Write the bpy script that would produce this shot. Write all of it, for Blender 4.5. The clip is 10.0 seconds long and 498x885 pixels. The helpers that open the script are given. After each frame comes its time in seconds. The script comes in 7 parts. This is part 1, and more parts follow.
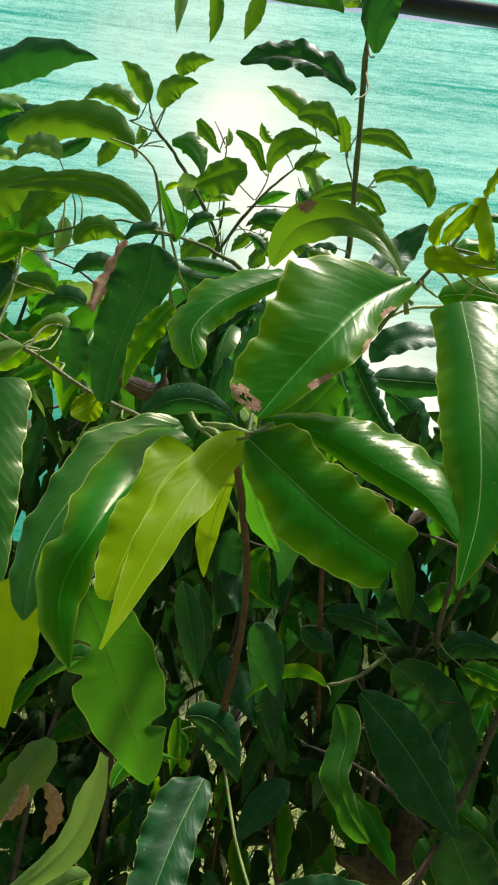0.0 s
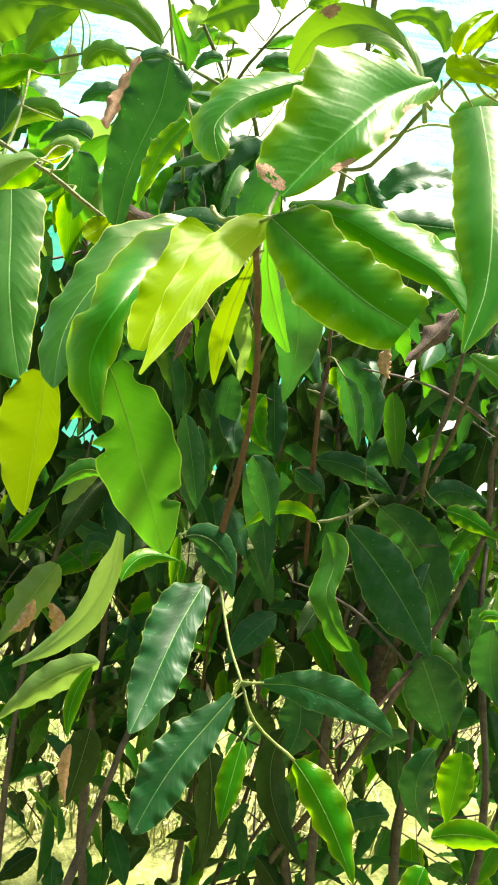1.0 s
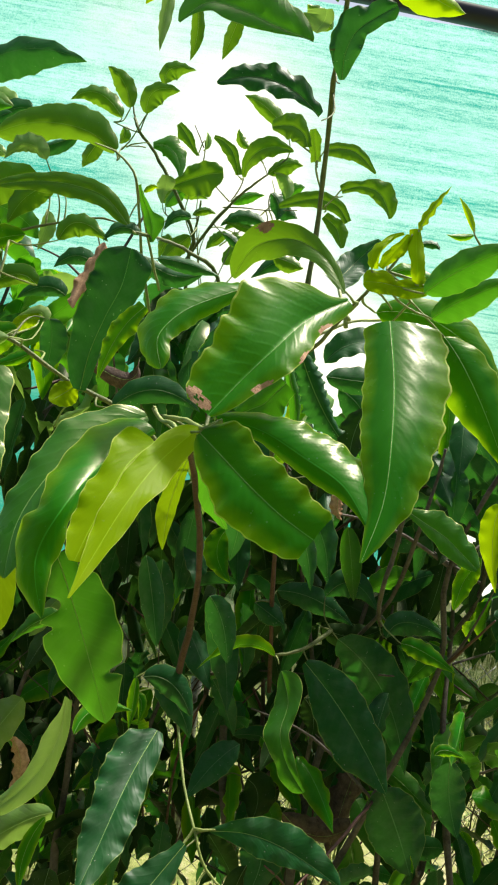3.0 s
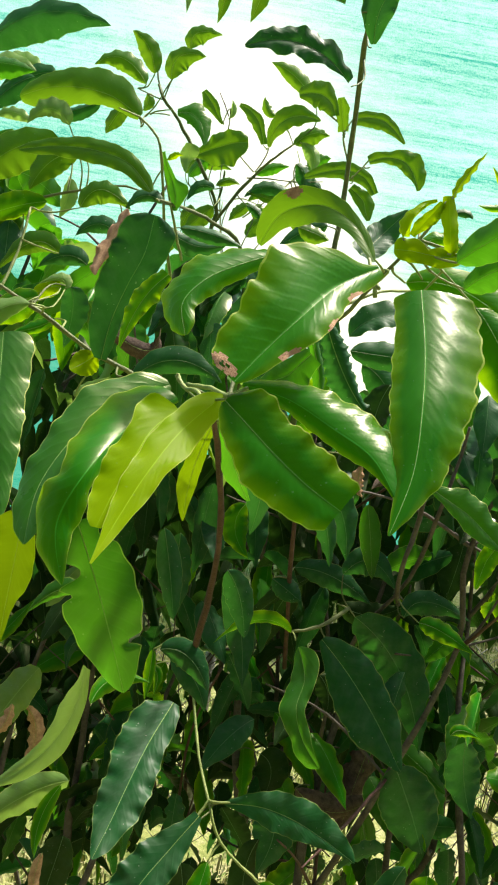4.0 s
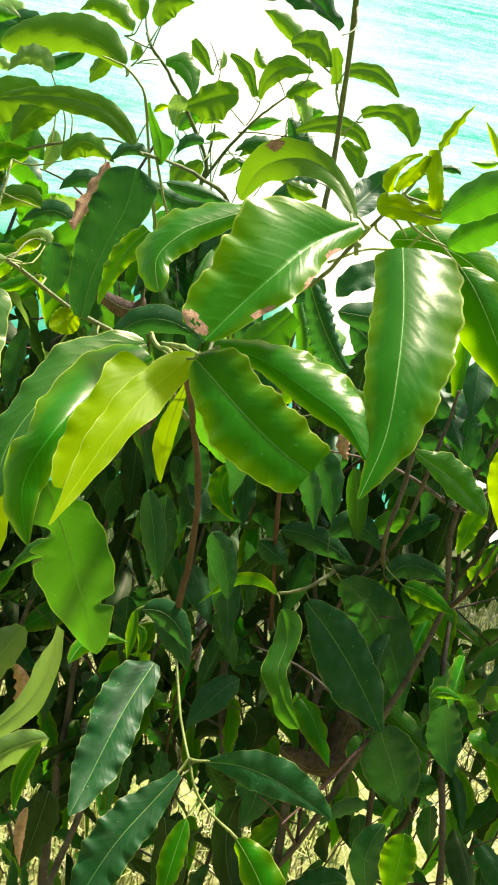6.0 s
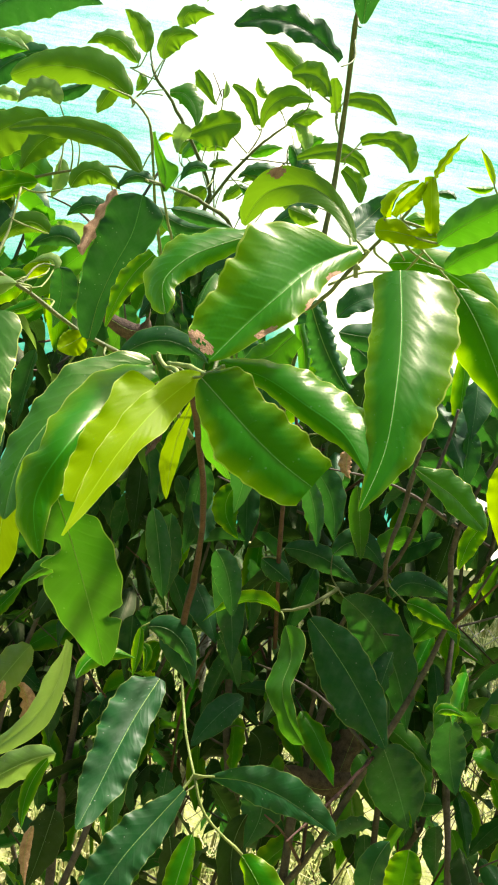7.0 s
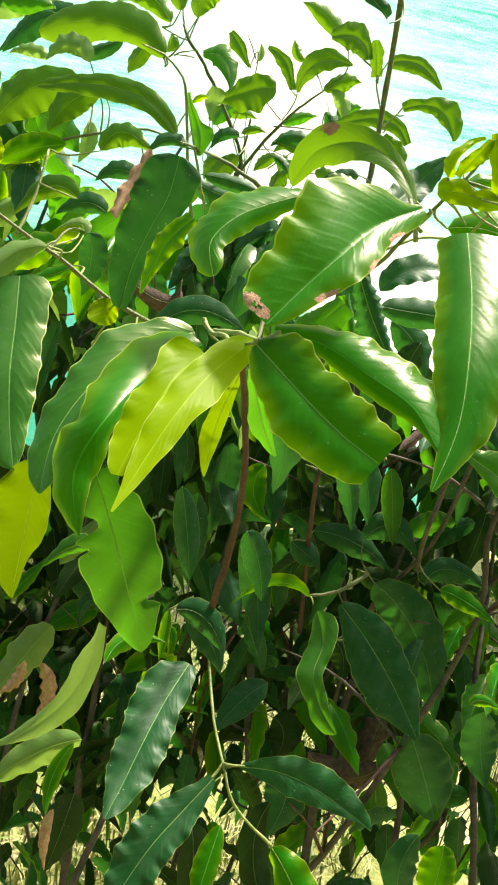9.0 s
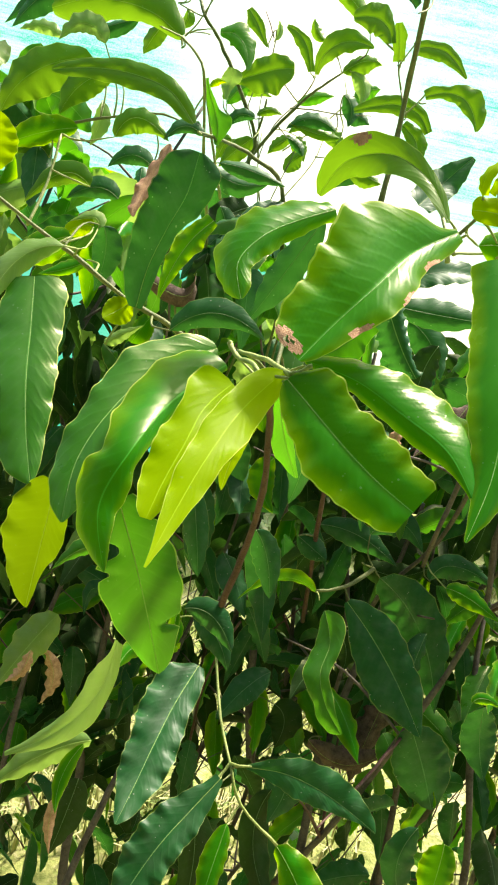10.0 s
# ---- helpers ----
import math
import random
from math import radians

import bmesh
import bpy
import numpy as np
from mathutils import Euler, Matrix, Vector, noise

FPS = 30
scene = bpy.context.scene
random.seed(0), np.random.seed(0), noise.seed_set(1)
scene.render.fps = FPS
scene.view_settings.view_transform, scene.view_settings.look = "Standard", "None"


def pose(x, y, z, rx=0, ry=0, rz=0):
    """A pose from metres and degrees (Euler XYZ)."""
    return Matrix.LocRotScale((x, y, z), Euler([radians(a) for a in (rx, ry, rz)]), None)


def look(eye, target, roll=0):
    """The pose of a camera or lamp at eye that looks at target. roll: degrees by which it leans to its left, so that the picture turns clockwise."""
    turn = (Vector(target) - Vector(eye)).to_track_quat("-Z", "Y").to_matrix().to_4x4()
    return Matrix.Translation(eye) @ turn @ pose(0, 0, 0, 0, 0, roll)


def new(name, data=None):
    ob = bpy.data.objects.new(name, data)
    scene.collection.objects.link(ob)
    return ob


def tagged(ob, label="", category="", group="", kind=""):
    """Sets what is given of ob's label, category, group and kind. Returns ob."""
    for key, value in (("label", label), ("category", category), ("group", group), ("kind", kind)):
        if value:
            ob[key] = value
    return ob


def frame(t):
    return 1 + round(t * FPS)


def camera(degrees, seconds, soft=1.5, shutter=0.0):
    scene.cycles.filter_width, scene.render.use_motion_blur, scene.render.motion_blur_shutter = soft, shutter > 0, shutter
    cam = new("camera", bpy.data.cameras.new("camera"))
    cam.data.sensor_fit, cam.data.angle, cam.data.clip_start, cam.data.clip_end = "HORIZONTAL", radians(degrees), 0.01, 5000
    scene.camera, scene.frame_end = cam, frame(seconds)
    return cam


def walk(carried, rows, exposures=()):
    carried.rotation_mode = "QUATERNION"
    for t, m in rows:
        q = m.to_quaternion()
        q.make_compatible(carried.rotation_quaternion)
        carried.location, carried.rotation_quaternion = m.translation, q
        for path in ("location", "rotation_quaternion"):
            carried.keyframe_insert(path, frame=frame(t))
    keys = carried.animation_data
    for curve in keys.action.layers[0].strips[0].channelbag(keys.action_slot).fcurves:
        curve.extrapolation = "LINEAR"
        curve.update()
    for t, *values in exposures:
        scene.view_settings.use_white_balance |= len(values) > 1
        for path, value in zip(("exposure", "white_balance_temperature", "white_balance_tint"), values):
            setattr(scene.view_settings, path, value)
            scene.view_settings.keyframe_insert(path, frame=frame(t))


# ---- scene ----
# ---------------------------------------------------------------- camera
cam = camera(36.3, 10.0, soft=2.05)
PATH = [
    (0, (0.0, 0.0, 1.5), (-0.032, 1.985, 1.261), 5.3),
    (0.5, (0.018, -0.013, 1.469), (0.002, 1.948, 1.077), 5.5),
    (1, (-0.011, -0.042, 1.435), (0.024, 1.894, 0.934), 7.8),
    (1.5, (-0.019, -0.06, 1.509), (-0.051, 1.92, 1.227), 8.0),
    (2, (-0.006, -0.08, 1.517), (-0.003, 1.904, 1.263), 8.3),
    (2.5, (0.001, -0.098, 1.523), (-0.018, 1.889, 1.294), 7.3),
    (2.7, (0.013, -0.087, 1.521), (0.045, 1.896, 1.265), 7.7),
    (3.8, (0.02, -0.075, 1.514), (0.036, 1.902, 1.215), 8.6),
    (4, (0.012, -0.07, 1.509), (0.014, 1.902, 1.176), 8.8),
    (4.5, (0.009, -0.056, 1.514), (0.031, 1.899, 1.094), 11.0),
    (5, (0.028, -0.058, 1.515), (0.055, 1.891, 1.068), 11.0),
    (5.5, (0.025, -0.059, 1.512), (0.053, 1.897, 1.095), 10.3),
    (5.7, (0.029, -0.059, 1.511), (0.058, 1.894, 1.082), 9.8),
    (6.8, (0.031, -0.067, 1.504), (0.034, 1.894, 1.116), 9.0),
    (7, (0.03, -0.077, 1.508), (0.032, 1.888, 1.135), 9.1),
    (7.5, (0.034, -0.068, 1.498), (0.052, 1.892, 1.101), 9.0),
    (8, (0.027, -0.058, 1.477), (0.021, 1.894, 1.041), 8.5),
    (8.5, (0.004, -0.062, 1.508), (-0.103, 1.906, 1.166), 9.8),
    (9, (0.003, -0.041, 1.49), (-0.014, 1.914, 1.069), 10.0),
    (9.5, (-0.021, -0.039, 1.507), (-0.021, 1.904, 1.031), 11.4),
    (10, (-0.025, -0.023, 1.527), (-0.011, 1.909, 1.012), 11.5),
]
EXPOSURES = [
    (0.0, 0.02, 6250, 8), (0.5, 0.72, 6700, 10), (1.0, 1.46, 6800, 10), (1.2, 1.49, 6800, 10), (1.5, 1.14, 6700, 10), (2.0, 0.46, 6500, 10), (2.7, 0.43, 6450, 10),
    (4.5, 0.74, 6700, 10), (5.7, 1.00, 6900, 10), (7.5, 1.02, 6800, 11), (8.5, 1.09, 6900, 11), (9.0, 1.04, 6900, 11), (10.0, 1.20, 6900, 11),
]
walk(cam, [(t, look(eye, target, roll)) for t, eye, target, roll in PATH], EXPOSURES)

# ---------------------------------------------------------------- daylight
SUN_EL, SUN_AZ = 61.0, 38.0          # degrees; azimuth from +y to the right
world = bpy.data.worlds.new("sky")
scene.world = world
world.use_nodes = True
wn = world.node_tree.nodes
sky = wn.new("ShaderNodeTexSky")
sky.sky_type, sky.sun_disc = "NISHITA", False
sky.sun_elevation, sky.sun_rotation = radians(SUN_EL), radians(SUN_AZ)
sky.dust_density, sky.air_density, sky.ozone_density = 5.0, 1.0, 1.0
wn["Background"].inputs["Strength"].default_value = 0.105
world.node_tree.links.new(sky.outputs[0], wn["Background"].inputs["Color"])

sun = new("sun", bpy.data.lights.new("sun", "SUN"))
sun.data.energy, sun.data.angle, sun.data.color = 5.0, radians(6.0), (1.0, 0.945, 0.83)
sun.matrix_world = look((0, 0, 0), (-math.sin(radians(SUN_AZ)) * math.cos(radians(SUN_EL)),
                                     -math.cos(radians(SUN_AZ)) * math.cos(radians(SUN_EL)), -math.sin(radians(SUN_EL))))


# ---------------------------------------------------------------- materials
def material(name):
    m = bpy.data.materials.new(name)
    m.use_nodes = True
    n = m.node_tree.nodes
    return m, n, m.node_tree.links, n["Principled BSDF"]


def ramp(nodes, links, fac, stops):
    r = nodes.new("ShaderNodeValToRGB")
    while len(r.color_ramp.elements) < len(stops):
        r.color_ramp.elements.new(0.5)
    for e, (p, c) in zip(r.color_ramp.elements, stops):
        e.position, e.color = p, (*c, 1)
    links.new(fac, r.inputs["Fac"])
    return r.outputs["Color"]


def maths(nodes, links, op, a, b=None):
    m = nodes.new("ShaderNodeMath")
    m.operation = op
    for k, v in enumerate((a, b)):
        if v is None:
            continue
        if isinstance(v, (int, float)):
            m.inputs[k].default_value = v
        else:
            links.new(v, m.inputs[k])
    return m.outputs[0]


def mixed(nodes, links, fac, a, b, blend="MIX"):
    m = nodes.new("ShaderNodeMix")
    m.data_type, m.blend_type = "RGBA", blend
    for k, v in ((0, fac), (6, a), (7, b)):
        if isinstance(v, (int, float)):
            m.inputs[k].default_value = v
        elif isinstance(v, tuple):
            m.inputs[k].default_value = (*v, 1)
        else:
            links.new(v, m.inputs[k])
    return m.outputs[2]


def noise_of(nodes, links, vector, scale, detail=4.0, rough=0.55):
    t = nodes.new("ShaderNodeTexNoise")
    t.inputs["Scale"].default_value, t.inputs["Detail"].default_value, t.inputs["Roughness"].default_value = scale, detail, rough
    links.new(vector, t.inputs["Vector"])
    return t.outputs[0]


def leaf_material(name, dark, light, glow, share, rough, specks=0.35, dust=0.0, veiny=1.0, gloss=0.55, rim=0.75, margin=0.0, wax=(1.0, 0.93, 0.56)):
    """Waxy leaf: side veins along the blade, mottling, small pale specks, light passing through the blade."""
    m, n, l, bsdf = material(name)
    uv = n.new("ShaderNodeUVMap").outputs[0]
    sep = n.new("ShaderNodeSeparateXYZ")
    l.new(uv, sep.inputs[0])
    across = maths(n, l, "ABSOLUTE", maths(n, l, "SUBTRACT", sep.outputs[0], 0.5))
    obj = n.new("ShaderNodeTexCoord").outputs["Object"]
    info = n.new("ShaderNodeObjectInfo").outputs["Random"]
    wob = maths(n, l, "MULTIPLY", noise_of(n, l, obj, 60.0, 2.0), 0.05)
    along = maths(n, l, "SUBTRACT", maths(n, l, "ADD", sep.outputs[1], wob), maths(n, l, "MULTIPLY", across, 0.32))
    wave = maths(n, l, "SINE", maths(n, l, "MULTIPLY", along, 88.0))
    vein = maths(n, l, "POWER", maths(n, l, "MULTIPLY", maths(n, l, "ADD", wave, 1.0), 0.5), 7.0)
    fine = noise_of(n, l, obj, 420.0, 3.0)
    patch = noise_of(n, l, obj, 34.0, 4.0)
    island = n.new("ShaderNodeNewGeometry").outputs["Random Per Island"]
    hue = maths(n, l, "ADD", maths(n, l, "MULTIPLY", patch, 0.75), maths(n, l, "MULTIPLY", maths(n, l, "ADD", info, island), 0.22))
    base = ramp(n, l, hue, [(0.3, dark), (0.8, light)])
    base = mixed(n, l, maths(n, l, "MULTIPLY", vein, 0.12 * veiny), base, tuple(min(1.0, 1.6 * c + 0.03) for c in light))
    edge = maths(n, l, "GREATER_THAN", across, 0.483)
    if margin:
        # uneven yellow margin; light shining through the blade is put into this colour too
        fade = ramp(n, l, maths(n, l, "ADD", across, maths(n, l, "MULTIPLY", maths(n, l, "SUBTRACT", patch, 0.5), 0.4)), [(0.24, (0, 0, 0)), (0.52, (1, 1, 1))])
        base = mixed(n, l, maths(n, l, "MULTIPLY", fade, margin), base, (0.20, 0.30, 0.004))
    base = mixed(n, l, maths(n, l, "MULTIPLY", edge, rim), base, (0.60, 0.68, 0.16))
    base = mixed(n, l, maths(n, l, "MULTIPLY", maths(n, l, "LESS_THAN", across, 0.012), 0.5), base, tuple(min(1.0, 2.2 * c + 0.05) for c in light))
    vor = n.new("ShaderNodeTexVoronoi")
    vor.inputs["Scale"].default_value = 170.0
    l.new(obj, vor.inputs["Vector"])
    some = maths(n, l, "GREATER_THAN", noise_of(n, l, obj, 45.0, 1.0), 0.55)
    speck = maths(n, l, "MULTIPLY", maths(n, l, "LESS_THAN", vor.outputs["Distance"], maths(n, l, "MULTIPLY", noise_of(n, l, obj, 160.0, 1.0), 0.22)), maths(n, l, "MULTIPLY", some, specks))
    base = mixed(n, l, speck, base, (0.38, 0.42, 0.32))
    if dust:
        film = maths(n, l, "MULTIPLY", ramp(n, l, noise_of(n, l, obj, 75.0, 5.0), [(0.42, (0, 0, 0)), (0.7, (1, 1, 1))]), dust)
        base = mixed(n, l, film, base, (0.36, 0.38, 0.32))
    l.new(base, bsdf.inputs["Base Color"])
    bsdf.inputs["Specular IOR Level"].default_value = gloss
    bsdf.inputs["Specular Tint"].default_value = (*wax, 1)
    l.new(maths(n, l, "ADD", maths(n, l, "MULTIPLY", patch, 0.22), rough - 0.11), bsdf.inputs["Roughness"])
    bump = n.new("ShaderNodeBump")
    bump.inputs["Strength"].default_value, bump.inputs["Distance"].default_value = 0.45, 0.0004
    pucker = noise_of(n, l, obj, 95.0, 2.0)
    relief = maths(n, l, "ADD", maths(n, l, "MULTIPLY", vein, -1.1 * veiny), maths(n, l, "MULTIPLY", fine, 0.3))
    l.new(maths(n, l, "ADD", relief, maths(n, l, "MULTIPLY", pucker, 0.5)), bump.inputs["Height"])
    l.new(bump.outputs[0], bsdf.inputs["Normal"])
    tr = n.new("ShaderNodeBsdfTranslucent")
    through_col = mixed(n, l, maths(n, l, "MULTIPLY", patch, 0.5), glow, tuple(0.72 * c for c in glow))
    through_col = mixed(n, l, maths(n, l, "MULTIPLY", vein, 0.2 * veiny), through_col, tuple(min(1.0, 1.3 * c) for c in glow))
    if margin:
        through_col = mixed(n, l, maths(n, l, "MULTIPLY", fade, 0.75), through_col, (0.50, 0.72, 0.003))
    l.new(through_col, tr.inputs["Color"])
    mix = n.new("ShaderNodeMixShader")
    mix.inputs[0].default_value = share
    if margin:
        # more light passes through towards the yellow margin
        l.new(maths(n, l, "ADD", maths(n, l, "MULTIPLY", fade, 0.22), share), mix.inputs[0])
    l.new(bsdf.outputs[0], mix.inputs[1])
    l.new(tr.outputs[0], mix.inputs[2])
    l.new(mix.outputs[0], n["Material Output"].inputs["Surface"])
    return m


YOUNG = leaf_material("young_leaf", (0.15, 0.27, 0.002), (0.23, 0.36, 0.003), (0.54, 0.77, 0.002), 0.52, 0.38, 0.12, veiny=0.15, gloss=0.055)
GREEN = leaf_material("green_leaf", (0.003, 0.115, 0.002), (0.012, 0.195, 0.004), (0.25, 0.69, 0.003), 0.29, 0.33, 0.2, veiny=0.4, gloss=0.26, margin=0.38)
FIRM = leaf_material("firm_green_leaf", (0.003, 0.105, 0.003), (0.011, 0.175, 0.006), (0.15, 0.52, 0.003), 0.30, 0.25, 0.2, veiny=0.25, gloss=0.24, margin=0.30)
FAR = leaf_material("thin_green_leaf", (0.018, 0.110, 0.006), (0.045, 0.165, 0.012), (0.25, 0.48, 0.010), 0.38, 0.33, 0.3, veiny=0.3, gloss=0.42, rim=0.45)
YELLOWING = leaf_material("yellowing_leaf", (0.10, 0.16, 0.003), (0.15, 0.22, 0.004), (0.22, 0.35, 0.002), 0.42, 0.40, 0.12, veiny=0.4, gloss=0.10, rim=0.4)
MID = leaf_material("dull_green_leaf", (0.011, 0.095, 0.008), (0.032, 0.155, 0.015), (0.14, 0.52, 0.008), 0.36, 0.31, 0.3, 0.05, veiny=0.5, gloss=0.6)
DARK = leaf_material("dark_leaf", (0.007, 0.070, 0.017), (0.019, 0.115, 0.031), (0.06, 0.29, 0.022), 0.26, 0.44, 0.7, 0.09, veiny=0.5, gloss=0.27, rim=0.28, wax=(1.0, 1.0, 1.0))
PALE = leaf_material("dusty_leaf", (0.09, 0.22, 0.035), (0.20, 0.36, 0.09), (0.42, 0.68, 0.09), 0.34, 0.38, 0.5, 0.18, veiny=0.4, gloss=0.6)
# inner hedge leaves: the hedge's own shade is put into a near-black colour
DEEP = leaf_material("shaded_inner_leaf", (0.005, 0.030, 0.005), (0.014, 0.054, 0.009), (0.04, 0.12, 0.010), 0.24, 0.5, 0.4, 0.04, veiny=0.5, gloss=0.28, rim=0.12)


def bark_material(name, dark, light, scale, rough=0.75):
    m, n, l, bsdf = material(name)
    obj = n.new("ShaderNodeTexCoord").outputs["Object"]
    a = noise_of(n, l, obj, scale, 6.0, 0.65)
    b = noise_of(n, l, obj, scale * 7, 3.0)
    l.new(ramp(n, l, maths(n, l, "ADD", maths(n, l, "MULTIPLY", a, 0.7), maths(n, l, "MULTIPLY", b, 0.3)), [(0.35, dark), (0.65, light)]), bsdf.inputs["Base Color"])
    bsdf.inputs["Roughness"].default_value = rough
    bump = n.new("ShaderNodeBump")
    bump.inputs["Strength"].default_value, bump.inputs["Distance"].default_value = 0.6, 0.002
    l.new(b, bump.inputs["Height"])
    l.new(bump.outputs[0], bsdf.inputs["Normal"])
    return m


BARK = bark_material("grey_bark", (0.045, 0.036, 0.028), (0.17, 0.14, 0.11), 40)
BROWN = bark_material("brown_bark", (0.05, 0.022, 0.016), (0.15, 0.068, 0.05), 60, 0.6)
SHOOT = bark_material("green_shoot", (0.20, 0.28, 0.06), (0.40, 0.46, 0.15), 70, 0.5)
OLIVE = bark_material("olive_shoot", (0.10, 0.135, 0.035), (0.23, 0.26, 0.09), 70, 0.55)
RIB = bark_material("leaf_rib", (0.24, 0.40, 0.06), (0.38, 0.54, 0.14), 90, 0.45)
RIBD = bark_material("dark_leaf_rib", (0.09, 0.20, 0.05), (0.17, 0.30, 0.10), 90, 0.45)
WITHER = bark_material("withered_leaf", (0.05, 0.03, 0.02), (0.20, 0.13, 0.09), 90, 0.8)
DEAD = bark_material("dead_tissue", (0.38, 0.19, 0.09), (0.74, 0.47, 0.27), 160, 0.8)


# ---------------------------------------------------------------- building helpers
def linked(name, bm, mat, parent=None, label="", smooth=True):
    me = bpy.data.meshes.new(name)
    bm.to_mesh(me)
    bm.free()
    me.materials.append(mat)
    if smooth:
        me.polygons.foreach_set("use_smooth", [True] * len(me.polygons))
    ob = new(name, me)
    ob.parent = parent
    return tagged(ob, label)


def thing(name, label, category, group="", kind="", at=(0, 0, 0)):
    ob = new(name)
    ob.empty_display_size = 0.05
    ob.location = at
    return tagged(ob, label, category, group, kind)


def tube(bm, pts, radii, sides=6):
    """A round tapered tube along points."""
    rings, up = [], Vector((0.31, 0.87, 0.23))
    for k, p in enumerate(pts):
        t = (pts[min(k + 1, len(pts) - 1)] - pts[max(k - 1, 0)]).normalized()
        a = t.cross(up).normalized()
        b = t.cross(a)
        rings.append([bm.verts.new(p + radii[k] * (math.cos(2 * math.pi * i / sides) * a + math.sin(2 * math.pi * i / sides) * b)) for i in range(sides)])
    for r, s in zip(rings, rings[1:]):
        for i in range(sides):
            bm.faces.new((r[i], r[(i + 1) % sides], s[(i + 1) % sides], s[i]))
    bm.faces.new(rings[0][::-1])
    bm.faces.new(rings[-1])


def smooth_line(pts, steps=4):
    """A Catmull-Rom line through points."""
    v = [Vector(p) for p in pts]
    out = []
    for k in range(len(v) - 1):
        p0, p1, p2, p3 = v[max(k - 1, 0)], v[k], v[k + 1], v[min(k + 2, len(v) - 1)]
        for j in range(steps):
            t = j / steps
            out.append(0.5 * (2 * p1 + (p2 - p0) * t + (2 * p0 - 5 * p1 + 4 * p2 - p3) * t * t + (3 * p1 - p0 - 3 * p2 + p3) * t ** 3))
    return out + [v[-1]]


def twig(parent, mat, pts, r0, r1, name="twig", knots=0.12):
    """A woody or green stem through points, with slight knots."""
    line = smooth_line(pts)
    n = len(line) - 1
    rnd = random.Random(int(1e4 * abs(line[0].x + 3 * line[0].z)) + n)
    radii = [(r0 + (r1 - r0) * k / n) * (1 + knots * rnd.uniform(-1, 1.3)) for k in range(n + 1)]
    line = [p + Vector((rnd.uniform(-1, 1), rnd.uniform(-1, 1), rnd.uniform(-1, 1))) * 0.25 * r for p, r in zip(line, radii)]
    bm = bmesh.new()
    tube(bm, line, radii, 7)
    return linked(name, bm, mat, parent)


def profile(s, blunt, belly=0.88):
    """Half width along the blade, 0 at base and tip, 1 at the widest."""
    w = math.sin(math.pi * min(1.0, s) ** belly) ** 0.62
    taper = 1 - (1 - blunt) * max(0.0, (s - 0.60) / 0.40) ** 1.3 * 0.66
    return w * taper


def blade(bm, base, mid, tip, left, right, wave, count, twist, blunt, bow, bites=(), spots=(), steps=18, cols=4, seed=0, belly=0.88, full=0.0, nips=()):
    """A leaf blade: a bent spine, two halves at their own angles, wavy edges. left and right: (half width, degrees round the spine)."""
    base, mid, tip = Vector(base), Vector(mid), Vector(tip)
    ctrl = 2 * mid - 0.5 * (base + tip)
    rnd = random.Random(seed)
    uv = bm.loops.layers.uv.verify()
    axis = (tip - base).normalized()
    e1m = axis.cross(Vector((0, 1, 0))).normalized()
    spine, rows, coords = [], [], {}
    ph = (rnd.uniform(0, 6.28), rnd.uniform(0, 6.28))
    for k in range(steps + 1):
        s = k / steps
        p = (1 - s) ** 2 * base + 2 * s * (1 - s) * ctrl + s * s * tip
        t = ((1 - s) * (ctrl - base) + s * (tip - ctrl)).normalized()
        e1 = (e1m - t * e1m.dot(t)).normalized()
        e2 = t.cross(e1)
        spine.append((p, t, e1, e2))
        row = []
        for side, (w, ang) in enumerate((left, right)):
            half = []
            for c in range(1, cols + 1):
                u = c / cols
                # the halves lift or droop a little towards the edge
                a = radians(ang + twist * (s - 0.5) + (1 if side else -1) * bow * (u - 0.5))
                h = math.cos(a) * e1 + math.sin(a) * e2
                nrm = t.cross(h)
                f = profile(full + s * (1 - full), blunt, belly)
                for ns, s0, ds, deep in nips:
                    if ns == side:
                        f *= 1 - deep * math.exp(-abs((s - s0) / ds) ** 3)
                ripple = math.sin(2 * math.pi * count * s + ph[side] + 1.3 * math.sin(5 * s + ph[1 - side]))
                jag = 1 + 0.035 * math.sin(2 * math.pi * (2.7 * count) * s + 2 * ph[side]) * u
                swell = 0.007 * math.sin(2 * math.pi * (1.7 * count) * s + 2.1 * ph[1 - side] + 4 * u) * math.sin(math.pi * min(1.0, u)) * min(1.0, 2 * f)
                q = p + nrm * (w * swell) + h * (w * f * u * jag) + nrm * (wave * w * ripple * u ** 2.2 * min(1.0, 2.2 * f))
                half.append(bm.verts.new(q))
                coords[half[-1]] = (0.5 + (0.5 if side else -0.5) * u, s)
            row.append(half)
        cv = bm.verts.new(p)
        coords[cv] = (0.5, s)
        rows.append(row[0][::-1] + [cv] + row[1])
    for k in range(steps):
        for j in range(2 * cols):
            s, u = (k + 0.5) / steps, (j + 0.5) / cols - 1
            if any((s - bs) ** 2 / (ds * ds) + (u - bu) ** 2 / (du * du) < 1 for bs, bu, ds, du in bites):
                continue
            f = bm.faces.new((rows[k][j], rows[k][j + 1], rows[k + 1][j + 1], rows[k + 1][j]))
            if any((s - bs) ** 2 / (ds * ds) + (u - bu) ** 2 / (du * du) < 1 + 0.4 * math.sin(53 * s + 9 * u) for bs, bu, ds, du in spots):
                f.material_index = 1
            for loop in f.loops:
                loop[uv].uv = coords[loop.vert]
    loose = [v for v in bm.verts if not v.link_faces]
    for v in loose:
        bm.verts.remove(v)
    return spine


SHRUB = []
RIBS = {}


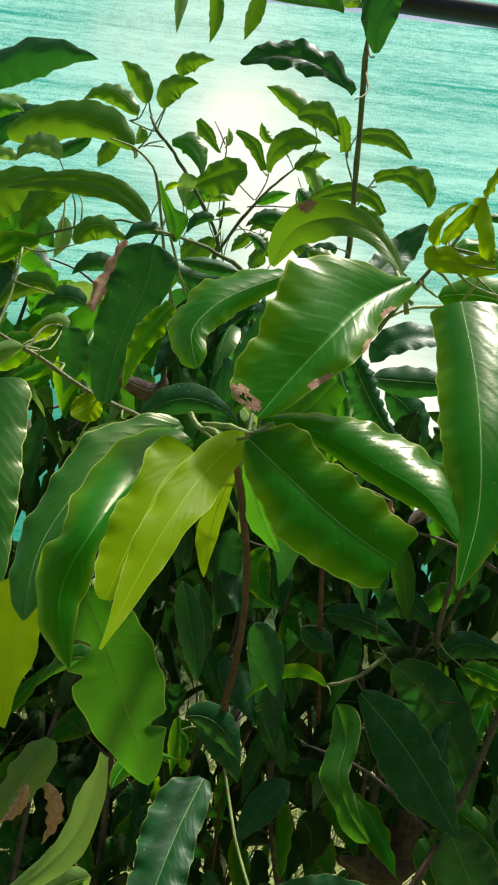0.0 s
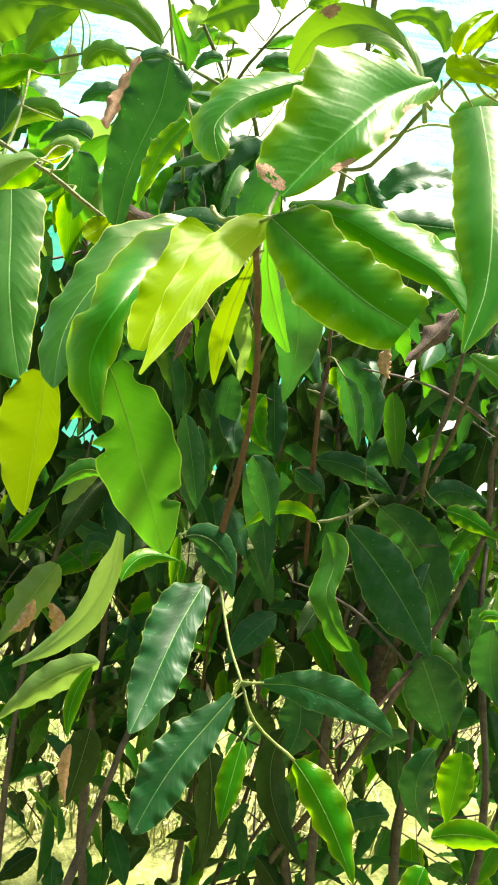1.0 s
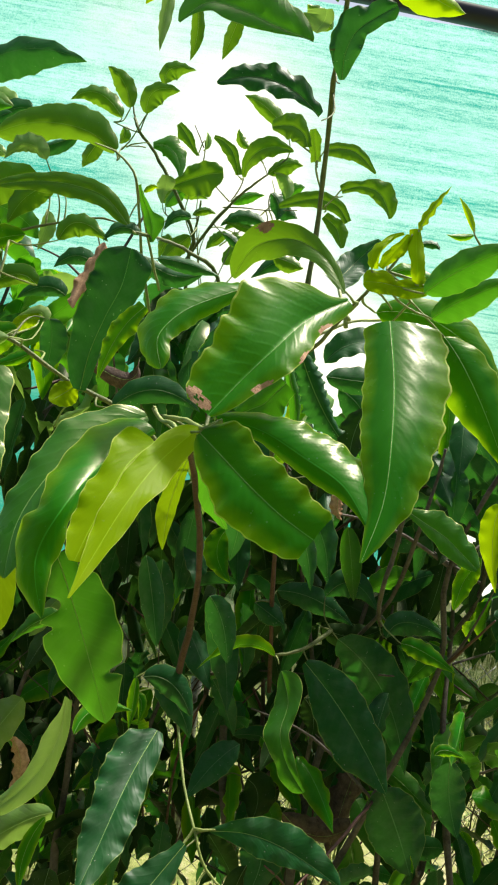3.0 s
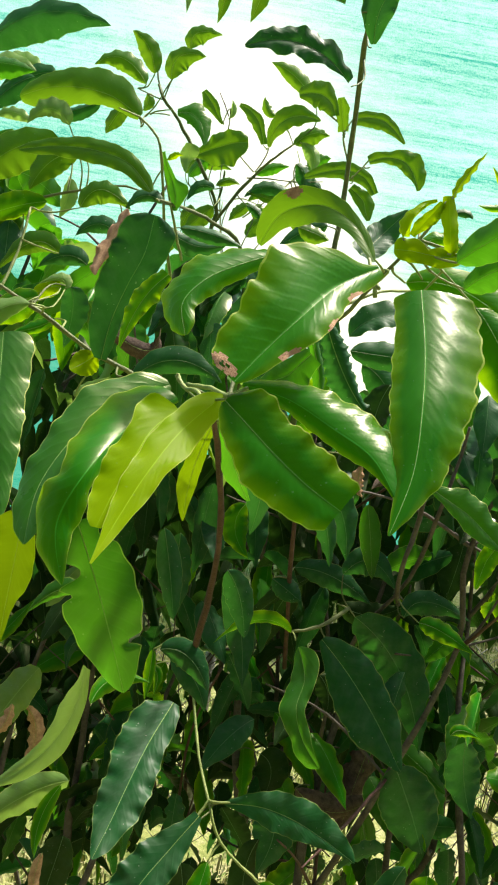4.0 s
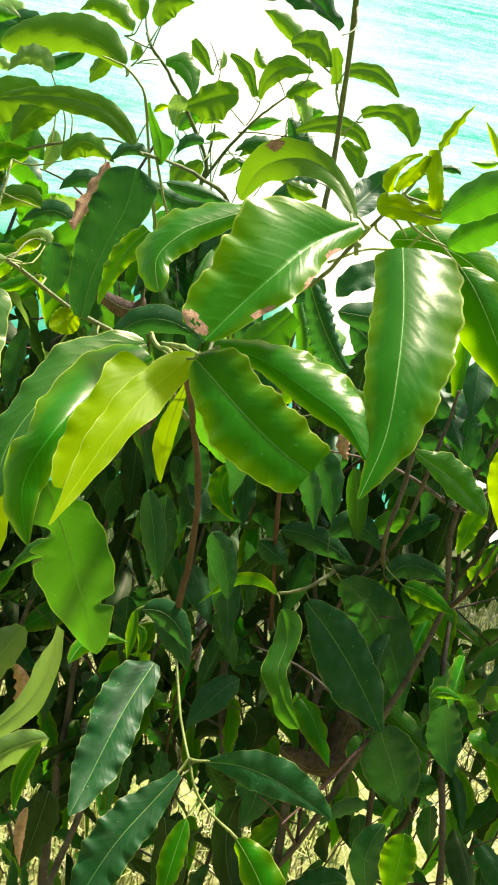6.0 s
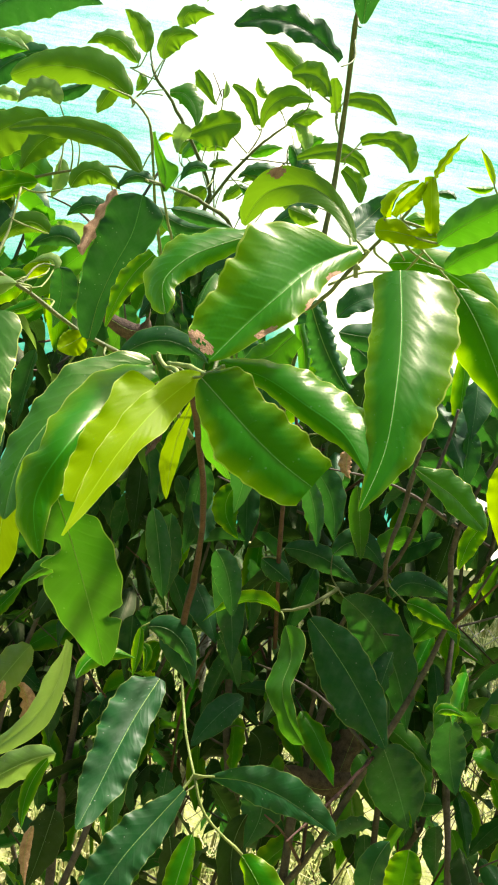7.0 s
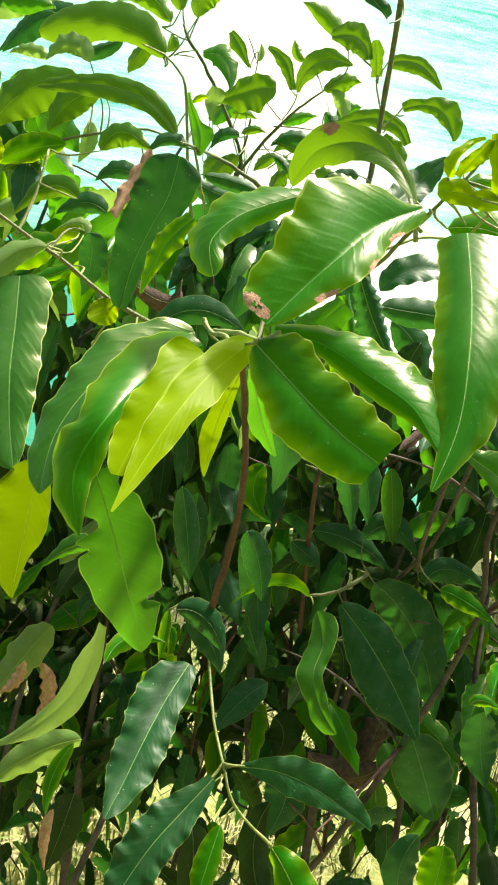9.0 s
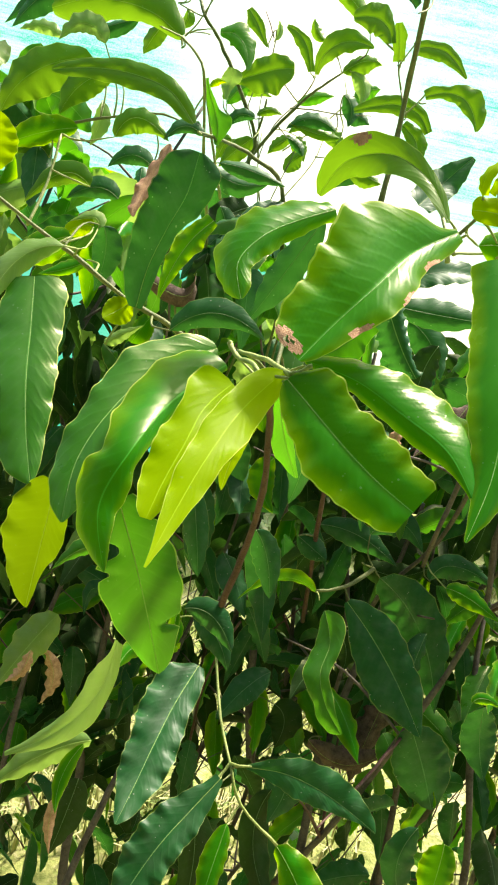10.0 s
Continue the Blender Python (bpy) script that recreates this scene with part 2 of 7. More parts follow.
def leaf(mat, base, mid, tip, left, right, wave=0.16, count=5.0, twist=0.0, blunt=0.15, bow=14.0, bites=(), spots=(), seed=0, rib=0.00055, belly=0.88, full=0.0, nips=(), name="leaf", label=""):
    """One leaf of the shrub with its raised midrib."""
    bm = bmesh.new()
    seed = seed or int(1e4 * abs(base[0] + 2 * base[1] + 3 * tip[2])) + 1
    fine, cols = (64, 14) if bites or spots or nips else (20, 4)
    spine = blade(bm, base, mid, tip, left, right, wave, count, twist, blunt, bow, bites, spots, fine, cols, seed, belly, full, nips)
    ob = linked(name, bm, mat, SHRUB[-1], label)
    if spots:
        ob.data.materials.append(DEAD)
    cut = min((b[0] - b[2] * 0.8 for b in bites if abs(b[1]) < b[3] * 0.8), default=1.0)
    pts = [q[0] for k, q in enumerate(spine) if k / (len(spine) - 1) <= cut + 1e-6]
    if len(pts) > 2 and rib:
        rb = bmesh.new()
        thick = rib * (0.7 if mat in (DARK, DEEP) else 0.5)
        tube(rb, pts, [thick * (1 - 0.75 * k / (len(spine) - 1)) for k in range(len(pts))], 5)
        linked("midrib", rb, RIBD if mat in (DARK, DEEP) else RIB, ob)
    return ob


def between(values, s):
    """A smooth curve through values at evenly or given spaced knots of a leaf's length."""
    knots = (0, 0.1, 0.3, 0.5, 0.7, 0.9, 1) if len(values) == 7 else (0.1, 0.5, 0.9)
    k = max(0, min(len(values) - 2, sum(1 for q in knots[1:-1] if s >= q)))
    h = knots[k + 1] - knots[k]
    t = max(0.0, min(1.0, (s - knots[k]) / h))
    slope = [(values[min(i + 1, len(values) - 1)] - values[max(i - 1, 0)]) / (knots[min(i + 1, len(values) - 1)] - knots[max(i - 1, 0)]) for i in (k, k + 1)]
    return (2 * t ** 3 - 3 * t * t + 1) * values[k] + (t ** 3 - 2 * t * t + t) * h * slope[0] + (3 * t * t - 2 * t ** 3) * values[k + 1] + (t ** 3 - t * t) * h * slope[1]


def formed(mat, spine, wide_a, wide_b, fold_a, fold_b, wave=0.06, count=4.0, cup=0.1, bites=(), spots=(), rib=0.00055, seed=0, fine=True, name="leaf"):
    """A large leaf of its own shape: a bent midrib, the width of each half along it, and the angle at which each half stands."""
    line = smooth_line(spine, 16 if fine else 9)
    steps, cols = len(line) - 1, 14 if fine else 7
    axis = (line[-1] - line[0]).normalized()
    e1m = axis.cross(Vector((0, 1, 0))).normalized()
    rnd = random.Random(seed or int(1e4 * abs(spine[0][0] + 2 * spine[2][2])))
    ph = [rnd.uniform(0, 6.28) for _ in range(4)]
    bm = bmesh.new()
    uv = bm.loops.layers.uv.verify()
    rows, coords = [], {}
    for k, p in enumerate(line):
        s = k / steps
        t = (line[min(k + 2, steps)] - line[max(k - 2, 0)]).normalized()
        e1 = (e1m - t * e1m.dot(t)).normalized()
        e2 = t.cross(e1)
        row = []
        for side, (wide, fold) in enumerate(((wide_a, fold_a), (wide_b, fold_b))):
            w = max(0.0003, between(wide, s))
            a = radians(between(fold, s))
            h = math.cos(a) * e1 + math.sin(a) * e2
            nrm = t.cross(h) * (1 if t.cross(h).dot(Vector((0, -0.7, 0.7))) > 0 else -1)
            half = []
            for c in range(1, cols + 1):
                u = c / cols
                # edge ripples, finer puckers between the side veins, the bulge of the half
                ripple = math.sin(2 * math.pi * count * s + ph[side] + 1.1 * math.sin(5 * s + ph[1 - side]))
                frill = math.sin(2 * math.pi * 2.3 * count * s + ph[2 + side])
                jag = 1 + (0.022 * frill + 0.03 * math.sin(2 * math.pi * count * s + ph[2])) * u * u
                pucker = 0.006 * math.sin(2 * math.pi * (14 * s - 3.5 * u) + ph[3]) * math.sin(math.pi * u)
                lift = wave * (ripple + 0.35 * frill) * u ** 2.4 + cup * 4 * u * (1 - u) * (1 - 0.3 * u) + pucker
                half.append(bm.verts.new(p + h * (w * u * jag) + nrm * (min(w, 0.03) * lift)))
                coords[half[-1]] = (0.5 + (0.5 if side else -0.5) * u, s)
            row.append(half)
        cv = bm.verts.new(p)
        coords[cv] = (0.5, s)
        rows.append(row[0][::-1] + [cv] + row[1])
    def near(group, s, u, edge=1.0):
        return any((s - bs) ** 2 / (ds * ds) + (u + bu) ** 2 / (du * du) < edge for bs, bu, ds, du in group)
    for k in range(steps):
        for j in range(2 * cols):
            s, u = (k + 0.5) / steps, (j + 0.5) / cols - 1
            if near(bites, s, u):
                continue
            f = bm.faces.new((rows[k][j], rows[k][j + 1], rows[k + 1][j + 1], rows[k + 1][j]))
            f.material_index = 1 if near(spots, s, u, 1 + 0.3 * math.sin(61 * s) + 0.25 * math.sin(11 * u + 17 * s)) else 0
            for loop in f.loops:
                loop[uv].uv = coords[loop.vert]
    for v in [v for v in bm.verts if not v.link_faces]:
        bm.verts.remove(v)
    ob = linked(name, bm, mat, SHRUB[-1])
    if spots:
        ob.data.materials.append(DEAD)
    if rib:
        rb = bmesh.new()
        tube(rb, line, [rib * (0.62 - 0.45 * k / steps) for k in range(len(line))], 5)
        linked("midrib", rb, RIB, ob)
    return ob


# ---------------------------------------------------------------- ground
def grass_material():
    m, n, l, bsdf = material("dry_grass_ground")
    obj = n.new("ShaderNodeTexCoord").outputs["Object"]
    a = noise_of(n, l, obj, 1.6, 6.0, 0.6)
    b = noise_of(n, l, obj, 34.0, 5.0, 0.7)
    col = ramp(n, l, maths(n, l, "ADD", maths(n, l, "MULTIPLY", a, 0.55), maths(n, l, "MULTIPLY", b, 0.45)),
               [(0.38, (0.10, 0.15, 0.02)), (0.5, (0.28, 0.30, 0.09)), (0.64, (0.50, 0.44, 0.27))])
    l.new(col, bsdf.inputs["Base Color"])
    bsdf.inputs["Roughness"].default_value = 0.9
    bump = n.new("ShaderNodeBump")
    bump.inputs["Strength"].default_value, bump.inputs["Distance"].default_value = 0.7, 0.02
    l.new(b, bump.inputs["Height"])
    l.new(bump.outputs[0], bsdf.inputs["Normal"])
    return m


GRASS = grass_material()
bm = bmesh.new()
size, cells = 400.0, 60
grid = []
for i in range(cells + 1):
    row = []
    for j in range(cells + 1):
        u, v = (2 * i / cells - 1), (2 * j / cells - 1)
        x, y = size * u * abs(u) ** 1.8, 3 + size * v * abs(v) ** 1.8
        row.append(bm.verts.new((x, y, 0.05 * noise.noise((x * 0.5, y * 0.5, 0)) - 0.02)))
    grid.append(row)
for i in range(cells):
    for j in range(cells):
        bm.faces.new((grid[i][j], grid[i + 1][j], grid[i + 1][j + 1], grid[i][j + 1]))
tagged(linked("ground", bm, GRASS), "pale dry grass and soil in bright light", "ground", kind="structure")


def grass_blades(count, x0, x1, y0, y1):
    """Short dry blades standing and lying on the ground."""
    rnd = random.Random(3)
    verts, faces = [], []
    for k in range(count):
        x, y = rnd.uniform(x0, x1), rnd.uniform(y0, y1)
        if noise.noise((x * 2.3, y * 2.3, 5)) < -0.15:
            continue
        h, a, w = rnd.uniform(0.03, 0.11), rnd.uniform(0, 6.28), rnd.uniform(0.0015, 0.003)
        d = Vector((math.cos(a), math.sin(a), 0))
        c = Vector((-d.y, d.x, 0)) * w
        p = Vector((x, y, -0.03))
        m = p + d * h * 0.3 + Vector((0, 0, 0.03 + h * 0.7))
        t = p + d * h * rnd.uniform(0.6, 1.3) + Vector((0, 0, 0.03 + h * rnd.uniform(0.3, 1.0)))
        n = len(verts)
        verts += [p - c, p + c, m - c, m + c, t]
        faces += [(n, n + 1, n + 3, n + 2), (n + 2, n + 3, n + 4)]
    me = bpy.data.meshes.new("grass")
    me.from_pydata(verts, [], faces)
    me.materials.append(STRAW)
    return tagged(new("grass", me), "short dry yellow-green grass", "grass", kind="stuff")


STRAW, n_, l_, b_ = material("dry_grass_blade")
l_.new(ramp(n_, l_, n_.new("ShaderNodeNewGeometry").outputs["Random Per Island"], [(0.1, (0.12, 0.20, 0.03)), (0.55, (0.34, 0.36, 0.10)), (0.95, (0.52, 0.45, 0.24))]), b_.inputs["Base Color"])
b_.inputs["Roughness"].default_value = 0.7
grass_blades(24000, -1.6, 1.9, 1.5, 4.4)


# ---------------------------------------------------------------- shade net
def net_material():
    m, n, l, bsdf = material("teal_shade_net")
    obj = n.new("ShaderNodeTexCoord").outputs["Object"]
    mp = n.new("ShaderNodeMapping")
    mp.inputs["Scale"].default_value = (0.55, 1.0, 14.0)
    l.new(obj, mp.inputs["Vector"])
    bands = noise_of(n, l, mp.outputs[0], 1.0, 5.0, 0.65)
    mp2 = n.new("ShaderNodeMapping")
    mp2.inputs["Scale"].default_value = (9.0, 1.0, 80.0)
    l.new(obj, mp2.inputs["Vector"])
    threads = noise_of(n, l, mp2.outputs[0], 1.0, 4.0, 0.7)
    big = noise_of(n, l, obj, 0.5, 2.0)
    mp3 = n.new("ShaderNodeMapping")
    mp3.inputs["Scale"].default_value = (0.22, 1.0, 42.0)
    l.new(obj, mp3.inputs["Vector"])
    lines = ramp(n, l, noise_of(n, l, mp3.outputs[0], 1.0, 3.0, 0.6), [(0.30, (1, 1, 1)), (0.42, (0, 0, 0))])
    grain = noise_of(n, l, obj, 130.0, 2.0, 0.7)
    dens = maths(n, l, "ADD", maths(n, l, "MULTIPLY", bands, 0.5), maths(n, l, "ADD", maths(n, l, "MULTIPLY", threads, 0.35), maths(n, l, "MULTIPLY", grain, 0.32)))
    dens = maths(n, l, "SUBTRACT", dens, maths(n, l, "MULTIPLY", lines, 0.12))
    # the sun's glow through the net, painted as a slanting near-white patch
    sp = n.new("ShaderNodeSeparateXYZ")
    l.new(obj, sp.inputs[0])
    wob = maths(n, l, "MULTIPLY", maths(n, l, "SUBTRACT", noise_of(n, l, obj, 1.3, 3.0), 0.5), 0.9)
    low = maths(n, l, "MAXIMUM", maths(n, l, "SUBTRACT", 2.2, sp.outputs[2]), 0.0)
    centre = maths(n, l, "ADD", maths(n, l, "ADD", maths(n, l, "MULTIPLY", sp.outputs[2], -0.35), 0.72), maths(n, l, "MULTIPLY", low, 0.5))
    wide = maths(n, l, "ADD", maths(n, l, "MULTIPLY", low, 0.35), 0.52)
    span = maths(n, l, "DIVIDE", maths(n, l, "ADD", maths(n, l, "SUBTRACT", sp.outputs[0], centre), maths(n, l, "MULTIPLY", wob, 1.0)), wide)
    sun_glow = maths(n, l, "POWER", 2.718, maths(n, l, "MULTIPLY", maths(n, l, "MULTIPLY", span, span), -1.0))
    # the painted glow weakens towards the rail
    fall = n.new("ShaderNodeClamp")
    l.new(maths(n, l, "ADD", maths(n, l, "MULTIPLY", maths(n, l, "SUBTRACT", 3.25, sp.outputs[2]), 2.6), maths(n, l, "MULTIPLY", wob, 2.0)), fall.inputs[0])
    sun_glow = maths(n, l, "MULTIPLY", sun_glow, maths(n, l, "ADD", maths(n, l, "MULTIPLY", fall.outputs[0], 0.65), 0.35))
    # deeper teal and fewer gaps along the bottom, but for the right-hand end
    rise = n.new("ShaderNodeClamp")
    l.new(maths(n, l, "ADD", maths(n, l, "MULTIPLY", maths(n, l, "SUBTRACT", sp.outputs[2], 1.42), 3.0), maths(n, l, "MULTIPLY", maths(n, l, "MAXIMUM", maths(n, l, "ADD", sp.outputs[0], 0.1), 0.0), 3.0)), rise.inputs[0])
    sun_glow = maths(n, l, "MULTIPLY", sun_glow, rise.outputs[0])
    low_band = maths(n, l, "SUBTRACT", 1.0, rise.outputs[0])
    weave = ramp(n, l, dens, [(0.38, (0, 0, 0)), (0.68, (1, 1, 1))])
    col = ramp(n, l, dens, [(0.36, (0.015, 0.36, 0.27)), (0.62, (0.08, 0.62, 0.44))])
    l.new(mixed(n, l, sun_glow, col, (0.85, 0.92, 0.90)), bsdf.inputs["Base Color"])
    tr = n.new("ShaderNodeBsdfTranslucent")
    clear = ramp(n, l, dens, [(0.46, (0.008, 0.38, 0.31)), (0.66, (0.45, 0.93, 0.85))])
    l.new(mixed(n, l, maths(n, l, "MULTIPLY", low_band, 0.85), mixed(n, l, sun_glow, clear, (1.0, 1.0, 1.0)), (0.004, 0.28, 0.22)), tr.inputs["Color"])
    bsdf.inputs["Roughness"].default_value = 0.5
    gap = n.new("ShaderNodeBsdfTransparent")
    cloth = n.new("ShaderNodeMixShader")
    cloth.inputs[0].default_value = 0.97
    l.new(bsdf.outputs[0], cloth.inputs[1])
    l.new(tr.outputs[0], cloth.inputs[2])
    mix = n.new("ShaderNodeMixShader")
    hole = maths(n, l, "MULTIPLY", maths(n, l, "MULTIPLY", maths(n, l, "ADD", maths(n, l, "MULTIPLY", weave, 0.16), 0.05), maths(n, l, "SUBTRACT", 1.0, sun_glow)), maths(n, l, "ADD", maths(n, l, "MULTIPLY", low_band, -0.8), 1.0))
    l.new(hole, mix.inputs[0])
    l.new(cloth.outputs[0], mix.inputs[1])
    l.new(gap.outputs[0], mix.inputs[2])
    l.new(mix.outputs[0], n["Material Output"].inputs["Surface"])
    return m


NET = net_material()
NET_Y, NET_YAW, NET_TOP = 4.6, 5.5, 3.470
net = thing("shade_net_fence", "teal woven shade net stretched along a fence", "net", at=(0, NET_Y, 0))
net.rotation_euler = (0, 0, radians(NET_YAW))


def net_panel(z0, z1, sag):
    bm = bmesh.new()
    nx, nz = 90, 16
    g = [[bm.verts.new((-9 + 18 * i / nx, sag * math.sin(3.1 * i / nx * 6) * 0.5 + 0.02 * noise.noise((i * 0.4, j * 0.5, z0)), z0 + (z1 - z0) * j / nz)) for j in range(nz + 1)] for i in range(nx + 1)]
    for i in range(nx):
        for j in range(nz):
            bm.faces.new((g[i][j], g[i + 1][j], g[i + 1][j + 1], g[i][j + 1]))
    return bm


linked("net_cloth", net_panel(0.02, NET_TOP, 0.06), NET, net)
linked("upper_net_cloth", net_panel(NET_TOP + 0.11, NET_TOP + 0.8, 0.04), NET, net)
bm = bmesh.new()
tube(bm, [Vector((-9 + 18 * k / 40, -0.07, NET_TOP + 0.055 + 0.01 * math.sin(k))) for k in range(41)], [0.06] * 41, 10)
m_black, n_, l_, b_ = material("black_rail")
b_.inputs["Base Color"].default_value, b_.inputs["Roughness"].default_value = (0.012, 0.013, 0.014, 1), 0.5
linked("top_rail", bm, m_black, net, "black rail along the top of the net")
for x in (-6.5, -2.6, 2.4, 6.4):
    bm = bmesh.new()
    tube(bm, [Vector((x, 0.12, -0.1)), Vector((x, 0.12, 2.4)), Vector((x, 0.12, NET_TOP + 0.8))], [0.035] * 3, 10)
    linked("post", bm, m_black, net)

# ---------------------------------------------------------------- unseen dark wall, added behind the walk to block sky light
m_blocker, n_, l_, b_ = material("dark_blocker")
o_ = n_.new("ShaderNodeTexCoord").outputs["Object"]
l_.new(ramp(n_, l_, noise_of(n_, l_, o_, 2.2, 6.0), [(0.35, (0.03, 0.04, 0.025)), (0.65, (0.08, 0.085, 0.06))]), b_.inputs["Base Color"])
b_.inputs["Roughness"].default_value = 0.9
bm = bmesh.new()
for x0, x1, y0, y1, top in ((-4.0, 4.0, -1.75, -1.6, 4.4), (-4.15, -4.0, -1.75, 1.4, 2.0), (4.0, 4.15, -1.75, 1.4, 2.0)):
    bmesh.ops.create_cube(bm, size=1.0, matrix=Matrix.Translation(((x0 + x1) / 2, (y0 + y1) / 2, top / 2 - 0.05)) @ Matrix.Diagonal((x1 - x0, y1 - y0, top + 0.1, 1)))
tagged(linked("sky_blocker_wall", bm, m_blocker, smooth=False), "unseen dark wall added to block sky light", "wall", kind="structure")

# ---------------------------------------------------------------- low wire fence behind the hedge
WIRE, n_, l_, b_ = material("galvanised_wire")
l_.new(ramp(n_, l_, noise_of(n_, l_, n_.new("ShaderNodeTexCoord").outputs["Object"], 60.0, 4.0), [(0.35, (0.10, 0.10, 0.09)), (0.65, (0.34, 0.34, 0.32))]), b_.inputs["Base Color"])
b_.inputs["Metallic"].default_value, b_.inputs["Roughness"].default_value = 0.6, 0.5
fence = thing("chain_link_fence", "low grey chain-link wire fence behind the hedge", "fence", at=(0, 1.85, 0))
bm = bmesh.new()
FENCE_H, MESH = 0.72, 0.055
for k in range(-14, 64):
    for way in (1, -1):
        x = -1.6 + k * MESH
        pts = []
        for j in range(27):
            z = 0.02 + FENCE_H * j / 26
            pts.append(Vector((x + (z if way > 0 else FENCE_H - z) * 1.0, 0.0016 * way * math.cos(math.pi * j), z)))
        pts = [p for p in pts if -1.6 <= p.x <= 1.6]
        if len(pts) > 2:
            tube(bm, pts, [0.0011] * len(pts), 4)
linked("wire_mesh", bm, WIRE, fence)
for x in (-1.6, 0.0, 1.6):
    bm = bmesh.new()
    tube(bm, [Vector((x, 0.02, -0.1)), Vector((x, 0.02, 0.4)), Vector((x, 0.02, FENCE_H + 0.04))], [0.016] * 3, 8)
    linked("post", bm, WIRE, fence)

# ---------------------------------------------------------------- shrub
shrub = thing("shrub", "broad-leaved evergreen shrub with glossy wavy leaves", "shrub")
SHRUB.append(shrub)
# rosette at the end of the red-brown stem
formed(GREEN, [(0.089, 0.515, 1.556), (0.058, 0.484, 1.537), (0.035, 0.452, 1.512), (0.015, 0.435, 1.488), (-0.003, 0.418, 1.464)], (0.0030, 0.0089, 0.0472, 0.0436, 0.0346, 0.0275, 0.0180), (0.0071, 0.0113, 0.0161, 0.0218, 0.0166, 0.0090, 0.0020), (178, 197, 199), (7, 28, 31), wave=0.05, count=4.5, cup=0.10, spots=((0.955, 0.55, 0.05, 0.42), (0.72, -0.95, 0.06, 0.2), (0.45, -0.98, 0.05, 0.1), (0.22, -0.95, 0.05, 0.2)), bites=((0.96, 0.6, 0.016, 0.10), (0.945, 0.42, 0.012, 0.07)))
formed(YOUNG, [(-0.009, 0.443, 1.452), (-0.030, 0.403, 1.431), (-0.043, 0.363, 1.410), (-0.052, 0.333, 1.389), (-0.059, 0.303, 1.371)], (0.0009, 0.0112, 0.0128, 0.0120, 0.0084, 0.0019, 0.0004), (0.0012, 0.0087, 0.0135, 0.0102, 0.0075, 0.0026, 0.0008), (-177, -162, -157), (3, 18, 23), wave=0.10, count=4, cup=-0.02, rib=0.0)
formed(YOUNG, [(-0.039, 0.448, 1.437), (-0.052, 0.421, 1.424), (-0.058, 0.394, 1.407), (-0.064, 0.374, 1.390), (-0.068, 0.355, 1.374)], (0.0045, 0.0201, 0.0142, 0.0168, 0.0149, 0.0091, 0.0034), (0.0041, 0.0104, 0.0130, 0.0132, 0.0116, 0.0064, 0.0030), (172, 197, 202), (-7, 18, 22), wave=0.12, count=3.5, cup=-0.02, rib=0.0)
formed(GREEN, [(-0.048, 0.518, 1.436), (-0.076, 0.469, 1.414), (-0.091, 0.420, 1.390), (-0.102, 0.401, 1.357), (-0.090, 0.382, 1.325)], (0.0220, 0.0300, 0.0300, 0.0207, 0.0250, 0.0100, 0.0006), (0.0040, 0.0040, 0.0093, 0.0094, 0.0146, 0.0050, 0.0004), (-169, -149, -121), (-48, -35, -9), wave=0.07, count=4, cup=0.12, rib=0.0)
formed(MID, [(-0.059, 0.554, 1.441), (-0.095, 0.517, 1.425), (-0.117, 0.480, 1.398), (-0.130, 0.451, 1.366), (-0.128, 0.422, 1.333)], (0.0068, 0.0170, 0.0248, 0.0206, 0.0194, 0.0121, 0.0000), (0.0028, 0.0142, 0.0235, 0.0262, 0.0242, 0.0149, 0.0021), (-177, -148, -126), (0, 30, 52), wave=0.07, count=5, cup=0.08)
formed(FIRM, [(-0.007, 0.422, 1.451), (0.013, 0.407, 1.437), (0.032, 0.392, 1.424), (0.052, 0.379, 1.412), (0.072, 0.366, 1.403)], (0.0062, 0.0239, 0.0224, 0.0242, 0.0241, 0.0205, 0.0181), (0.0033, 0.0132, 0.0213, 0.0273, 0.0241, 0.0203, 0.0141), (-20, -21, -19), (162, 161, 164), wave=0.08, count=4, cup=0.09)
formed(FIRM, [(0.002, 0.444, 1.461), (0.034, 0.429, 1.457), (0.063, 0.415, 1.445), (0.089, 0.395, 1.433), (0.105, 0.376, 1.413)], (0.0055, 0.0097, 0.0220, 0.0308, 0.0310, 0.0160, 0.0008), (0.0012, 0.0051, 0.0091, 0.0107, 0.0101, 0.0027, 0.0015), (-42, -50, -65), (-157, -165, -181), wave=0.06, count=4.5, cup=0.10, rib=0.0)
formed(FIRM, [(0.123, 0.515, 1.545), (0.123, 0.460, 1.501), (0.119, 0.414, 1.462), (0.114, 0.385, 1.427), (0.101, 0.358, 1.395)], (0.0214, 0.0207, 0.0235, 0.0214, 0.0140, 0.0042, 0.0009), (0.0381, 0.0446, 0.0394, 0.0316, 0.0217, 0.0065, 0.0006), (-142, -144, -151), (2, -7, -22), wave=0.05, count=6, cup=0.10)
formed(GREEN, [(0.008, 0.570, 1.558), (-0.017, 0.550, 1.545), (-0.039, 0.530, 1.530), (-0.053, 0.512, 1.509), (-0.046, 0.494, 1.486)], (0.0092, 0.0162, 0.0247, 0.0274, 0.0263, 0.0112, 0.0006), (0.0088, 0.0088, 0.0119, 0.0136, 0.0107, 0.0084, 0.0014), (-150, -141, -88), (-30, -21, 34), wave=0.07, count=4.5, cup=0.12)
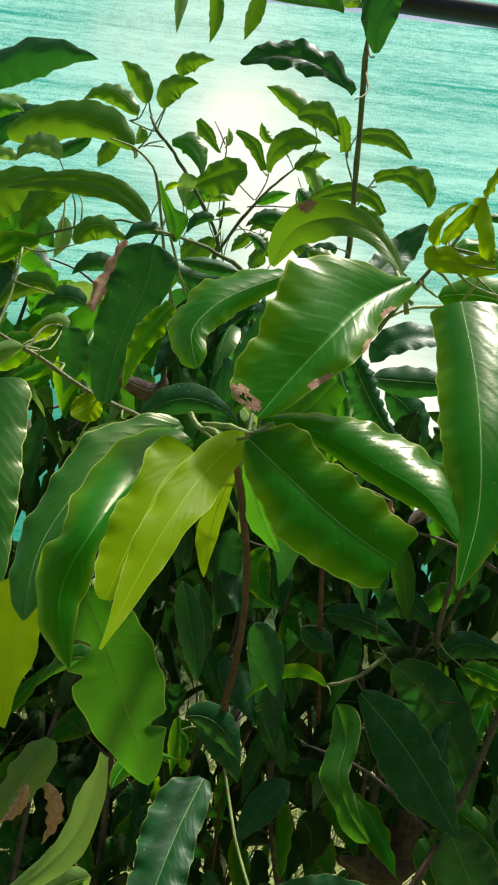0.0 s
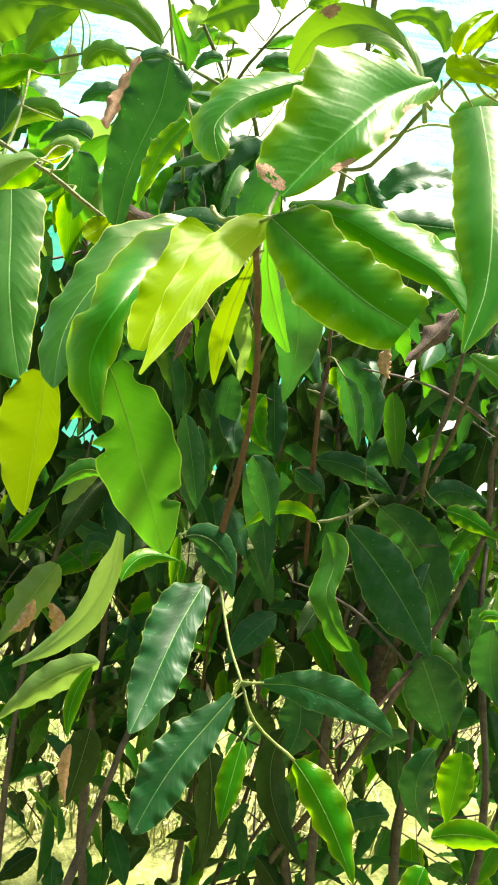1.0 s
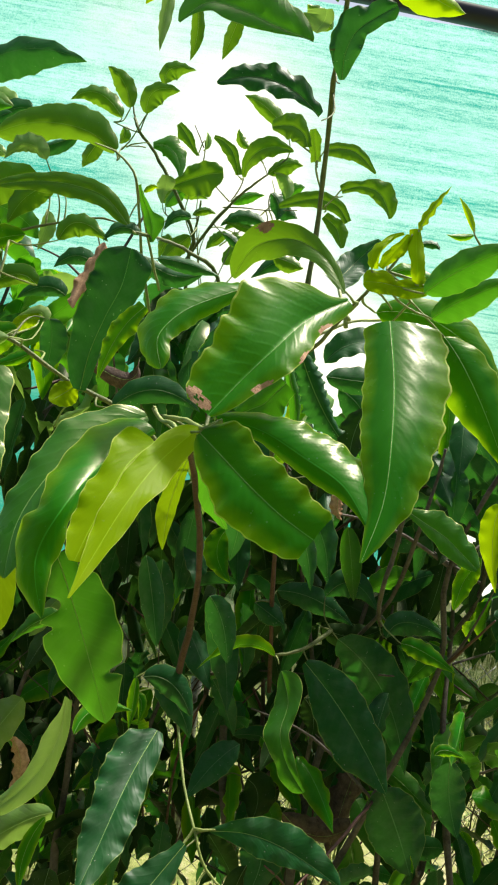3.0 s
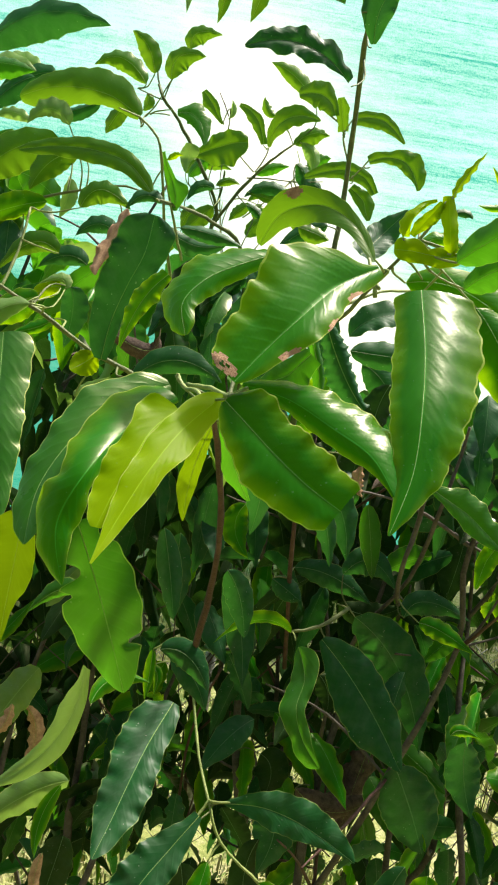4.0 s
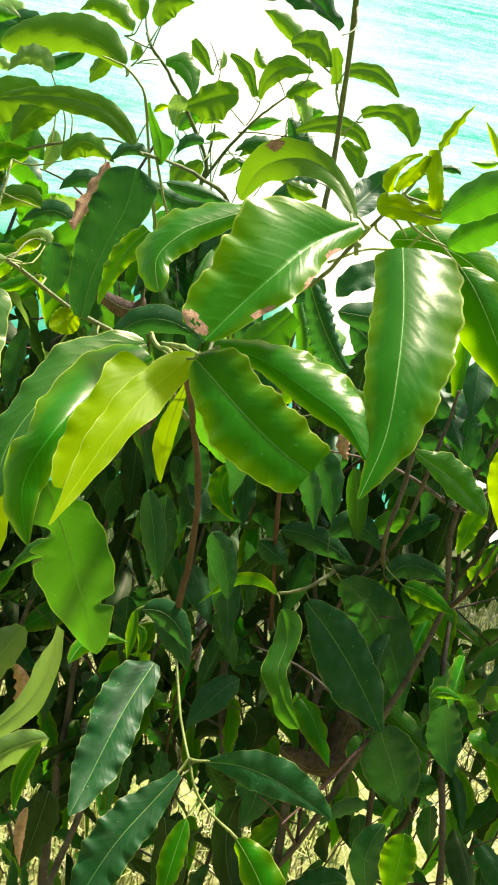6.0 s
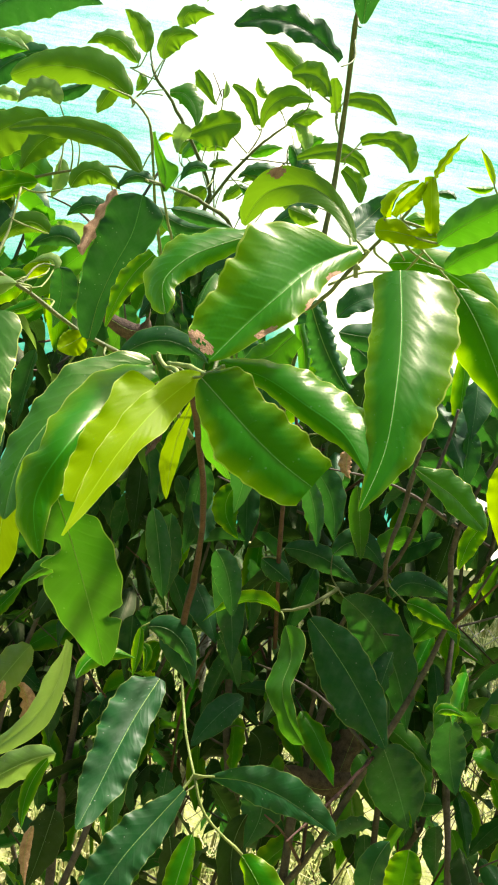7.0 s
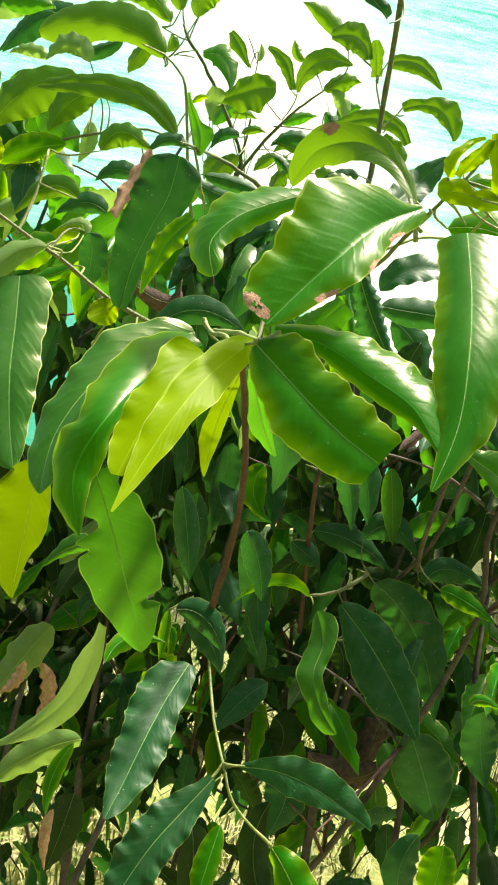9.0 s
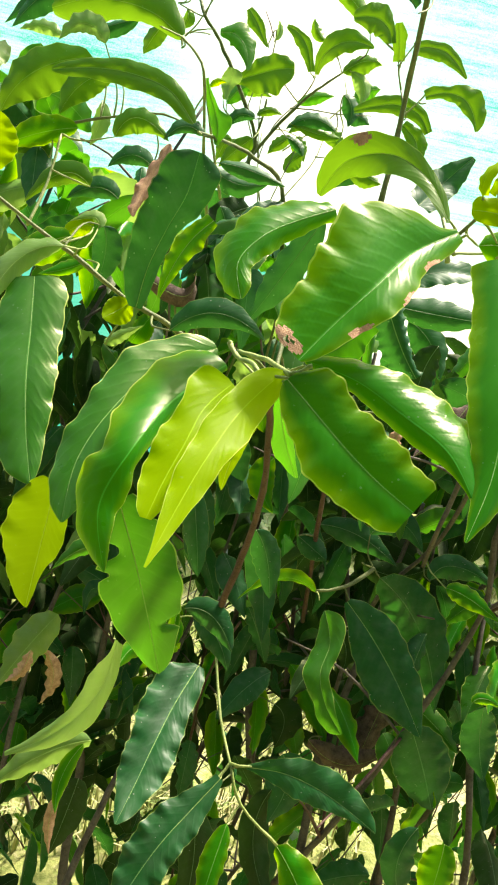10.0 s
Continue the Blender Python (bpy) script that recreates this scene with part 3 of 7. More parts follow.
formed(FAR, [(0.090, 0.560, 1.564), (0.072, 0.580, 1.592), (0.043, 0.600, 1.607), (0.011, 0.610, 1.597), (-0.005, 0.620, 1.569)], (0.0011, 0.0048, 0.0081, 0.0140, 0.0170, 0.0098, 0.0023), (0.0018, 0.0060, 0.0119, 0.0173, 0.0157, 0.0069, 0.0023), (-123, -166, -208), (65, 23, -18), wave=0.03, count=4, cup=0.06, spots=((0.66, 0.72, 0.045, 0.26),))
formed(YELLOWING, [(-0.013, 0.458, 1.432), (-0.021, 0.492, 1.408), (-0.028, 0.525, 1.381), (-0.033, 0.558, 1.350), (-0.036, 0.592, 1.317)], (0.0019, 0.0021, 0.0054, 0.0092, 0.0099, 0.0041, 0.0000), (0.0019, 0.0027, 0.0051, 0.0063, 0.0054, 0.0022, 0.0005), (-172, -176, -184), (8, 4, -4), wave=0.05, count=3, cup=0.08)
formed(MID, [(-0.008, 0.459, 1.442), (-0.005, 0.476, 1.422), (0.001, 0.492, 1.402), (0.009, 0.508, 1.382), (0.019, 0.525, 1.361)], (0.0018, 0.0029, 0.0060, 0.0093, 0.0102, 0.0046, 0.0005), (0.0023, 0.0026, 0.0058, 0.0059, 0.0049, 0.0026, 0.0017), (-170, -178, -180), (10, 2, -0), wave=0.06, count=3, cup=0.08)
leaf(MID, (-0.098, 0.442, 1.349), (-0.076, 0.450, 1.291), (-0.052, 0.463, 1.214), (0.028, -9), (0.030, 178), wave=0.05, count=2, blunt=1.0, belly=1.12, full=0.08, rib=0.0008, nips=((1, 0.33, 0.06, 0.66), (1, 0.46, 0.025, 0.3), (0, 0.76, 0.022, 0.5), (0, 0.13, 0.05, 0.3)))
twig(shrub, SHOOT, [(-0.004, 0.432, 1.452), (-0.020, 0.473, 1.452), (-0.041, 0.514, 1.448)], 0.0018, 0.0015, "petiole")
twig(shrub, SHOOT, [(-0.023, 0.442, 1.447), (-0.030, 0.463, 1.450), (-0.039, 0.483, 1.448), (-0.046, 0.494, 1.453), (-0.048, 0.495, 1.456)], 0.0014, 0.0018, "bud")
twig(shrub, SHOOT, [(-0.006, 0.432, 1.452), (-0.000, 0.433, 1.455), (0.006, 0.434, 1.460)], 0.0018, 0.0015, "petiole")
twig(shrub, RIB, [(-0.008, 0.431, 1.447), (-0.002, 0.427, 1.452), (0.005, 0.423, 1.455)], 0.0012, 0.0022, "bract")
twig(shrub, RIB, [(-0.009, 0.431, 1.448), (-0.003, 0.426, 1.448), (0.002, 0.422, 1.450)], 0.001, 0.0018, "bract")
# left side, near
leaf(PALE, (-0.115, 0.627, 1.020), (-0.161, 0.622, 0.996), (-0.211, 0.611, 0.950), (0.020, -13), (0.017, -148), wave=0.1)
leaf(GREEN, (-0.122, 0.626, 1.015), (-0.137, 0.617, 0.980), (-0.135, 0.599, 0.950), (0.009, -14), (0.009, -158), wave=0.06)
leaf(PALE, (-0.224, 0.694, 1.485), (-0.261, 0.678, 1.464), (-0.278, 0.647, 1.407), (0.013, -22), (0.020, -145), wave=0.06)
leaf(YOUNG, (-0.315, 0.729, 1.537), (-0.315, 0.734, 1.567), (-0.316, 0.734, 1.595), (0.024, -4), (0.024, -170), wave=0.06, blunt=0.9, belly=0.95)
twig(shrub, SHOOT, [(-0.323, 0.749, 1.538), (-0.318, 0.737, 1.526), (-0.310, 0.725, 1.513)], 0.0012, 0.0014, "petiole")
leaf(YOUNG, (-0.167, 0.759, 1.439), (-0.178, 0.757, 1.429), (-0.190, 0.745, 1.420), (0.016, -2), (0.016, -161), wave=0.05, blunt=0.7)
# large leaves of the hanging shoot and the hedge's front
formed(DARK, [(-0.025, 0.693, 1.085), (-0.041, 0.651, 1.063), (-0.052, 0.610, 1.044), (-0.061, 0.575, 1.024), (-0.070, 0.539, 1.008)], (0.0055, 0.0282, 0.0328, 0.0256, 0.0224, 0.0080, 0.0010), (0.0067, 0.0155, 0.0199, 0.0247, 0.0228, 0.0109, 0.0017), (-157, -151, -149), (21, 26, 28), wave=0.13, count=5.5, cup=0.08)
formed(DARK, [(0.021, 0.656, 0.982), (-0.004, 0.629, 0.959), (-0.027, 0.602, 0.938), (-0.045, 0.581, 0.911), (-0.059, 0.559, 0.885)], (0.0068, 0.0100, 0.0241, 0.0278, 0.0256, 0.0125, 0.0011), (0.0032, 0.0091, 0.0196, 0.0211, 0.0224, 0.0139, 0.0020), (-153, -151, -144), (23, 26, 32), wave=0.12, count=6, cup=0.08)
formed(DARK, [(0.046, 0.669, 0.992), (0.084, 0.659, 1.001), (0.120, 0.650, 0.998), (0.154, 0.641, 0.987), (0.186, 0.632, 0.973)], (0.0021, 0.0068, 0.0185, 0.0239, 0.0224, 0.0117, 0.0012), (0.0013, 0.0061, 0.0175, 0.0177, 0.0109, 0.0018, 0.0008), (-25, -31, -34), (154, 148, 146), wave=0.12, count=5, cup=0.08)
formed(DARK, [(0.151, 0.900, 1.094), (0.186, 0.883, 1.064), (0.218, 0.866, 1.031), (0.246, 0.850, 0.996), (0.272, 0.834, 0.959)], (0.0061, 0.0207, 0.0359, 0.0322, 0.0285, 0.0104, 0.0013), (0.0045, 0.0140, 0.0344, 0.0407, 0.0382, 0.0133, 0.0014), (-10, -12, -15), (169, 167, 165), wave=0.07, count=4, cup=0.10)
formed(MID, [(0.114, 0.830, 1.109), (0.125, 0.805, 1.081), (0.118, 0.780, 1.053), (0.129, 0.758, 1.027), (0.150, 0.735, 1.008)], (0.0018, 0.0101, 0.0198, 0.0206, 0.0152, 0.0143, 0.0012), (0.0034, 0.0198, 0.0153, 0.0111, 0.0122, 0.0050, 0.0024), (-160, -168, -148), (20, 12, 32), wave=0.10, count=3, cup=0.10)
formed(MID, [(0.212, 0.725, 1.356), (0.234, 0.723, 1.345), (0.256, 0.721, 1.334), (0.276, 0.718, 1.319), (0.295, 0.715, 1.304)], (0.0036, 0.0086, 0.0210, 0.0229, 0.0188, 0.0130, 0.0044), (0.0019, 0.0049, 0.0097, 0.0153, 0.0150, 0.0084, 0.0037), (-27, -27, -28), (158, 157, 157), wave=0.08, count=4, cup=0.10)
formed(GREEN, [(0.298, 0.725, 1.316), (0.291, 0.720, 1.302), (0.283, 0.716, 1.288), (0.278, 0.710, 1.274), (0.274, 0.705, 1.259)], (0.0035, 0.0054, 0.0099, 0.0102, 0.0078, 0.0037, 0.0006), (0.0027, 0.0057, 0.0109, 0.0110, 0.0091, 0.0036, 0.0011), (-162, -161, -156), (18, 19, 24), wave=0.08, count=3, cup=0.10)
formed(DARK, [(-0.159, 0.750, 1.436), (-0.154, 0.754, 1.477), (-0.142, 0.757, 1.517), (-0.128, 0.761, 1.555), (-0.123, 0.765, 1.595)], (0.0074, 0.0158, 0.0253, 0.0315, 0.0353, 0.0305, 0.0110), (0.0057, 0.0089, 0.0113, 0.0115, 0.0208, 0.0258, 0.0060), (11, 12, 11), (-163, -162, -164), wave=0.05, count=4, cup=0.10)
# hanging shoot in front
leaf(GREEN, (0.037, 0.645, 0.939), (0.029, 0.616, 0.907), (0.023, 0.596, 0.870), (0.013, -7), (0.015, -165), wave=0.1)
leaf(GREEN, (0.093, 0.649, 0.920), (0.130, 0.619, 0.885), (0.164, 0.584, 0.833), (0.025, -22), (0.019, -173), wave=0.2, count=4)
leaf(DARK, (-0.044, 0.825, 1.071), (-0.011, 0.801, 1.061), (0.010, 0.791, 1.024), (0.018, -22), (0.019, 179), wave=0.06)
# hedge, middle
leaf(DARK, (0.208, 1.002, 1.093), (0.297, 1.029, 1.004), (0.350, 1.026, 0.877), (0.045, -17), (0.044, -165), wave=0.1)
leaf(DARK, (0.301, 0.967, 0.885), (0.338, 0.969, 0.815), (0.365, 0.963, 0.753), (0.048, -13), (0.046, -177), wave=0.04, blunt=0.9)
leaf(DARK, (-0.066, 1.008, 1.178), (-0.064, 1.010, 1.105), (-0.062, 1.014, 1.041), (0.024, -19), (0.027, -163), wave=0.1, blunt=0.6)
leaf(DARK, (0.012, 0.995, 1.133), (0.042, 0.995, 1.055), (0.058, 0.972, 0.968), (0.024, -23), (0.027, -166), wave=0.08)
leaf(DARK, (0.076, 0.976, 1.142), (0.100, 0.972, 1.129), (0.121, 0.968, 1.117), (0.018, -25), (0.018, -179), wave=0.04, blunt=0.8)
leaf(GREEN, (0.113, 0.938, 1.080), (0.064, 0.933, 1.094), (0.007, 0.896, 1.067), (0.009, -34), (0.015, 169), wave=0.08)
leaf(DARK, (0.018, 0.571, 1.411), (0.031, 0.620, 1.362), (0.027, 0.645, 1.298), (0.023, -15), (0.022, -161), wave=0.08)
leaf(DARK, (0.104, 0.905, 1.309), (0.148, 0.915, 1.270), (0.165, 0.908, 1.205), (0.024, -20), (0.031, -173), wave=0.1)
leaf(DARK, (0.107, 0.851, 1.299), (0.127, 0.860, 1.257), (0.138, 0.858, 1.209), (0.015, -24), (0.016, -160), wave=0.1)
leaf(GREEN, (0.286, 0.698, 0.921), (0.284, 0.688, 0.885), (0.278, 0.677, 0.839), (0.022, -6), (0.022, -164), wave=0.06)
leaf(GREEN, (0.263, 0.673, 0.825), (0.302, 0.666, 0.840), (0.338, 0.647, 0.848), (0.016, -36), (0.020, 174), wave=0.06)
leaf(GREEN, (0.261, 0.665, 0.792), (0.251, 0.650, 0.774), (0.241, 0.632, 0.742), (0.017, -1), (0.018, -161), wave=0.06)
leaf(DARK, (0.120, 0.933, 0.822), (0.135, 0.922, 0.780), (0.117, 0.907, 0.721), (0.033, -6), (0.033, -171), wave=0.06)
leaf(DARK, (0.296, 0.812, 0.842), (0.278, 0.797, 0.787), (0.309, 0.801, 0.722), (0.026, -16), (0.022, -161), wave=0.1)
leaf(DARK, (0.386, 0.942, 0.955), (0.397, 0.947, 0.894), (0.414, 0.933, 0.842), (0.028, -10), (0.028, -174), wave=0.08)
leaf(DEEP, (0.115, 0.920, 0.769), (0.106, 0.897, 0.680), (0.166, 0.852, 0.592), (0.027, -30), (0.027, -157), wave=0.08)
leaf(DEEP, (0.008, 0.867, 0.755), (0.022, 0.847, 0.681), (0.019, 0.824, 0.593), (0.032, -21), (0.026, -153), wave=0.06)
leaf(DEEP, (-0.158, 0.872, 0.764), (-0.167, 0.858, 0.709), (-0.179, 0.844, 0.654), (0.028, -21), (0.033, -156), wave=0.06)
# withered leaves caught among the twigs
leaf(WITHER, (0.215, 0.822, 1.396), (0.195, 0.805, 1.368), (0.160, 0.786, 1.332), (0.015, -13), (0.019, -140), wave=0.3, count=3, bow=50)
leaf(DEAD, (-0.174, 0.823, 0.773), (-0.179, 0.813, 0.736), (-0.171, 0.803, 0.695), (0.008, -26), (0.010, -157), wave=0.1)
leaf(WITHER, (-0.089, 0.915, 1.336), (-0.094, 0.909, 1.310), (-0.102, 0.901, 1.281), (0.011, -25), (0.010, -142), wave=0.2)
leaf(WITHER, (0.291, 1.093, 0.854), (0.271, 1.074, 0.778), (0.256, 1.054, 0.699), (0.036, -18), (0.031, -149), wave=0.2, bow=40)
leaf(WITHER, (0.170, 1.033, 0.783), (0.240, 1.026, 0.756), (0.309, 1.036, 0.805), (0.029, -31), (0.030, -155), wave=0.15, bow=40)
leaf(DEAD, (-0.245, 0.937, 0.911), (-0.226, 0.932, 0.872), (-0.240, 0.927, 0.829), (0.013, -31), (0.015, -154), wave=0.2)
leaf(PALE, (-0.231, 0.928, 0.976), (-0.263, 0.916, 0.926), (-0.301, 0.898, 0.856), (0.025, -10), (0.029, -156), wave=0.15)
leaf(DEAD, (-0.248, 0.870, 0.950), (-0.255, 0.862, 0.920), (-0.275, 0.858, 0.903), (0.010, -31), (0.012, -142), wave=0.2)
leaf(DEAD, (0.165, 0.910, 1.335), (0.162, 0.905, 1.314), (0.170, 0.900, 1.296), (0.009, -28), (0.011, -158), wave=0.25)
leaf(GREEN, (-0.319, 0.981, 0.976), (-0.297, 0.988, 1.002), (-0.266, 0.999, 1.046), (0.012, -29), (0.012, -170), wave=0.1)
leaf(PALE, (-0.248, 0.996, 1.037), (-0.222, 1.008, 1.084), (-0.185, 1.016, 1.121), (0.011, -32), (0.018, -177), wave=0.1)
leaf(DARK, (-0.168, 1.025, 0.955), (-0.205, 1.030, 0.972), (-0.212, 1.019, 0.929), (0.014, -4), (0.014, -150), wave=0.1)
leaf(GREEN, (-0.074, 0.886, 1.024), (-0.061, 0.883, 1.015), (-0.063, 0.876, 0.986), (0.008, -29), (0.008, -156), wave=0.05)
leaf(GREEN, (-0.099, 0.602, 1.121), (-0.083, 0.626, 1.138), (-0.049, 0.644, 1.130), (0.009, -50), (0.013, 177), wave=0.06)
leaf(DARK, (0.280, 1.003, 1.103), (0.309, 1.010, 1.130), (0.378, 1.004, 1.112), (0.018, -27), (0.023, 176), wave=0.08)
leaf(DARK, (0.182, 1.017, 1.150), (0.220, 1.023, 1.175), (0.262, 1.013, 1.140), (0.022, -25), (0.025, 175), wave=0.08)
leaf(DARK, (0.110, 1.037, 1.143), (0.170, 1.035, 1.138), (0.233, 1.026, 1.106), (0.020, -25), (0.022, 177), wave=0.08)
leaf(DEEP, (0.189, 1.053, 1.090), (0.242, 1.050, 1.081), (0.291, 1.055, 1.104), (0.021, -26), (0.023, 176), wave=0.08)
leaf(DARK, (0.314, 1.047, 1.275), (0.293, 1.041, 1.248), (0.247, 1.043, 1.254), (0.022, 3), (0.020, -154), wave=0.08)
leaf(GREEN, (0.290, 0.955, 1.117), (0.323, 0.953, 1.110), (0.373, 0.946, 1.086), (0.015, -29), (0.016, -179), wave=0.1)
leaf(GREEN, (0.023, 1.040, 1.229), (0.012, 1.031, 1.191), (0.038, 1.020, 1.151), (0.020, -13), (0.022, -171), wave=0.1)
leaf(DEEP, (0.074, 0.945, 1.262), (0.098, 0.942, 1.254), (0.118, 0.940, 1.246), (0.021, -23), (0.018, 179), wave=0.1)
leaf(DEEP, (0.110, 1.083, 0.802), (0.132, 1.077, 0.778), (0.124, 1.065, 0.732), (0.032, -10), (0.032, -174), wave=0.1)
leaf(DEEP, (0.182, 1.071, 0.960), (0.199, 1.065, 0.936), (0.201, 1.056, 0.902), (0.022, -15), (0.020, -171), wave=0.1)
leaf(GREEN, (0.339, 0.872, 0.999), (0.353, 0.874, 1.008), (0.380, 0.872, 1.001), (0.008, -41), (0.011, -175), wave=0.08)
leaf(YOUNG, (0.300, 0.690, 1.383), (0.294, 0.684, 1.350), (0.304, 0.674, 1.292), (0.012, -15), (0.014, -169), wave=0.1)
# leaves of the upper shoots and the near left side
formed(FAR, [(-0.195, 0.985, 1.739), (-0.231, 0.985, 1.758), (-0.272, 0.985, 1.764), (-0.315, 0.985, 1.759), (-0.355, 0.985, 1.742)], (0.0059, 0.0193, 0.0350, 0.0330, 0.0252, 0.0149, 0.0027), (0.0045, 0.0096, 0.0147, 0.0197, 0.0251, 0.0184, 0.0072), (-154, -156, -157), (-17, -18, -18), wave=0.04, count=5, cup=0.1, fine=False)
formed(FAR, [(-0.148, 0.870, 1.632), (-0.180, 0.875, 1.661), (-0.224, 0.880, 1.671), (-0.269, 0.880, 1.669), (-0.313, 0.880, 1.659)], (0.0037, 0.0097, 0.0145, 0.0162, 0.0126, 0.0085, 0.0020), (0.0022, 0.0097, 0.0158, 0.0174, 0.0143, 0.0081, 0.0022), (-149, -156, -156), (27, 20, 20), wave=0.07, count=5, cup=0.1, fine=False)
formed(FAR, [(-0.027, 1.180, 1.767), (-0.022, 1.180, 1.793), (-0.005, 1.180, 1.812), (0.019, 1.180, 1.820), (0.047, 1.180, 1.817)], (0.0019, 0.0058, 0.0129, 0.0198, 0.0176, 0.0066, 0.0008), (0.0038, 0.0058, 0.0163, 0.0161, 0.0176, 0.0063, 0.0019), (-16, -16, -16), (159, 160, 160), wave=0.06, count=4, cup=0.1, fine=False)
formed(FAR, [(-0.035, 1.180, 1.769), (-0.041, 1.180, 1.787), (-0.049, 1.180, 1.803), (-0.063, 1.180, 1.816), (-0.081, 1.180, 1.822)], (0.0084, 0.0071, 0.0062, 0.0090, 0.0059, 0.0044, 0.0034), (0.0050, 0.0062, 0.0114, 0.0134, 0.0132, 0.0064, 0.0031), (-149, -164, -164), (17, 16, 16), wave=0.06, count=4, cup=0.1, fine=False)
formed(FAR, [(-0.144, 1.170, 1.732), (-0.124, 1.170, 1.743), (-0.103, 1.170, 1.753), (-0.082, 1.170, 1.762), (-0.059, 1.170, 1.767)], (0.0083, 0.0075, 0.0136, 0.0233, 0.0224, 0.0178, 0.0077), (0.0061, 0.0048, 0.0243, 0.0325, 0.0345, 0.0209, 0.0073), (-16, -16, -16), (164, 164, 164), wave=0.12, count=3, cup=0.1, fine=False)
formed(MID, [(-0.168, 1.130, 1.785), (-0.149, 1.130, 1.787), (-0.134, 1.130, 1.778), (-0.125, 1.125, 1.762), (-0.121, 1.120, 1.743)], (0.0064, 0.0101, 0.0249, 0.0208, 0.0130, 0.0059, 0.0012), (0.0042, 0.0088, 0.0169, 0.0142, 0.0111, 0.0038, 0.0018), (-34, -37, -48), (164, 163, 154), wave=0.04, count=4, cup=0.1, fine=False)
formed(PALE, [(-0.140, 1.120, 1.742), (-0.141, 1.120, 1.732), (-0.142, 1.120, 1.721), (-0.142, 1.115, 1.710), (-0.142, 1.110, 1.699)], (0.0081, 0.0091, 0.0135, 0.0127, 0.0094, 0.0039, 0.0019), (0.0058, 0.0126, 0.0151, 0.0090, 0.0041, 0.0022, 0.0017), (-169, -169, -170), (11, 11, 10), wave=0.05, count=3, cup=0.1, fine=False)
formed(FAR, [(-0.139, 1.180, 1.834), (-0.129, 1.180, 1.824), (-0.120, 1.180, 1.813), (-0.112, 1.180, 1.801), (-0.103, 1.180, 1.790)], (0.0051, 0.0059, 0.0082, 0.0087, 0.0055, 0.0023, 0.0017), (0.0049, 0.0069, 0.0153, 0.0117, 0.0071, 0.0038, 0.0024), (-16, -16, -16), (164, 163, 163), wave=0.04, count=4, cup=0.1, fine=False)
formed(MID, [(-0.152, 0.950, 1.694), (-0.145, 0.950, 1.677), (-0.136, 0.950, 1.660), (-0.129, 0.945, 1.642), (-0.127, 0.940, 1.622)], (0.0028, 0.0039, 0.0064, 0.0082, 0.0091, 0.0044, 0.0023), (0.0026, 0.0016, 0.0040, 0.0061, 0.0182, 0.0065, 0.0022), (-169, -168, -173), (23, 12, 7), wave=0.05, count=4, cup=0.1, fine=False)
formed(FAR, [(0.091, 1.070, 1.799), (0.112, 1.070, 1.804), (0.133, 1.070, 1.802), (0.151, 1.070, 1.791), (0.167, 1.070, 1.776)], (0.0078, 0.0093, 0.0093, 0.0102, 0.0082, 0.0036, 0.0016), (0.0097, 0.0118, 0.0163, 0.0152, 0.0110, 0.0044, 0.0014), (-16, -15, -16), (164, 164, 164), wave=0.04, count=4, cup=0.1, fine=False)
formed(FAR, [(0.125, 1.110, 1.753), (0.150, 1.110, 1.763), (0.176, 1.110, 1.761), (0.192, 1.105, 1.745), (0.203, 1.100, 1.721)], (0.0087, 0.0115, 0.0094, 0.0203, 0.0223, 0.0120, 0.0020), (0.0042, 0.0058, 0.0107, 0.0132, 0.0130, 0.0040, 0.0026), (-16, -14, -26), (164, 165, 154), wave=0.1, count=4, cup=0.1, fine=False)
formed(FAR, [(0.066, 1.130, 1.814), (0.059, 1.130, 1.830), (0.044, 1.130, 1.840), (0.027, 1.130, 1.841), (0.008, 1.130, 1.836)], (0.0077, 0.0069, 0.0109, 0.0223, 0.0197, 0.0125, 0.0047), (0.0070, 0.0144, 0.0230, 0.0209, 0.0230, 0.0101, 0.0050), (-163, -164, -164), (16, 16, 16), wave=0.06, count=4, cup=0.1, fine=False)
formed(FAR, [(0.082, 1.140, 1.796), (0.080, 1.140, 1.808), (0.077, 1.140, 1.820), (0.074, 1.140, 1.832), (0.071, 1.140, 1.844)], (0.0086, 0.0084, 0.0082, 0.0099, 0.0105, 0.0064, 0.0049), (0.0086, 0.0083, 0.0082, 0.0097, 0.0112, 0.0064, 0.0048), (-19, -12, -12), (161, 168, 168), wave=0.05, count=4, cup=0.1, fine=False)
formed(FAR, [(0.144, 1.130, 1.712), (0.124, 1.130, 1.734), (0.093, 1.130, 1.740), (0.064, 1.130, 1.733), (0.035, 1.130, 1.721)], (0.0068, 0.0080, 0.0119, 0.0138, 0.0134, 0.0084, 0.0031), (0.0071, 0.0086, 0.0145, 0.0151, 0.0106, 0.0049, 0.0029), (-164, -164, -164), (16, 16, 16), wave=0.05, count=4, cup=0.1, fine=False)
formed(FAR, [(0.106, 1.135, 1.717), (0.118, 1.132, 1.709), (0.129, 1.130, 1.699), (0.134, 1.125, 1.685), (0.140, 1.120, 1.671)], (0.0099, 0.0095, 0.0137, 0.0161, 0.0144, 0.0065, 0.0027), (0.0054, 0.0072, 0.0120, 0.0137, 0.0096, 0.0050, 0.0035), (-12, -19, -20), (168, 161, 160), wave=0.05, count=4, cup=0.1, fine=False)
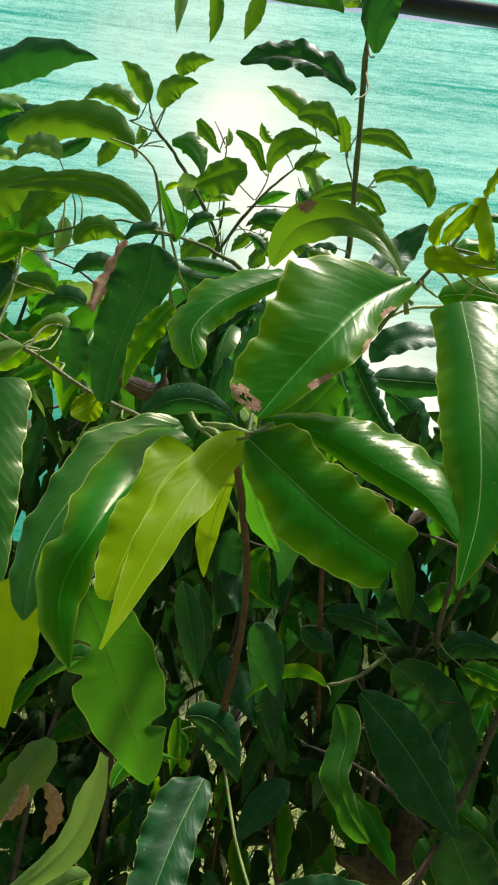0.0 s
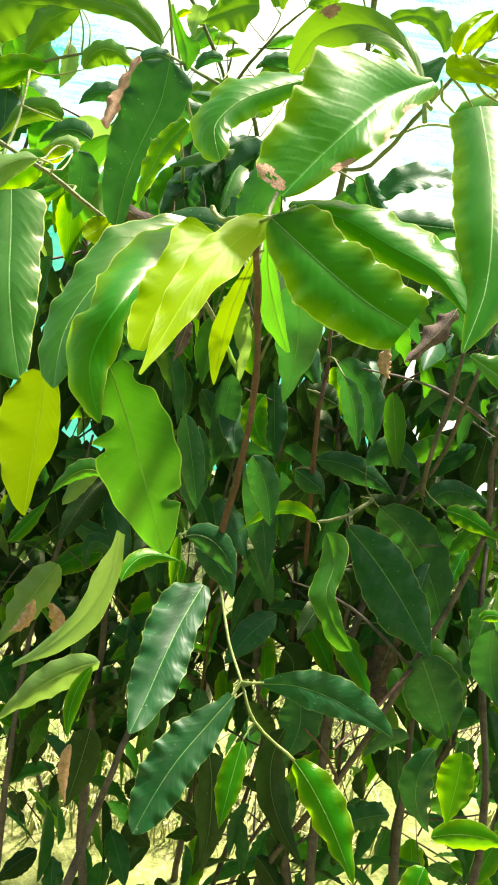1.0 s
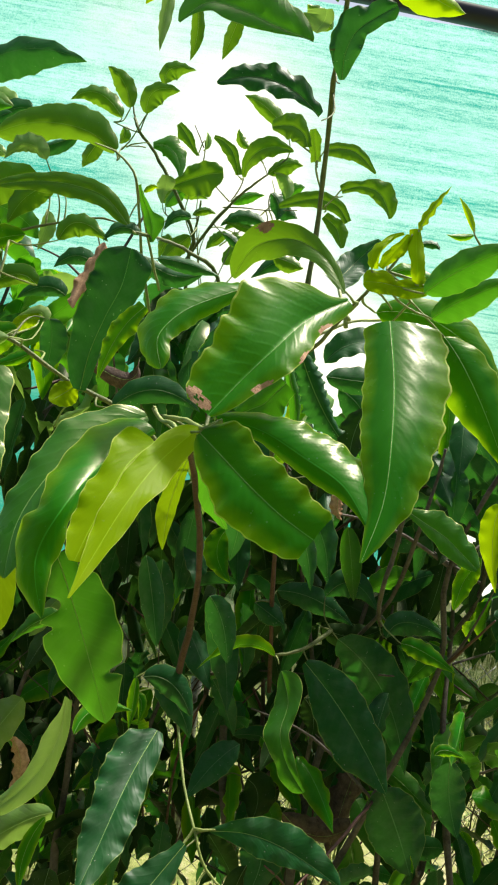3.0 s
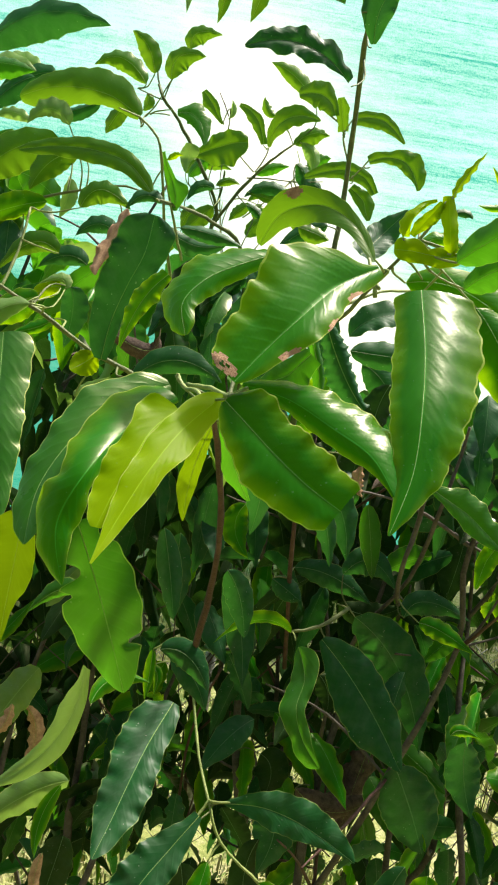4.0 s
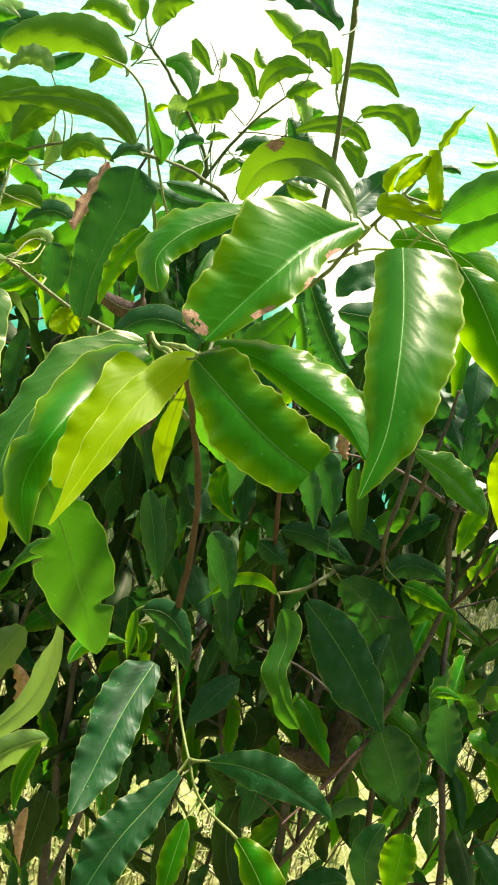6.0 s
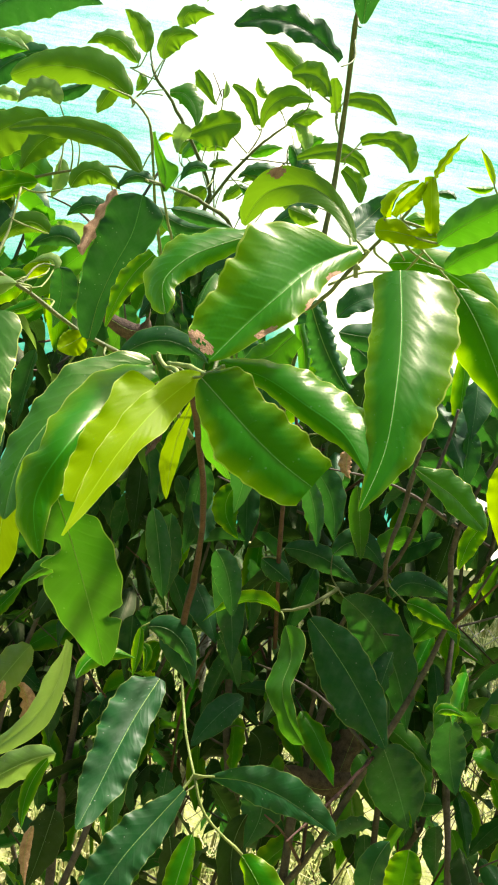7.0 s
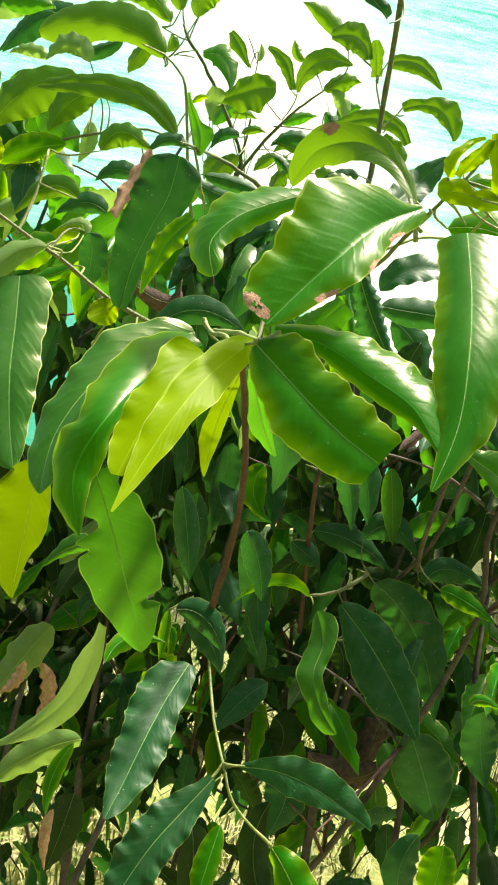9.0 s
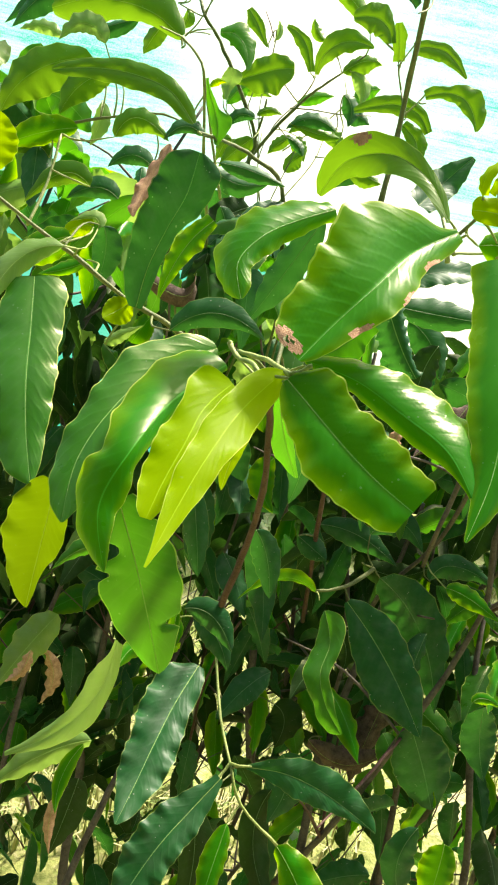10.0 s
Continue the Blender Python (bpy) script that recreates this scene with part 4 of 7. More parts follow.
formed(DARK, [(0.103, 0.800, 1.590), (0.116, 0.815, 1.605), (0.129, 0.830, 1.621), (0.141, 0.835, 1.636), (0.154, 0.840, 1.651)], (0.0166, 0.0169, 0.0180, 0.0180, 0.0128, 0.0060, 0.0019), (0.0137, 0.0162, 0.0180, 0.0173, 0.0142, 0.0067, 0.0035), (-11, -19, -21), (158, 156, 155), wave=0.05, count=4, cup=0.1, fine=False)
formed(YOUNG, [(0.159, 0.560, 1.579), (0.145, 0.560, 1.576), (0.132, 0.560, 1.576), (0.118, 0.560, 1.577), (0.104, 0.560, 1.576)], (0.0050, 0.0066, 0.0085, 0.0060, 0.0111, 0.0111, 0.0048), (0.0036, 0.0084, 0.0093, 0.0093, 0.0095, 0.0086, 0.0027), (-156, -157, -157), (19, 19, 19), wave=0.10, count=3, cup=0.1, fine=False)
formed(YOUNG, [(0.115, 0.575, 1.589), (0.114, 0.575, 1.600), (0.117, 0.575, 1.609), (0.125, 0.575, 1.617), (0.134, 0.575, 1.621)], (0.0021, 0.0022, 0.0025, 0.0029, 0.0029, 0.0018, 0.0013), (0.0021, 0.0023, 0.0029, 0.0036, 0.0031, 0.0019, 0.0014), (-33, -32, -30), (157, 158, 159), wave=0.05, count=2, cup=0.1, fine=False, rib=0.0)
formed(YOUNG, [(0.150, 0.560, 1.577), (0.148, 0.562, 1.589), (0.146, 0.565, 1.601), (0.145, 0.573, 1.614), (0.144, 0.580, 1.627)], (0.0053, 0.0054, 0.0056, 0.0057, 0.0073, 0.0059, 0.0050), (0.0072, 0.0074, 0.0077, 0.0078, 0.0074, 0.0054, 0.0045), (-29, -27, -24), (-157, -159, -160), wave=0.06, count=3, cup=0.1, fine=False, rib=0.0)
formed(YOUNG, [(0.119, 0.573, 1.590), (0.124, 0.575, 1.598), (0.129, 0.576, 1.606), (0.134, 0.577, 1.613), (0.139, 0.579, 1.621)], (0.0039, 0.0041, 0.0062, 0.0049, 0.0035, 0.0023, 0.0017), (0.0030, 0.0023, 0.0055, 0.0078, 0.0078, 0.0049, 0.0039), (-17, -16, -16), (158, 159, 159), wave=0.12, count=3, cup=0.1, fine=False, rib=0.0)
formed(GREEN, [(-0.092, 0.700, 1.534), (-0.106, 0.695, 1.517), (-0.116, 0.690, 1.498), (-0.123, 0.685, 1.478), (-0.128, 0.680, 1.457)], (0.0095, 0.0095, 0.0129, 0.0122, 0.0085, 0.0035, 0.0013), (0.0056, 0.0071, 0.0133, 0.0098, 0.0069, 0.0027, 0.0011), (-163, -160, -157), (13, 16, 19), wave=0.12, count=4, cup=0.1)
formed(DEAD, [(-0.154, 0.772, 1.598), (-0.159, 0.764, 1.579), (-0.166, 0.755, 1.560), (-0.170, 0.745, 1.542), (-0.173, 0.735, 1.523)], (0.0013, 0.0044, 0.0073, 0.0071, 0.0091, 0.0072, 0.0008), (0.0028, 0.0076, 0.0091, 0.0085, 0.0058, 0.0027, 0.0009), (-167, -169, -165), (-43, -45, -40), wave=0.35, count=3.5, cup=0.3, rib=0.0, name='withered_edge')
formed(DARK, [(0.070, 0.675, 1.508), (0.080, 0.675, 1.488), (0.091, 0.675, 1.469), (0.104, 0.675, 1.450), (0.119, 0.675, 1.432)], (0.0084, 0.0101, 0.0150, 0.0212, 0.0231, 0.0146, 0.0019), (0.0084, 0.0112, 0.0170, 0.0139, 0.0109, 0.0066, 0.0110), (-141, -141, -141), (-37, -37, -39), wave=0.10, count=9, cup=0.25)
formed(MID, [(0.062, 0.710, 1.488), (0.068, 0.710, 1.473), (0.073, 0.710, 1.459), (0.075, 0.710, 1.443), (0.077, 0.710, 1.428)], (0.0062, 0.0061, 0.0078, 0.0090, 0.0071, 0.0052, 0.0044), (0.0082, 0.0072, 0.0076, 0.0080, 0.0071, 0.0062, 0.0060), (-141, -141, -140), (-38, -38, -37), wave=0.03, count=3, cup=0.2, fine=False)
formed(MID, [(0.055, 0.600, 1.482), (0.046, 0.600, 1.471), (0.038, 0.600, 1.461), (0.026, 0.600, 1.454), (0.015, 0.600, 1.447)], (0.0087, 0.0088, 0.0121, 0.0147, 0.0133, 0.0077, 0.0053), (0.0131, 0.0129, 0.0169, 0.0209, 0.0212, 0.0097, 0.0035), (-153, -153, -153), (18, 17, 17), wave=0.05, count=3, cup=0.1, fine=False)
formed(YELLOWING, [(-0.161, 0.525, 1.322), (-0.164, 0.532, 1.292), (-0.169, 0.540, 1.260), (-0.174, 0.548, 1.227), (-0.179, 0.556, 1.192)], (0.0102, 0.0196, 0.0326, 0.0341, 0.0294, 0.0134, 0.0017), (0.0077, 0.0124, 0.0172, 0.0162, 0.0075, 0.0032, 0.0012), (-173, -171, -172), (8, 9, 8), wave=0.05, count=3, cup=0.08, rib=0.0004)
formed(PALE, [(-0.090, 0.498, 1.213), (-0.095, 0.504, 1.172), (-0.112, 0.510, 1.133), (-0.139, 0.518, 1.098), (-0.172, 0.525, 1.069)], (0.0022, 0.0044, 0.0179, 0.0114, 0.0093, 0.0041, 0.0030), (0.0062, 0.0068, 0.0100, 0.0129, 0.0096, 0.0028, 0.0012), (-146, -134, -121), (24, 34, 42), wave=0.05, count=3, cup=0.12, rib=0.0004)
formed(MID, [(-0.243, 0.680, 1.454), (-0.227, 0.635, 1.414), (-0.212, 0.590, 1.379), (-0.198, 0.560, 1.344), (-0.181, 0.530, 1.313)], (0.0249, 0.0273, 0.0409, 0.0392, 0.0314, 0.0175, 0.0023), (0.0224, 0.0303, 0.0257, 0.0243, 0.0186, 0.0091, 0.0018), (172, 173, 180), (-21, -22, -16), wave=0.06, count=5, cup=0.10, rib=0.0004)
# upper middle
leaf(DARK, (0.011, 0.772, 1.560), (-0.019, 0.779, 1.495), (-0.047, 0.788, 1.439), (0.019, -12), (0.019, -157), wave=0.1)
# right cluster
leaf(YOUNG, (0.110, 0.562, 1.586), (0.111, 0.565, 1.605), (0.130, 0.579, 1.621), (0.007, -66), (0.006, 136), wave=0.1, rib=0.0)
leaf(YOUNG, (0.147, 0.580, 1.626), (0.155, 0.583, 1.644), (0.170, 0.588, 1.667), (0.006, -51), (0.008, -130), wave=0.15)
leaf(GREEN, (0.172, 0.591, 1.584), (0.146, 0.594, 1.594), (0.129, 0.591, 1.582), (0.007, -28), (0.010, -139), wave=0.08)
leaf(DARK, (0.159, 0.630, 1.622), (0.172, 0.630, 1.624), (0.178, 0.629, 1.619), (0.005, -43), (0.005, -165), wave=0.08)
leaf(FIRM, (0.176, 0.552, 1.540), (0.200, 0.529, 1.504), (0.229, 0.501, 1.442), (0.025, -16), (0.025, -164), wave=0.06, rib=0.0004)
leaf(GREEN, (0.124, 0.596, 1.554), (0.182, 0.584, 1.550), (0.235, 0.554, 1.502), (0.023, -26), (0.027, -180), wave=0.05, rib=0.0004)
leaf(MID, (0.164, 0.554, 1.553), (0.188, 0.548, 1.573), (0.232, 0.543, 1.598), (0.013, -32), (0.016, -171), wave=0.05, rib=0.0004)
leaf(MID, (0.153, 0.548, 1.572), (0.182, 0.538, 1.597), (0.223, 0.527, 1.620), (0.017, -32), (0.017, -179), wave=0.05, rib=0.0004)
leaf(DARK, (0.111, 0.840, 1.499), (0.152, 0.846, 1.530), (0.224, 0.865, 1.527), (0.022, -29), (0.019, 126), wave=0.12)
leaf(DARK, (0.119, 0.877, 1.482), (0.171, 0.876, 1.482), (0.237, 0.876, 1.484), (0.022, -31), (0.019, -171), wave=0.06)
# top, far shoots
leaf(FAR, (-0.221, 1.138, 1.820), (-0.263, 1.145, 1.853), (-0.303, 1.142, 1.837), (0.018, -15), (0.020, -144), wave=0.1)
leaf(FAR, (-0.202, 1.093, 1.824), (-0.216, 1.097, 1.859), (-0.242, 1.099, 1.879), (0.016, -11), (0.016, -160), wave=0.08, blunt=0.5)
leaf(FAR, (-0.177, 1.092, 1.819), (-0.170, 1.096, 1.853), (-0.132, 1.098, 1.859), (0.016, -20), (0.021, -173), wave=0.08, blunt=0.5)
leaf(FAR, (-0.156, 1.098, 1.866), (-0.149, 1.101, 1.890), (-0.113, 1.102, 1.892), (0.014, -24), (0.018, -171), wave=0.08)
formed(MID, [(0.045, 0.868, 1.869), (0.003, 0.859, 1.875), (-0.038, 0.851, 1.884), (-0.080, 0.839, 1.883), (-0.108, 0.826, 1.853)], (0.0053, 0.0255, 0.0401, 0.0376, 0.0287, 0.0132, 0.0020), (0.0016, 0.0016, 0.0112, 0.0193, 0.0172, 0.0031, 0.0011), (-165, -167, -146), (19, 18, 38), wave=0.04, count=4, cup=0.1, fine=False)
formed(DARK, [(0.065, 0.890, 1.793), (0.037, 0.882, 1.812), (0.005, 0.873, 1.821), (-0.029, 0.867, 1.819), (-0.061, 0.861, 1.806)], (0.0087, 0.0122, 0.0225, 0.0209, 0.0195, 0.0090, 0.0014), (0.0026, 0.0028, 0.0144, 0.0212, 0.0195, 0.0082, 0.0019), (-165, -158, -152), (19, 26, 31), wave=0.18, count=4, cup=0.15)
formed(DARK, [(0.085, 0.875, 1.833), (0.084, 0.873, 1.861), (0.093, 0.871, 1.887), (0.113, 0.864, 1.903), (0.135, 0.856, 1.916)], (0.0031, 0.0085, 0.0218, 0.0288, 0.0203, 0.0148, 0.0035), (0.0028, 0.0090, 0.0190, 0.0159, 0.0131, 0.0147, 0.0067), (-20, -20, -28), (154, 155, 148), wave=0.12, count=3.5, cup=0.12)
formed(MID, [(0.069, 0.870, 1.920), (0.041, 0.873, 1.930), (0.013, 0.875, 1.937), (-0.016, 0.874, 1.935), (-0.043, 0.874, 1.924)], (0.0067, 0.0063, 0.0105, 0.0130, 0.0126, 0.0080, 0.0057), (0.0052, 0.0050, 0.0119, 0.0205, 0.0230, 0.0117, 0.0066), (-160, -161, -161), (20, 19, 19), wave=0.10, count=4, cup=0.1, fine=False)
formed(PALE, [(0.056, 0.880, 1.911), (0.056, 0.880, 1.903), (0.054, 0.880, 1.896), (0.050, 0.877, 1.889), (0.046, 0.875, 1.881)], (0.0250, 0.0250, 0.0248, 0.0284, 0.0241, 0.0153, 0.0068), (0.0069, 0.0082, 0.0101, 0.0091, 0.0099, 0.0041, 0.0016), (-163, -167, -169), (17, 13, 11), wave=0.06, count=2, cup=0.1, fine=False, rib=0.0)
leaf(YOUNG, (0.103, 0.841, 1.970), (0.154, 0.815, 1.919), (0.203, 0.803, 1.895), (0.026, -18), (0.023, -168), wave=0.05)
leaf(FAR, (0.035, 1.191, 1.845), (-0.005, 1.200, 1.882), (-0.043, 1.203, 1.897), (0.014, -8), (0.018, -156), wave=0.05)
leaf(DARK, (-0.495, 1.193, 1.848), (-0.400, 1.171, 1.906), (-0.286, 1.151, 1.897), (0.027, -24), (0.039, -172), wave=0.1)
leaf(PALE, (-0.537, 1.239, 1.810), (-0.479, 1.244, 1.849), (-0.422, 1.244, 1.841), (0.023, -31), (0.027, -165), wave=0.1)
leaf(DARK, (-0.390, 1.244, 1.841), (-0.441, 1.242, 1.825), (-0.506, 1.234, 1.761), (0.022, -21), (0.027, -154), wave=0.06)
leaf(PALE, (-0.349, 1.015, 1.718), (-0.375, 1.017, 1.727), (-0.403, 1.015, 1.717), (0.010, -10), (0.011, -148), wave=0.15)
leaf(PALE, (-0.279, 0.961, 1.710), (-0.308, 0.965, 1.728), (-0.335, 0.961, 1.704), (0.011, -28), (0.019, -157), wave=0.15)
# small leaves of the far shoots
leaf(FAR, (-0.102, 1.206, 1.668), (-0.123, 1.202, 1.647), (-0.146, 1.196, 1.617), (0.017, -7), (0.017, -156), wave=0.06)
leaf(DARK, (-0.124, 0.989, 1.607), (-0.082, 0.988, 1.605), (-0.036, 0.985, 1.594), (0.013, -47), (0.015, -163), wave=0.06)
leaf(FAR, (-0.103, 1.213, 1.702), (-0.086, 1.216, 1.714), (-0.065, 1.214, 1.709), (0.008, -44), (0.010, -165), wave=0.06)
leaf(DARK, (-0.105, 1.212, 1.696), (-0.130, 1.213, 1.697), (-0.146, 1.207, 1.671), (0.010, -16), (0.013, -150), wave=0.06)
leaf(FAR, (-0.228, 1.188, 1.818), (-0.224, 1.186, 1.807), (-0.230, 1.183, 1.792), (0.011, -21), (0.010, -152), wave=0.05, blunt=0.7)
leaf(FAR, (-0.219, 1.024, 1.765), (-0.235, 1.019, 1.741), (-0.244, 1.014, 1.717), (0.013, -20), (0.015, -150), wave=0.06)
leaf(DARK, (-0.262, 1.044, 1.764), (-0.297, 1.041, 1.747), (-0.329, 1.039, 1.734), (0.015, -13), (0.011, -135), wave=0.06)
leaf(PALE, (-0.435, 1.302, 1.861), (-0.479, 1.305, 1.871), (-0.522, 1.301, 1.848), (0.015, -18), (0.022, -148), wave=0.1)
leaf(DARK, (-0.439, 1.300, 1.848), (-0.472, 1.295, 1.826), (-0.514, 1.287, 1.783), (0.017, -17), (0.020, -149), wave=0.08)
leaf(PALE, (-0.385, 1.117, 1.712), (-0.412, 1.114, 1.699), (-0.443, 1.107, 1.666), (0.018, -12), (0.019, -150), wave=0.08)
leaf(FAR, (-0.273, 1.008, 1.690), (-0.312, 1.004, 1.668), (-0.334, 0.995, 1.626), (0.020, -8), (0.026, -158), wave=0.1)
leaf(PALE, (-0.297, 1.053, 1.658), (-0.295, 1.047, 1.632), (-0.303, 1.040, 1.599), (0.014, -25), (0.014, -152), wave=0.06)
leaf(FAR, (-0.248, 0.939, 1.608), (-0.225, 0.945, 1.635), (-0.183, 0.940, 1.615), (0.017, -32), (0.019, -175), wave=0.1)
leaf(DARK, (-0.144, 0.942, 1.629), (-0.169, 0.944, 1.636), (-0.190, 0.940, 1.615), (0.009, -27), (0.014, -144), wave=0.06)
leaf(FAR, (-0.266, 0.926, 1.546), (-0.302, 0.928, 1.555), (-0.341, 0.920, 1.513), (0.014, -13), (0.019, -152), wave=0.06)
leaf(YOUNG, (-0.228, 0.814, 1.504), (-0.244, 0.814, 1.502), (-0.262, 0.810, 1.485), (0.012, -5), (0.012, -154), wave=0.05, blunt=0.6)
leaf(PALE, (-0.223, 0.814, 1.503), (-0.230, 0.816, 1.514), (-0.254, 0.815, 1.505), (0.006, -41), (0.011, -141), wave=0.05)
leaf(DARK, (-0.220, 0.825, 1.507), (-0.215, 0.829, 1.479), (-0.222, 0.830, 1.435), (0.019, -19), (0.019, -161), wave=0.06)
leaf(GREEN, (-0.228, 0.807, 1.469), (-0.248, 0.804, 1.456), (-0.278, 0.802, 1.445), (0.008, -27), (0.012, -145), wave=0.06)
leaf(GREEN, (-0.236, 0.761, 1.492), (-0.264, 0.758, 1.478), (-0.294, 0.752, 1.449), (0.020, -4), (0.018, -155), wave=0.06)
leaf(FAR, (-0.337, 0.984, 1.572), (-0.358, 0.986, 1.583), (-0.385, 0.983, 1.567), (0.013, -14), (0.016, -146), wave=0.06)
leaf(DARK, (-0.207, 0.985, 1.586), (-0.235, 0.987, 1.595), (-0.262, 0.983, 1.575), (0.013, -15), (0.017, -148), wave=0.06)
leaf(DARK, (-0.252, 1.027, 1.540), (-0.285, 1.029, 1.549), (-0.321, 1.025, 1.527), (0.015, -12), (0.020, -150), wave=0.06)
leaf(FAR, (-0.369, 1.103, 1.652), (-0.402, 1.103, 1.650), (-0.431, 1.098, 1.624), (0.016, -13), (0.018, -147), wave=0.08)
leaf(PALE, (-0.329, 1.043, 1.611), (-0.362, 1.044, 1.613), (-0.393, 1.039, 1.591), (0.015, -12), (0.017, -146), wave=0.08)
leaf(PALE, (-0.132, 0.905, 1.936), (-0.134, 0.889, 1.886), (-0.134, 0.873, 1.835), (0.009, -23), (0.009, -158), wave=0.08)
leaf(YOUNG, (-0.139, 0.905, 1.933), (-0.152, 0.902, 1.914), (-0.161, 0.900, 1.895), (0.009, -20), (0.009, -155), wave=0.06)
leaf(FAR, (-0.103, 0.913, 1.919), (-0.096, 0.909, 1.877), (-0.101, 0.904, 1.839), (0.009, -23), (0.010, -160), wave=0.06)
leaf(FAR, (-0.046, 0.913, 1.908), (-0.053, 0.909, 1.879), (-0.062, 0.905, 1.846), (0.011, -19), (0.011, -159), wave=0.06)
leaf(FAR, (0.072, 1.008, 1.939), (0.051, 1.010, 1.955), (0.034, 1.011, 1.967), (0.016, -8), (0.016, -160), wave=0.06)
leaf(FAR, (0.081, 0.878, 1.946), (0.059, 0.880, 1.964), (0.029, 0.882, 1.981), (0.013, -10), (0.015, -161), wave=0.06)
leaf(YOUNG, (0.247, 0.780, 1.664), (0.238, 0.784, 1.684), (0.226, 0.788, 1.701), (0.004, -29), (0.006, -151), wave=0.05)
leaf(GREEN, (0.247, 0.780, 1.662), (0.234, 0.779, 1.658), (0.216, 0.779, 1.658), (0.005, -15), (0.005, -142), wave=0.05)
twig(shrub, SHOOT, [(0.271, 0.773, 1.632), (0.250, 0.779, 1.658), (0.246, 0.781, 1.668)], 0.0015, 0.0008, "twig")
twig(shrub, SHOOT, [(-0.142, 0.903, 1.918), (-0.123, 0.906, 1.941), (-0.086, 0.908, 1.954), (-0.040, 0.911, 1.983)], 0.0014, 0.002, "twig")
twig(shrub, OLIVE, [(-0.388, 0.990, 1.598), (-0.330, 0.992, 1.614), (-0.266, 0.996, 1.636), (-0.205, 0.999, 1.651), (-0.153, 0.995, 1.637)], 0.0022, 0.0012, "twig")
twig(shrub, SHOOT, [(-0.311, 0.938, 1.599), (-0.311, 0.905, 1.541), (-0.315, 0.863, 1.491)], 0.0016, 0.002, "twig")
twig(shrub, OLIVE, [(-0.198, 1.017, 1.734), (-0.214, 1.128, 1.775), (-0.203, 1.182, 1.791), (-0.193, 1.215, 1.799)], 0.0009, 0.0012, "twig")
twig(shrub, OLIVE, [(-0.232, 1.136, 1.812), (-0.215, 1.177, 1.814), (-0.199, 1.187, 1.813)], 0.001, 0.0012, "twig")
twig(shrub, OLIVE, [(-0.219, 1.199, 1.869), (-0.214, 1.194, 1.844), (-0.202, 1.189, 1.819)], 0.0012, 0.0016, "twig")
twig(shrub, OLIVE, [(-0.191, 1.196, 1.853), (-0.196, 1.192, 1.835), (-0.200, 1.188, 1.817)], 0.001, 0.0012, "twig")
# shoot at the far left
twig(shrub, OLIVE, [(-0.446, 1.042, 1.569), (-0.450, 1.052, 1.629), (-0.454, 1.066, 1.706), (-0.460, 1.076, 1.771), (-0.461, 1.085, 1.820), (-0.473, 1.094, 1.875), (-0.483, 1.102, 1.923)], 0.0035, 0.0022, "stem")
leaf(FAR, (-0.461, 1.076, 1.766), (-0.478, 1.061, 1.802), (-0.502, 1.044, 1.831), (0.022, -5), (0.019, -153), wave=0.05)
leaf(MID, (-0.465, 1.089, 1.842), (-0.478, 1.071, 1.862), (-0.492, 1.054, 1.887), (0.020, -4), (0.021, -156), wave=0.05)
leaf(MID, (-0.452, 1.082, 1.799), (-0.414, 1.085, 1.805), (-0.371, 1.087, 1.801), (0.017, -39), (0.021, -171), wave=0.08)
leaf(DARK, (-0.371, 1.085, 1.793), (-0.404, 1.080, 1.771), (-0.433, 1.071, 1.728), (0.021, -14), (0.018, -149), wave=0.05)
leaf(FAR, (-0.470, 1.061, 1.686), (-0.459, 1.067, 1.718), (-0.482, 1.072, 1.754), (0.012, -29), (0.013, -145), wave=0.05)
leaf(MID, (-0.461, 1.086, 1.828), (-0.451, 1.086, 1.822), (-0.446, 1.079, 1.782), (0.012, -40), (0.013, -156), wave=0.05)
leaf(DARK, (-0.448, 1.052, 1.626), (-0.466, 1.056, 1.655), (-0.499, 1.058, 1.676), (0.016, -15), (0.018, -149), wave=0.05)
leaf(FAR, (-0.308, 1.022, 1.703), (-0.377, 1.013, 1.672), (-0.411, 1.001, 1.615), (0.032, -9), (0.032, -161), wave=0.08)
# small leaves and twigs of the middle shoots
leaf(FAR, (0.011, 1.209, 1.782), (0.039, 1.213, 1.804), (0.067, 1.213, 1.804), (0.013, -31), (0.018, -177), wave=0.08)
leaf(PALE, (0.023, 1.209, 1.786), (0.045, 1.206, 1.771), (0.046, 1.199, 1.741), (0.014, -35), (0.016, -158), wave=0.06)
leaf(DARK, (0.020, 1.223, 1.756), (0.035, 1.220, 1.739), (0.035, 1.214, 1.711), (0.016, -30), (0.016, -157), wave=0.06)
leaf(DARK, (0.019, 1.233, 1.705), (-0.022, 1.236, 1.716), (-0.057, 1.231, 1.693), (0.014, -8), (0.016, -141), wave=0.08)
leaf(FAR, (0.028, 1.231, 1.696), (-0.009, 1.231, 1.696), (-0.055, 1.233, 1.703), (0.009, -20), (0.013, -134), wave=0.08)
leaf(FAR, (-0.023, 1.196, 1.817), (-0.038, 1.199, 1.828), (-0.045, 1.202, 1.845), (0.010, -20), (0.010, -147), wave=0.06)
leaf(DARK, (-0.052, 1.250, 1.684), (-0.033, 1.248, 1.676), (-0.023, 1.244, 1.660), (0.010, -35), (0.010, -162), wave=0.06)
leaf(PALE, (-0.095, 1.205, 1.806), (-0.092, 1.208, 1.822), (-0.096, 1.211, 1.835), (0.007, -40), (0.007, -145), wave=0.06)
